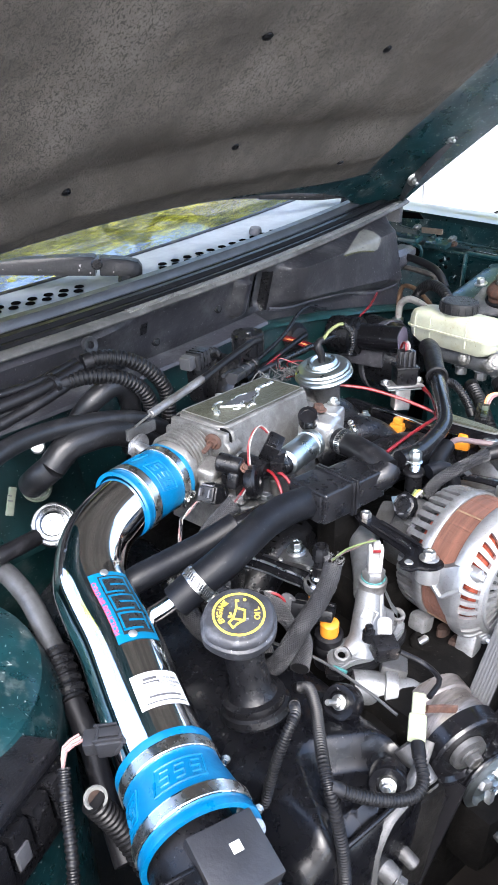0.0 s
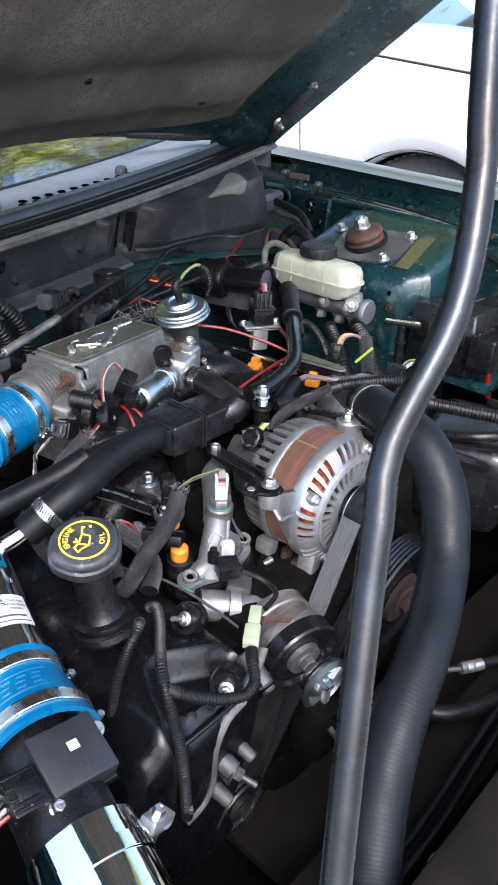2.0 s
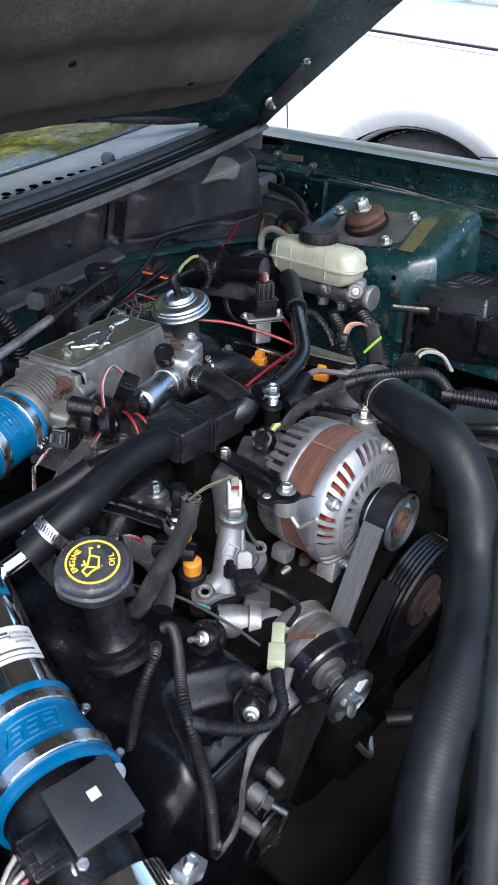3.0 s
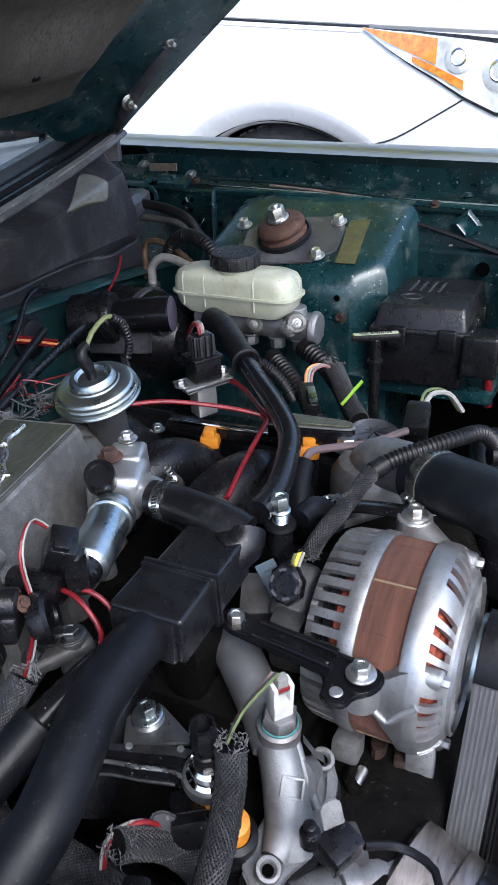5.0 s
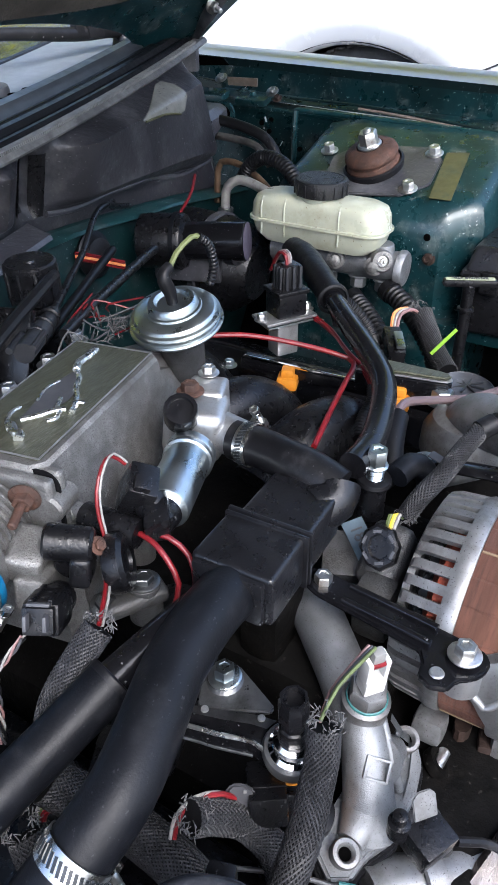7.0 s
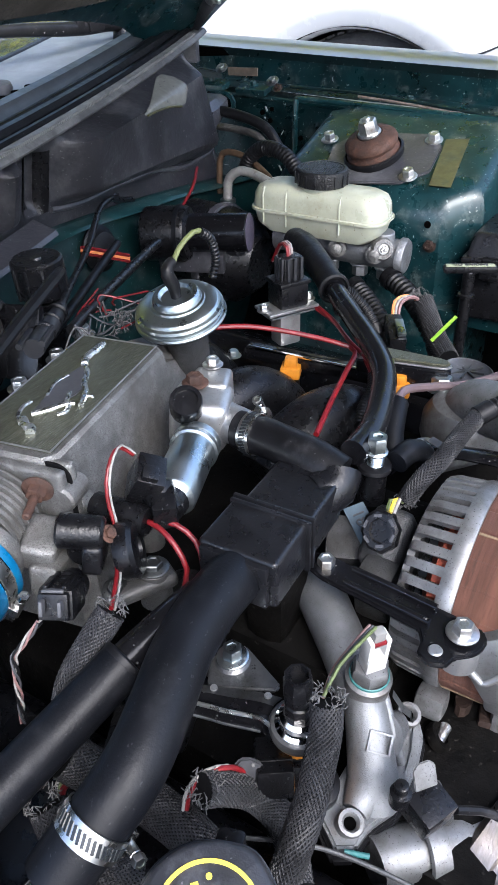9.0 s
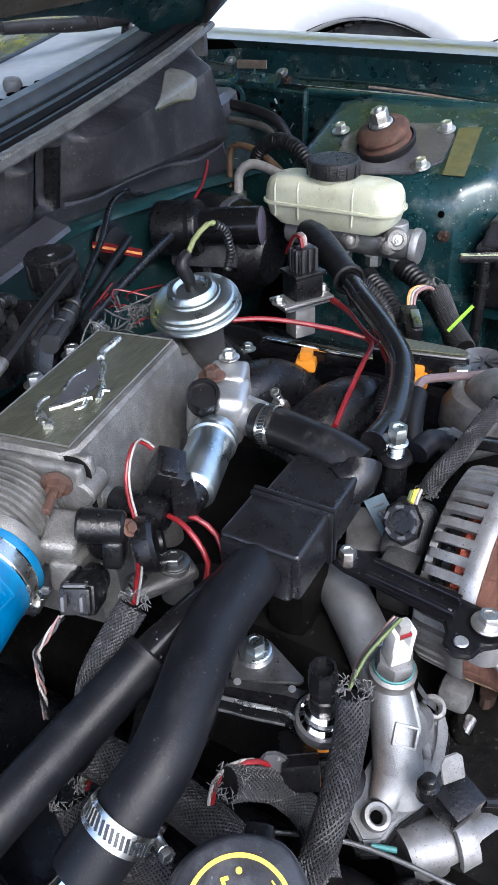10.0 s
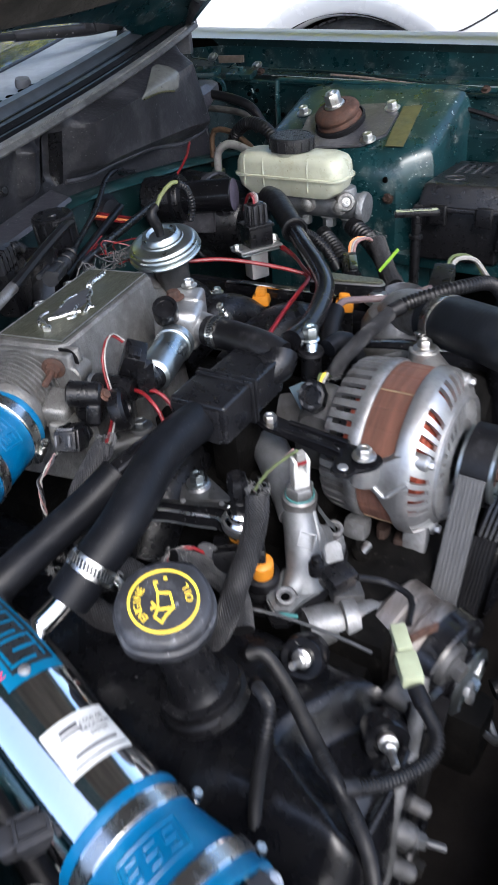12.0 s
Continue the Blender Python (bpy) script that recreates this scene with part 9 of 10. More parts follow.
loom([(0.430, 0.510, 0.770), (0.405, 0.470, 0.760), (0.38, 0.435, 0.74), (0.36, 0.405, 0.71)], 0.014, "thick corrugated sleeve below the master cylinder", None, conv, 0.002)
loom([(0.395, 0.545, 0.765), (0.37, 0.51, 0.755), (0.345, 0.475, 0.735), (0.33, 0.44, 0.70)], 0.012, "corrugated sleeve running down behind the hose", None, conv, 0.002)
loom([(0.235, 0.49, 0.80), (0.255, 0.505, 0.812), (0.275, 0.50, 0.806), (0.283, 0.48, 0.785), (0.28, 0.46, 0.76)], 0.0078, "small corrugated loop beside the hose", None, conv, 0.0013)
c3 = thing("coil_connector", "black ignition connector with pale wires", "connector", (0.24, 0.29, 0.76))
part("shell", rbox(B(), (0.215, 0.286, 0.795), (0.045, 0.026, 0.022), 0.004, (0, -15, 10)), black_plastic, c3)
part("lead", tube(B(), [(0.238, 0.290, 0.800), (0.265, 0.290, 0.808), (0.29, 0.275, 0.80), (0.305, 0.26, 0.77)], 0.002, 6), green_wire, c3)
part("lead", tube(B(), [(0.238, 0.286, 0.798), (0.265, 0.284, 0.805), (0.292, 0.27, 0.796), (0.305, 0.255, 0.77)], 0.003, 6), white_wire, c3)
head2 = thing("cam_cover", "black cam cover of the driver's bank in shade", "engine cover", (0.27, 0.42, 0.6))
part("cover", rbox(B(), (0.265, 0.43, 0.675), (0.15, 0.56, 0.09), 0.03, (0, 25, 0), 4), black_gloss, head2)

# ---- solenoid and lines at the firewall ----
sol = thing("capped_port", "ribbed black round service cap", "cap", (0.042, 0.754, 0.80))
CP, CDn = Vector((0.040, 0.752, 0.842)), Vector((-0.05, 0.0, 1)).normalized()
cap_ = part("cap", lathe(B(), [(0, 0.0), (0.022, 0.0), (0.0255, 0.003), (0.0265, 0.034), (0.0275, 0.036), (0.0272, 0.041), (0.0250, 0.043), (0.0225, 0.0415), (0.006, 0.0415), (0.005, 0.0435), (0, 0.0435)], CP, CDn, 44), lid_black, sol)
for k in range(10):
    part("grip_rib", join(B(), rbox(B(), (0, 0, 0), (0.003, 0.0035, 0.036), 0.001), aim(CP + CDn * 0.020, CDn) @ Matrix.Rotation(k * 0.628, 4, "Z") @ Matrix.Translation((0.0270, 0, 0))), lid_black, cap_)
part("neck", cyl(B(), (0.042, 0.755, 0.74), (0.040, 0.752, 0.838), 0.019), black_plastic, sol)
solid("black_cable", tube(B(), [(0.345, 0.872, 0.850), (0.3139, 0.866, 0.857), (0.2786, 0.855, 0.8694), (0.2368, 0.840, 0.8660), (0.1691, 0.800, 0.8497), (0.0867, 0.750, 0.8466), (0.0280, 0.710, 0.8507), (-0.0028, 0.690, 0.8515)], 0.0040, 10), black_plastic, "stiff black cable from the firewall to the plenum", "cable")
cn = thing("cable_plug", "long black cable plug behind the plenum", "connector", (-0.01, 0.64, 0.86))
part("plug", tube(B(), [(0.010, 0.698, 0.8512), (-0.020, 0.680, 0.8525), (-0.0808, 0.645, 0.8575)], lambda s: 0.0065 + 0.003 * min(1.0, 2.5 * s), 12), slate, cn)
for dx in (-0.007, 0.007):
    part("blade", tube(B(), [(-0.052 + dx, 0.662 - dx, 0.861), (-0.086 + dx, 0.642 - dx, 0.864)], 0.0032, 8), slate, cn)
for s in (0.2, 0.5, 0.8):
    part("ring", lathe(B(), [(0.0085, -0.002), (0.0106, -0.001), (0.0106, 0.002), (0.0085, 0.003)], Vector((0.010, 0.698, 0.8512)).lerp(Vector((-0.060, 0.657, 0.856)), s), (-0.86, -0.5, 0), 16), black_plastic, cn)
solid("vacuum_pipe", tube(B(), [(0.245, 0.753, 0.836), (0.215, 0.742, 0.839), (0.13, 0.710, 0.8445), (0.05, 0.680, 0.849), (-0.0265, 0.650, 0.8526)], 0.0056, 10), black_plastic, "straight black vacuum pipe beside the EGR valve", "hose")
solid("vacuum_pipe", tube(B(), [(0.22, 0.80, 0.835), (0.16, 0.775, 0.832), (0.08, 0.74, 0.828), (0.0, 0.71, 0.82)], 0.0055, 10), rubber, "lower black vacuum pipe near the firewall", "hose")
fwr = thing("firewall_lead", "red and orange leads through a rubber grommet", "wire", (0.24, 0.85, 0.80))
for k, m_ in enumerate((red_wire, orange_wire, red_wire)):
    part("lead", tube(B(), [(0.222, 0.868, 0.818 - 0.004 * k), (0.232, 0.852, 0.815 - 0.004 * k), (0.246, 0.840, 0.809 - 0.004 * k), (0.262, 0.818, 0.802 - 0.004 * k)], 0.0026, 6), m_, fwr)
mess = thing("taped_wiring", "frayed tangle of taped wires under the EGR valve", "wiring", (0.03, 0.63, 0.83))
rnd = random.Random(5)
for k in range(14):
    p = Vector((0.005 + rnd.uniform(-0.03, 0.05), 0.625 + rnd.uniform(-0.015, 0.04), 0.845))
    part("strand", tube(B(), [p, p + Vector((rnd.uniform(-0.02, 0.02), rnd.uniform(-0.02, 0.02), rnd.uniform(0, 0.02))), p + Vector((rnd.uniform(-0.05, 0.05), rnd.uniform(-0.03, 0.03), rnd.uniform(-0.02, 0.02)))], 0.0010, 6), (red_wire, grey_plastic, fray_grey, grey_plastic, red_wire)[k % 5], mess)
for k in range(60):
    p = Vector((0.010 + rnd.uniform(-0.022, 0.022), 0.624 + rnd.uniform(-0.016, 0.016), 0.842 + rnd.uniform(0, 0.012)))
    q = Vector((rnd.uniform(-1, 1), rnd.uniform(-1, 1), rnd.uniform(-0.2, 1))) * 0.012
    if k == 0:
        fb_ = B()
    tube(fb_, [p, p + q * 0.6 + Vector((0, 0, 0.003)), p + q], 0.00045, 4, 0.004)
tagged(part("frayed_end", fb_, fray_grey, mess, "frayed pale yarn"), kind="stuff")
bc = thing("grey_coil_plug", "grey connector on a black coil behind the throttle body", "connector", (-0.13, 0.66, 0.84))
part("plug", rbox(B(), (-0.108, 0.690, 0.885), (0.036, 0.024, 0.024), 0.003, (0, -8, 20)), slate, bc)
part("tip", rbox(B(), (-0.132, 0.684, 0.884), (0.016, 0.020, 0.020), 0.003, (0, -8, 20)), grey_plastic, bc)
for k in range(4):
    part("plug_rib", rbox(B(), (-0.118 + 0.008 * k, 0.687 + 0.003 * k, 0.8845), (0.003, 0.026, 0.027), 0.001, (0, -8, 20)), black_plastic, bc)
part("lead", tube(B(), [(-0.09, 0.695, 0.885), (-0.07, 0.705, 0.884), (-0.05, 0.715, 0.868), (-0.035, 0.72, 0.83)], 0.0075, 10, rib=0.0012, pitch=0.005), conv, bc)
part("base", rbox(B(), (-0.092, 0.700, 0.845), (0.050, 0.030, 0.060), 0.008, (0, -8, 20)), black_plastic, bc)
part("bracket", rbox(B(), (-0.060, 0.69, 0.845), (0.012, 0.05, 0.07), 0.003, (0, 25, 20)), black_gloss, bc)

# ---- plugs and wires in front of the plenum ----
ip = thing("idle_valve_plug", "black plug with red and white wires", "connector", (-0.15, 0.45, 0.83))
part("plug", rbox(rbox(B(), (-0.160, 0.462, 0.832), (0.026, 0.022, 0.034), 0.003, (25, -20, 30)), (-0.166, 0.456, 0.838), (0.012, 0.012, 0.026), 0.002, (25, -20, 30)), black_plastic, ip)
part("shroud", tube(B(), [(-0.156, 0.456, 0.826), (-0.160, 0.448, 0.818), (-0.162, 0.442, 0.812)], 0.0125, 12), black_plastic, ip)
part("wire", tube(B(), [(-0.156, 0.474, 0.848), (-0.163, 0.480, 0.857), (-0.177, 0.476, 0.857), (-0.189, 0.472, 0.845), (-0.193, 0.469, 0.828), (-0.196, 0.463, 0.812), (-0.202, 0.459, 0.800), (-0.224, 0.441, 0.802), (-0.250, 0.424, 0.803)], 0.0015, 8), red_wire, ip)
part("wire", tube(B(), [(-0.155, 0.473, 0.8490), (-0.162, 0.478, 0.8590), (-0.176, 0.474, 0.859), (-0.188, 0.470, 0.847), (-0.192, 0.467, 0.829), (-0.1955, 0.461, 0.812), (-0.201, 0.457, 0.8005), (-0.224, 0.438, 0.801), (-0.249, 0.422, 0.802)], 0.0009, 8), white_wire, ip)
rp = thing("red_lead_pair", "pair of thick red leads into a black sleeve", "wire", (-0.16, 0.41, 0.79))
part("wire", tube(B(), [(-0.178, 0.448, 0.812), (-0.180, 0.436, 0.812), (-0.183, 0.422, 0.805), (-0.186, 0.411, 0.79), (-0.192, 0.412, 0.772)], 0.0021, 10), red_wire, rp)
part("wire", tube(B(), [(-0.173, 0.446, 0.810), (-0.170, 0.430, 0.811), (-0.168, 0.415, 0.800), (-0.175, 0.405, 0.785), (-0.188, 0.402, 0.77)], 0.0021, 10), red_wire, rp)
part("sleeve", tube(B(), [(-0.180, 0.494, 0.810), (-0.180, 0.473, 0.812), (-0.177, 0.449, 0.811)], 0.0110, 14), black_plastic, rp)
ts = thing("throttle_sensor_plug", "black throttle sensor plug with pale wires", "connector", (-0.26, 0.47, 0.77))
TP = Matrix.Translation((-0.256, 0.461, 0.800)) @ pose(0, 0, 0, 0, 24, 28)
def tpb(c, z, bev=0.002):
    return join(B(), rbox(B(), (0, 0, 0), z, bev), TP @ Matrix.Translation(c))
part("plug", join(tpb((0, 0, 0), (0.030, 0.024, 0.022), 0.004), cyl(B(), TP @ Vector((0.012, 0, 0)), TP @ Vector((0.026, 0, 0)), 0.0125, 0.0115)), black_plastic, ts)
for dy in (-0.006, 0.006):
    part("plug_rib", tpb((0.0, dy, 0.0115), (0.028, 0.003, 0.003), 0.0008), black_plastic, ts)
part("latch", tpb((-0.017, 0, 0.001), (0.006, 0.020, 0.018)), black_plastic, ts)
part("lock_clip", join(join(tpb((-0.021, -0.006, 0.002), (0.010, 0.0024, 0.010), 0.0008), tpb((-0.021, 0.006, 0.002), (0.010, 0.0024, 0.010), 0.0008)), tpb((-0.017, 0, 0.0112), (0.004, 0.0145, 0.0022), 0.0008)), grey_plastic, ts, "grey lock clip")
for k in range(4):
    tw = []
    for n in range(15):
        c_ = Vector((-0.276, 0.463, 0.795)).lerp(Vector((-0.294, 0.474, 0.773)), min(1, n / 5)) if n < 5 else Vector((-0.294, 0.474, 0.773)).lerp(Vector((-0.305, 0.468, 0.722)), (n - 5) / 9)
        tw.append(c_ + Vector((math.cos(n * 1.0 + k * 1.57), math.sin(n * 1.0 + k * 1.57), 0)) * 0.0018)
    part("wire", tube(B(), tw, 0.0009, 6), (white_wire, pink_wire, grey_plastic, rubber)[k], ts)
mb = thing("manifold_bolt", "steel bolt on an aluminium foot beside the plenum", "bolt", (-0.20, 0.45, 0.76))
part("foot", rbox(B(), (-0.196, 0.446, 0.768), (0.05, 0.024, 0.012), 0.005, (0, 0, -30), 3), dull_cast, mb)
part("boss", cyl(B(), (-0.187, 0.441, 0.745), (-0.187, 0.441, 0.778), 0.0125, 0.0115), dull_cast, mb)
bolt(mb, (-0.187, 0.441, 0.778), (0, 0, 1), 0.0075, dull_zinc, 0.005)
bolt(mb, (-0.214, 0.455, 0.772), (-0.3, -0.3, 1), 0.006, dull_zinc, 0.006)

# ---- passenger side: heater hoses, looms, disc valve, boxes ----
hl_ = thing("heater_hose", "black rubber heater hose looping at the firewall", "hose", (-0.26, 0.72, 0.78))
part("hose", tube(B(), [(-0.315, 0.745, 0.76), (-0.305, 0.72, 0.815), (-0.285, 0.70, 0.855), (-0.250, 0.70, 0.871), (-0.222, 0.71, 0.850), (-0.212, 0.72, 0.80), (-0.21, 0.73, 0.75)], 0.0155, 20), weathered_hose, hl_)
h2_ = thing("heater_hose", "long black heater hose beside the throttle body", "hose", (-0.3, 0.66, 0.78))
part("hose", tube(B(), [(-0.50, 0.60, 0.842), (-0.44, 0.635, 0.850), (-0.38, 0.655, 0.850), (-0.31, 0.660, 0.845), (-0.24, 0.662, 0.830), (-0.19, 0.668, 0.80)], 0.0125, 18), weathered_hose, h2_)
h3_ = thing("heater_hose", "thick shiny black hose bending down beside the throttle body", "hose", (-0.3, 0.65, 0.76))
part("hose", tube(B(), [(-0.372, 0.655, 0.800), (-0.350, 0.652, 0.822), (-0.315, 0.652, 0.827), (-0.275, 0.655, 0.822), (-0.235, 0.66, 0.800), (-0.20, 0.67, 0.77)], 0.0190, 22), weathered_hose, h3_)
part("pipe_end", tube(B(), [(-0.372, 0.655, 0.800), (-0.386, 0.668, 0.784), (-0.390, 0.69, 0.765)], 0.0185, 20), weathered_hose, h3_)
loom([(-0.285, 0.715, 0.908), (-0.255, 0.71, 0.912), (-0.215, 0.70, 0.900), (-0.180, 0.695, 0.870), (-0.163, 0.695, 0.835), (-0.160, 0.70, 0.79)], 0.0115, "corrugated loom arching over the heater hose", None, conv, 0.0017)
loom([(-0.330, 0.705, 0.890), (-0.285, 0.70, 0.893), (-0.235, 0.692, 0.880), (-0.200, 0.690, 0.845), (-0.192, 0.695, 0.79)], 0.0115, "second corrugated loom under the first", None, conv, 0.0017)
bn = thing("taped_harness", "taped harness along the firewall with zip ties", "wiring", (-0.4, 0.70, 0.87))
for k, (dy, dz, r) in enumerate(((0, 0, 0.0085), (0.012, 0.012, 0.006), (-0.006, -0.022, 0.008))):
    part("branch", tube(B(), [(-0.55, 0.67 + dy, 0.862 + dz), (-0.44, 0.695 + dy, 0.878 + dz), (-0.36, 0.70 + dy, 0.890 + dz * 0.6), (-0.29, 0.712 + dy, 0.905 + dz * 0.4)], r, 12), rubber, bn)
part("tie", lathe(B(), [(0.0125, -0.004), (0.015, -0.003), (0.015, 0.003), (0.0125, 0.004)], (-0.335, 0.704, 0.893), (0.9, 0.1, 0.2), 18), black_plastic, bn)
part("eyelet", lathe(B(), [(0.006, -0.003), (0.012, -0.004), (0.013, 0.0), (0.012, 0.004), (0.006, 0.003)], (-0.262, 0.735, 0.925), (0.3, -1, 0.2), 22), slate, bn)
cl = thing("hose_clip", "bright worm clip on a hose at the firewall", "clip", (-0.33, 0.74, 0.80))
part("clip", rbox(rbox(B(), (-0.335, 0.738, 0.812), (0.034, 0.012, 0.014), 0.003, (0, -10, 20)), (-0.352, 0.735, 0.806), (0.014, 0.014, 0.014), 0.004, (0, -10, 20)), band_steel, cl)
part("nut", lathe(B(), [(0, 0.006), (0.008, 0.005), (0.010, 0), (0, 0)], (-0.37, 0.70, 0.812), (-0.4, -0.7, 0.5), 18), bright_alu, cl)
ring_steel = M("embossed_plated_steel", (0.30, 0.31, 0.32), 0.14, 1.0, 0.2, 40, 0.05, 300, stain=(0.16, 0.16, 0.155), sscale=30, samt=0.4)
dv = thing("disc_valve", "bright round vacuum valve with embossed ring", "valve", (-0.40, 0.62, 0.70))
DVc, DVd = Vector((-0.400, 0.610, 0.744)), Vector((-0.45, -0.65, 0.60)).normalized()
part("disc", lathe(B(), [(0.0115, -0.03), (0.0197, -0.02), (0.0271, -0.012), (0.0291, -0.006), (0.0291, -0.003), (0.0275, -0.0015), (0.0258, -0.003), (0.0246, 0.0), (0.0230, 0.0005), (0.0217, -0.001), (0.0205, 0.003), (0.0164, 0.004), (0.0139, 0.001), (0.0107, 0.001), (0.0098, 0.004), (0.0057, 0.0045), (0.0049, 0.002), (0, 0.002)], DVc, DVd, 44), ring_steel, dv)
part("stem", cyl(B(), DVc - DVd * 0.06, DVc - DVd * 0.025, 0.012), grey_alu, dv)
part("hose", tube(B(), [DVc - DVd * 0.02 + Vector((-0.02, 0.0, -0.005)), (-0.46, 0.60, 0.735), (-0.52, 0.595, 0.73)], 0.011, 14), rubber, dv)
gm = thing("bulkhead_grommet", "dusty round grommet on the passenger side", "grommet", (-0.36, 0.75, 0.70))
part("ring", lathe(B(), [(0.020, -0.004), (0.022, 0.002), (0.019, 0.005), (0.017, 0.003), (0.012, 0.006), (0, 0.006)], (-0.362, 0.745, 0.73), (-0.3, -0.85, 0.4), 30), sage_dark, gm)
part("core", lathe(B(), [(0.010, 0.008), (0.010, 0.016), (0.007, 0.02), (0, 0.02)], (-0.362, 0.745, 0.73), (-0.3, -0.85, 0.4), 20), rust_dark, gm)
part("plate", rbox(B(), (-0.35, 0.775, 0.70), (0.16, 0.02, 0.16), 0.008, (-15, 0, 12)), green_shade, gm)
wt = thing("white_tag", "pale printed plastic tag", "tag", (-0.41, 0.72, 0.72))
part("tag", rbox(B(), (-0.408, 0.728, 0.73), (0.010, 0.006, 0.04), 0.001, (-20, 25, 0)), sage_dark, wt)
for k in range(4):
    part("bar", rbox(B(), (-0.408 - 0.002, 0.7245, 0.717 + 0.008 * k), (0.007, 0.0012, 0.002), 0, (-20, 25, 0)), ink, wt)
ac_ = thing("air_conditioning_pipe", "grey aluminium air-conditioning pipe with black joint", "pipe", (-0.48, 0.5, 0.66))
part("pipe", tube(B(), [(-0.50, 0.66, 0.70), (-0.478, 0.61, 0.712), (-0.468, 0.555, 0.698), (-0.470, 0.50, 0.676), (-0.473, 0.47, 0.664)], 0.0125, 18), dark_pipe, ac_)
part("joint", tube(B(), [(-0.472, 0.475, 0.666), (-0.476, 0.445, 0.652), (-0.482, 0.415, 0.640)], 0.0165, 16, rib=0.003, pitch=0.012), black_plastic, ac_)
part("lower_hose", tube(B(), [(-0.482, 0.42, 0.642), (-0.488, 0.37, 0.615), (-0.50, 0.32, 0.59), (-0.51, 0.27, 0.56)], 0.0125, 16), rubber, ac_)
ub = thing("hanging_connector", "loose dark grey connector with pink and white wires", "connector", (-0.505, 0.27, 0.70))
HC = Matrix.Translation((-0.512, 0.272, 0.722)) @ pose(0, 0, 0, 10, -5, -35)
def hcb(c, z, bev=0.001):
    return join(B(), rbox(B(), (0, 0, 0), z, bev), HC @ Matrix.Translation(c))
part("plug", join(hcb((0.004, 0, 0), (0.032, 0.023, 0.020), 0.004), hcb((-0.017, 0, 0), (0.012, 0.018, 0.016), 0.003)), slate, ub)
part("collar", hcb((0.0165, 0, 0), (0.008, 0.029, 0.026), 0.004), slate, ub)
part("latch", hcb((0.001, 0, 0.0112), (0.018, 0.009, 0.003)), slate, ub)
for y_ in (-0.0075, 0.0075):
    part("latch_rail", hcb((0.000, y_, 0.0108), (0.026, 0.0024, 0.004)), slate, ub)
for x_ in (-0.009, 0.011):
    part("latch_bar", hcb((x_, 0, 0.0115), (0.0025, 0.016, 0.0035)), slate, ub)
for k, m_ in enumerate((pink_wire, white_wire, pink_wire)):
    part("wire", tube(B(), [(-0.530, 0.287 + 0.004 * k, 0.722), (-0.545, 0.292 + 0.003 * k, 0.714), (-0.553, 0.285, 0.70)], 0.0015, 6), m_, ub)
part("sleeve", tube(B(), [(-0.551, 0.287, 0.703), (-0.560, 0.270, 0.685), (-0.575, 0.235, 0.65), (-0.60, 0.19, 0.60), (-0.62, 0.12, 0.55)], 0.006, 10, rib=0.001, pitch=0.005), conv, ub)
rb = thing("relay_box", "black relay box with open side pockets", "relay box", (-0.62, 0.34, 0.58))
RM = Matrix.Translation((-0.620, 0.335, 0.684)) @ pose(0, 0, 0, -10, 4, 32)
def rbx(c, s, bev=0.003):
    return join(B(), rbox(B(), (0, 0, 0), s, bev), RM @ Matrix.Translation(c))
part("lid", rbx((0, 0, 0.0), (0.13, 0.105, 0.016), 0.004), lid_black, rb)
part("body", rbx((0, 0, -0.045), (0.120, 0.096, 0.07), 0.004), black_plastic, rb)
for k in range(4):
    part("pocket", rbx((-0.045 + 0.030 * k, -0.053, -0.035), (0.024, 0.014, 0.04), 0.003), black_plastic, rb)
    part("pocket", rbx((0.063, -0.040 + 0.027 * k, -0.035), (0.014, 0.020, 0.04), 0.003), black_plastic, rb)
part("terminal", rbx((-0.02, -0.0605, -0.040), (0.016, 0.004, 0.018), 0.001), grey_plastic, rb)
gr = thing("drain_grommet", "pale ring grommet low on the apron", "grommet", (-0.53, 0.28, 0.62))
part("ring", lathe(B(), [(0.0075, -0.004), (0.0105, -0.003), (0.0110, 0.001), (0.0090, 0.003), (0.0075, 0.001), (0.0068, -0.004)], (-0.532, 0.272, 0.665), (-0.3, -0.4, 0.85), 26), rim_white, gr)
part("plug", lathe(B(), [(0, -0.002), (0.0074, -0.002), (0.0074, -0.006)], (-0.532, 0.272, 0.665), (-0.3, -0.4, 0.85), 20), rust_dark, gr)
part("hose", tube(B(), [(-0.535, 0.272, 0.663), (-0.515, 0.26, 0.62), (-0.50, 0.23, 0.57)], 0.012, 12, rib=0.0016, pitch=0.006), conv, gr)

# ---- driver's side front: clutter past the prop rod ----
ov = thing("coolant_bottle_neck", "cream coolant bottle neck with clip", "bottle", (0.40, 0.16, 0.70))
part("bottle", rbox(B(), (0.515, 0.10, 0.64), (0.12, 0.16, 0.34), 0.03, (0, 0, 0), 4), reservoir_mat, ov)
part("neck", cyl(B(), (0.485, 0.13, 0.79), (0.475, 0.135, 0.83), 0.022), reservoir_mat, ov)
part("lid", cyl(B(), (0.475, 0.135, 0.83), (0.473, 0.137, 0.845), 0.024), white_plastic, ov)
wn_ = thing("washer_filler", "cream washer filler neck with black cap by the apron", "bottle", (0.62, 0.24, 0.75))
part("neck", cyl(B(), (0.62, 0.235, 0.66), (0.615, 0.24, 0.845), 0.026, 0.024), reservoir_mat, wn_)
part("cap", lathe(B(), [(0.029, 0), (0.030, 0.004), (0.027, 0.012), (0, 0.013)], (0.615, 0.24, 0.843), (0, 0, 1), 30), black_plastic, wn_)
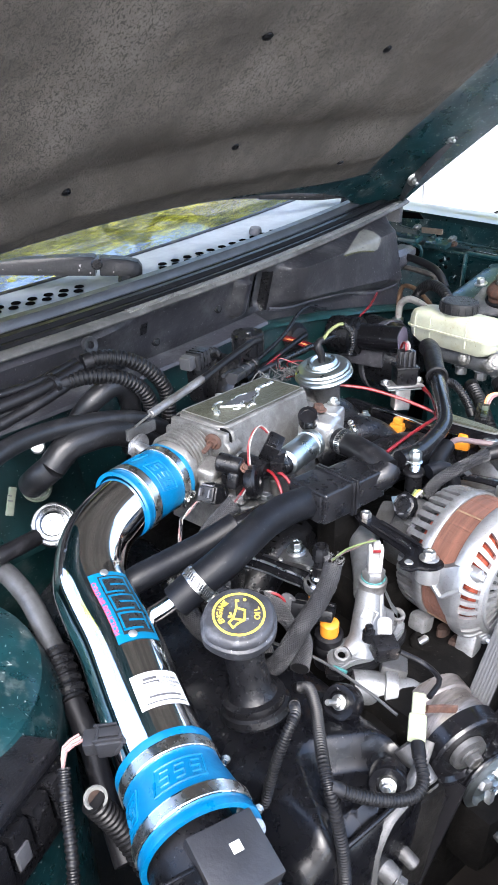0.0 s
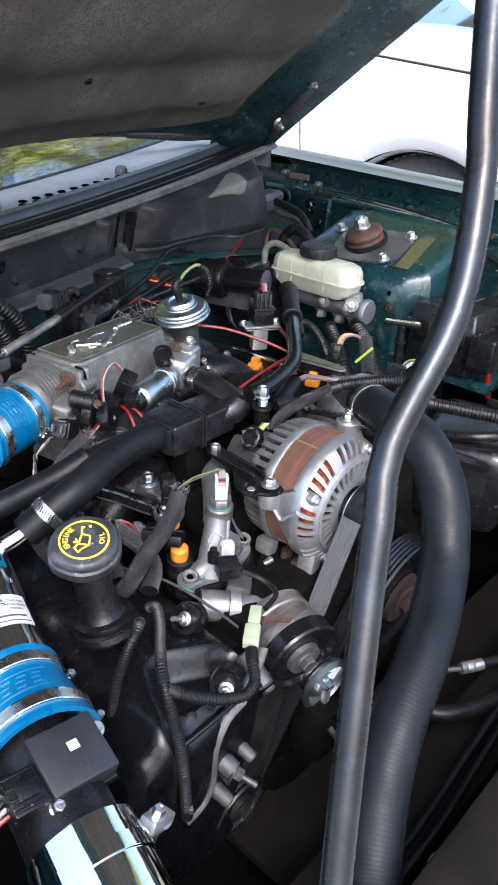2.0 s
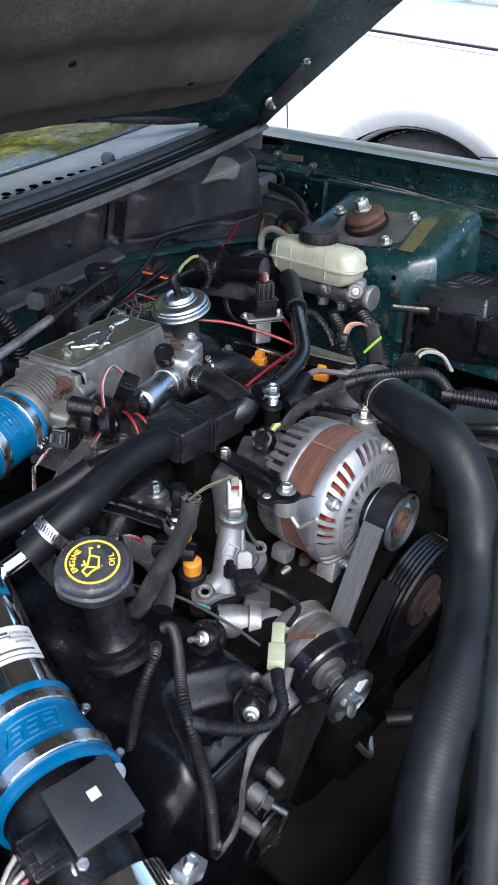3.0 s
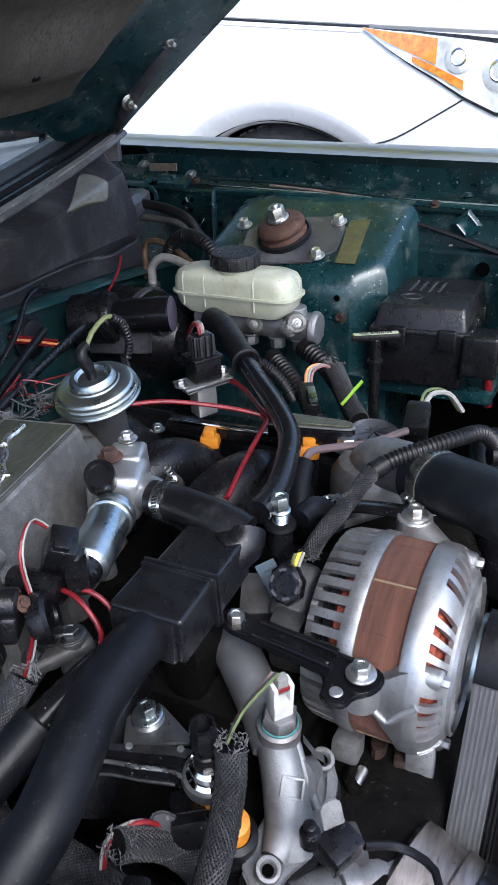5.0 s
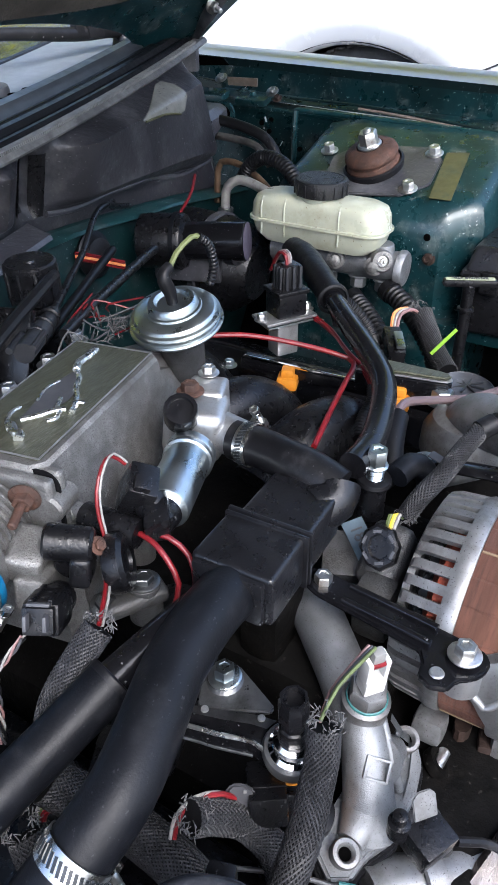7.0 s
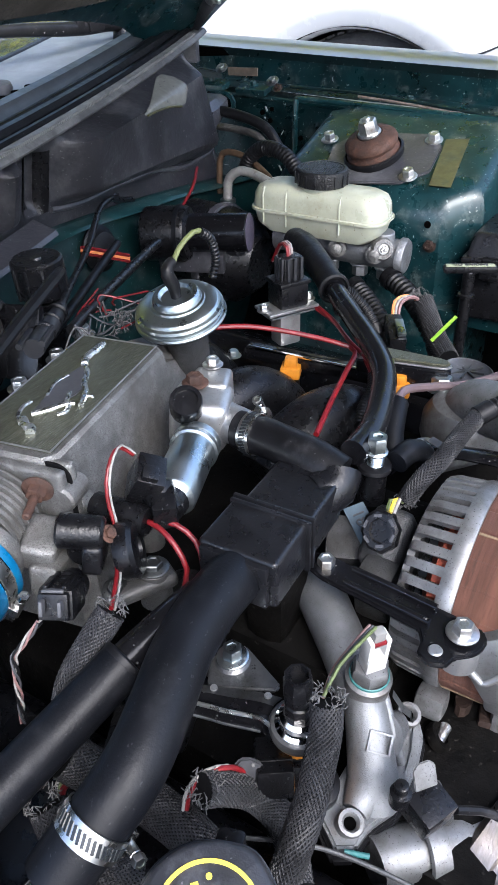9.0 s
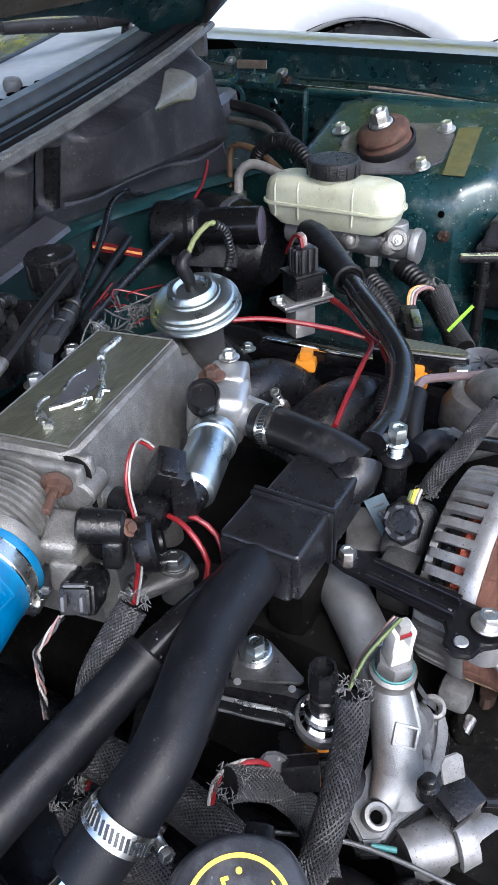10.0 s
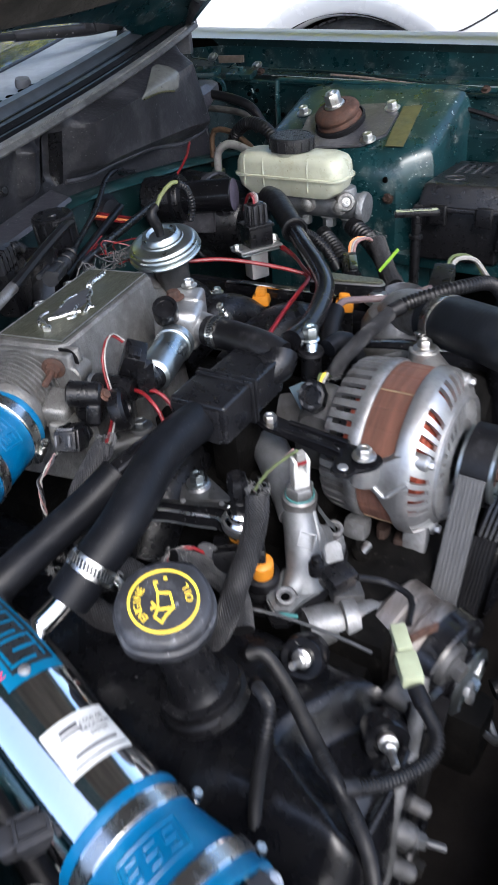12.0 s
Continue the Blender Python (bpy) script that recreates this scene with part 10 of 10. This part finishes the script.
bt = thing("air_duct", "black moulded duct beside the alternator", "duct", (0.25, 0.18, 0.6))
part("duct", rbox(B(), (0.26, 0.16, 0.68), (0.18, 0.14, 0.14), 0.03, (0, 0, 15), 4), black_gloss, bt)
part("rim", tube(B(), [(0.18, 0.18, 0.75), (0.20, 0.12, 0.762), (0.26, 0.09, 0.762), (0.33, 0.11, 0.755), (0.34, 0.18, 0.75)], 0.008, 10), black_plastic, bt)
loom([(0.16, 0.20, 0.80), (0.19, 0.15, 0.795), (0.22, 0.09, 0.79), (0.24, 0.02, 0.77), (0.26, -0.06, 0.72)], 0.0095, "corrugated loom along the shroud", None, conv, 0.0014)
hx = thing("mount_bolt", "large pale hex bolt on the radiator support", "bolt", (-0.35, -0.15, 0.60))
part("head", hexhead(B(), (-0.2477, -0.1216, 0.545), (-0.1, -0.1, 1), 0.0135, 0.017, 1.3), grey_alu, hx)
part("post", cyl(B(), (-0.245, -0.1216, 0.40), (-0.2477, -0.1216, 0.546), 0.018), brown_shroud, hx)
sup = thing("radiator_support", "dark green radiator support panel across the front", "car body", (0, -0.22, 0.5))
part("panel", rbox(B(), (0.05, -0.21, 0.58), (1.45, 0.06, 0.05), 0.012, (0, -6, 0)), green_paint, sup)
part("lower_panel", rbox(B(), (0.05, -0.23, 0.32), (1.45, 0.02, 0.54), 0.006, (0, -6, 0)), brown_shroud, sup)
for pts in ([(-0.26, -0.045, 0.43), (-0.228, -0.050, 0.44), (-0.147, -0.051, 0.446), (-0.039, -0.044, 0.45), (0.052, -0.038, 0.45), (0.16, -0.03, 0.45)], [(-0.25, -0.068, 0.43), (-0.2236, -0.068, 0.44), (-0.1228, -0.0665, 0.446), (-0.004, -0.0574, 0.45), (0.12, -0.05, 0.45)]):
    solid("cooler_pipe", tube(B(), pts, 0.0055, 12), rubber, "thin black cooler pipe over the fan shroud", "pipe", "cooler pipes")
solid("return_hose", tube(B(), [(-0.06, 0.10, 0.44), (-0.03, 0.065, 0.448), (-0.0098, 0.0409, 0.45), (0.0119, 0.0066, 0.45), (0.078, -0.027, 0.45), (0.15, -0.04, 0.45)], 0.0115, 16), rubber, "black rubber return hose behind the radiator hose", "hose")
ch = thing("crimped_hose", "steel tube with crimped collar into a black hose", "hose", (0.07, 0.057, 0.43))
part("tube", tube(B(), [(0.04, 0.075, 0.45), (0.072, 0.057, 0.45), (0.100, 0.036, 0.45)], 0.0042, 12), dark_pipe, ch, "dull steel tube")
part("collar", lathe(B(), [(0.004, 0), (0.0085, 0.001), (0.0090, 0.008), (0.0080, 0.010), (0.0090, 0.012), (0.0090, 0.020), (0.0080, 0.022), (0.0090, 0.024), (0.0090, 0.036), (0.006, 0.037)], (0.098, 0.0375, 0.45), (0.86, -0.5, 0), 26), grey_alu, ch, "crimped aluminium collar")
part("hose", tube(B(), [(0.126, 0.021, 0.45), (0.15, 0.007, 0.45), (0.19, -0.02, 0.45), (0.24, -0.04, 0.44)], 0.0085, 14), rubber, ch)
solid("corrugated_sleeve", tube(B(), [(-0.235, -0.155, 0.44), (-0.183, -0.132, 0.45), (-0.126, -0.113, 0.455), (-0.080, -0.103, 0.45), (0.0, -0.10, 0.44)], 0.0095, 14, rib=0.0016, pitch=0.006), conv, "black corrugated wiring sleeve at the radiator", "wiring")
solid("bent_steel_pipe", tube(B(), [(-0.195, -0.104, 0.42), (-0.181, -0.101, 0.447), (-0.147, -0.090, 0.452), (-0.117, -0.0986, 0.452), (-0.099, -0.112, 0.45), (-0.06, -0.13, 0.44)], 0.0042, 12), dark_pipe, "thin bent steel pipe beside the hex bolt", "pipe")
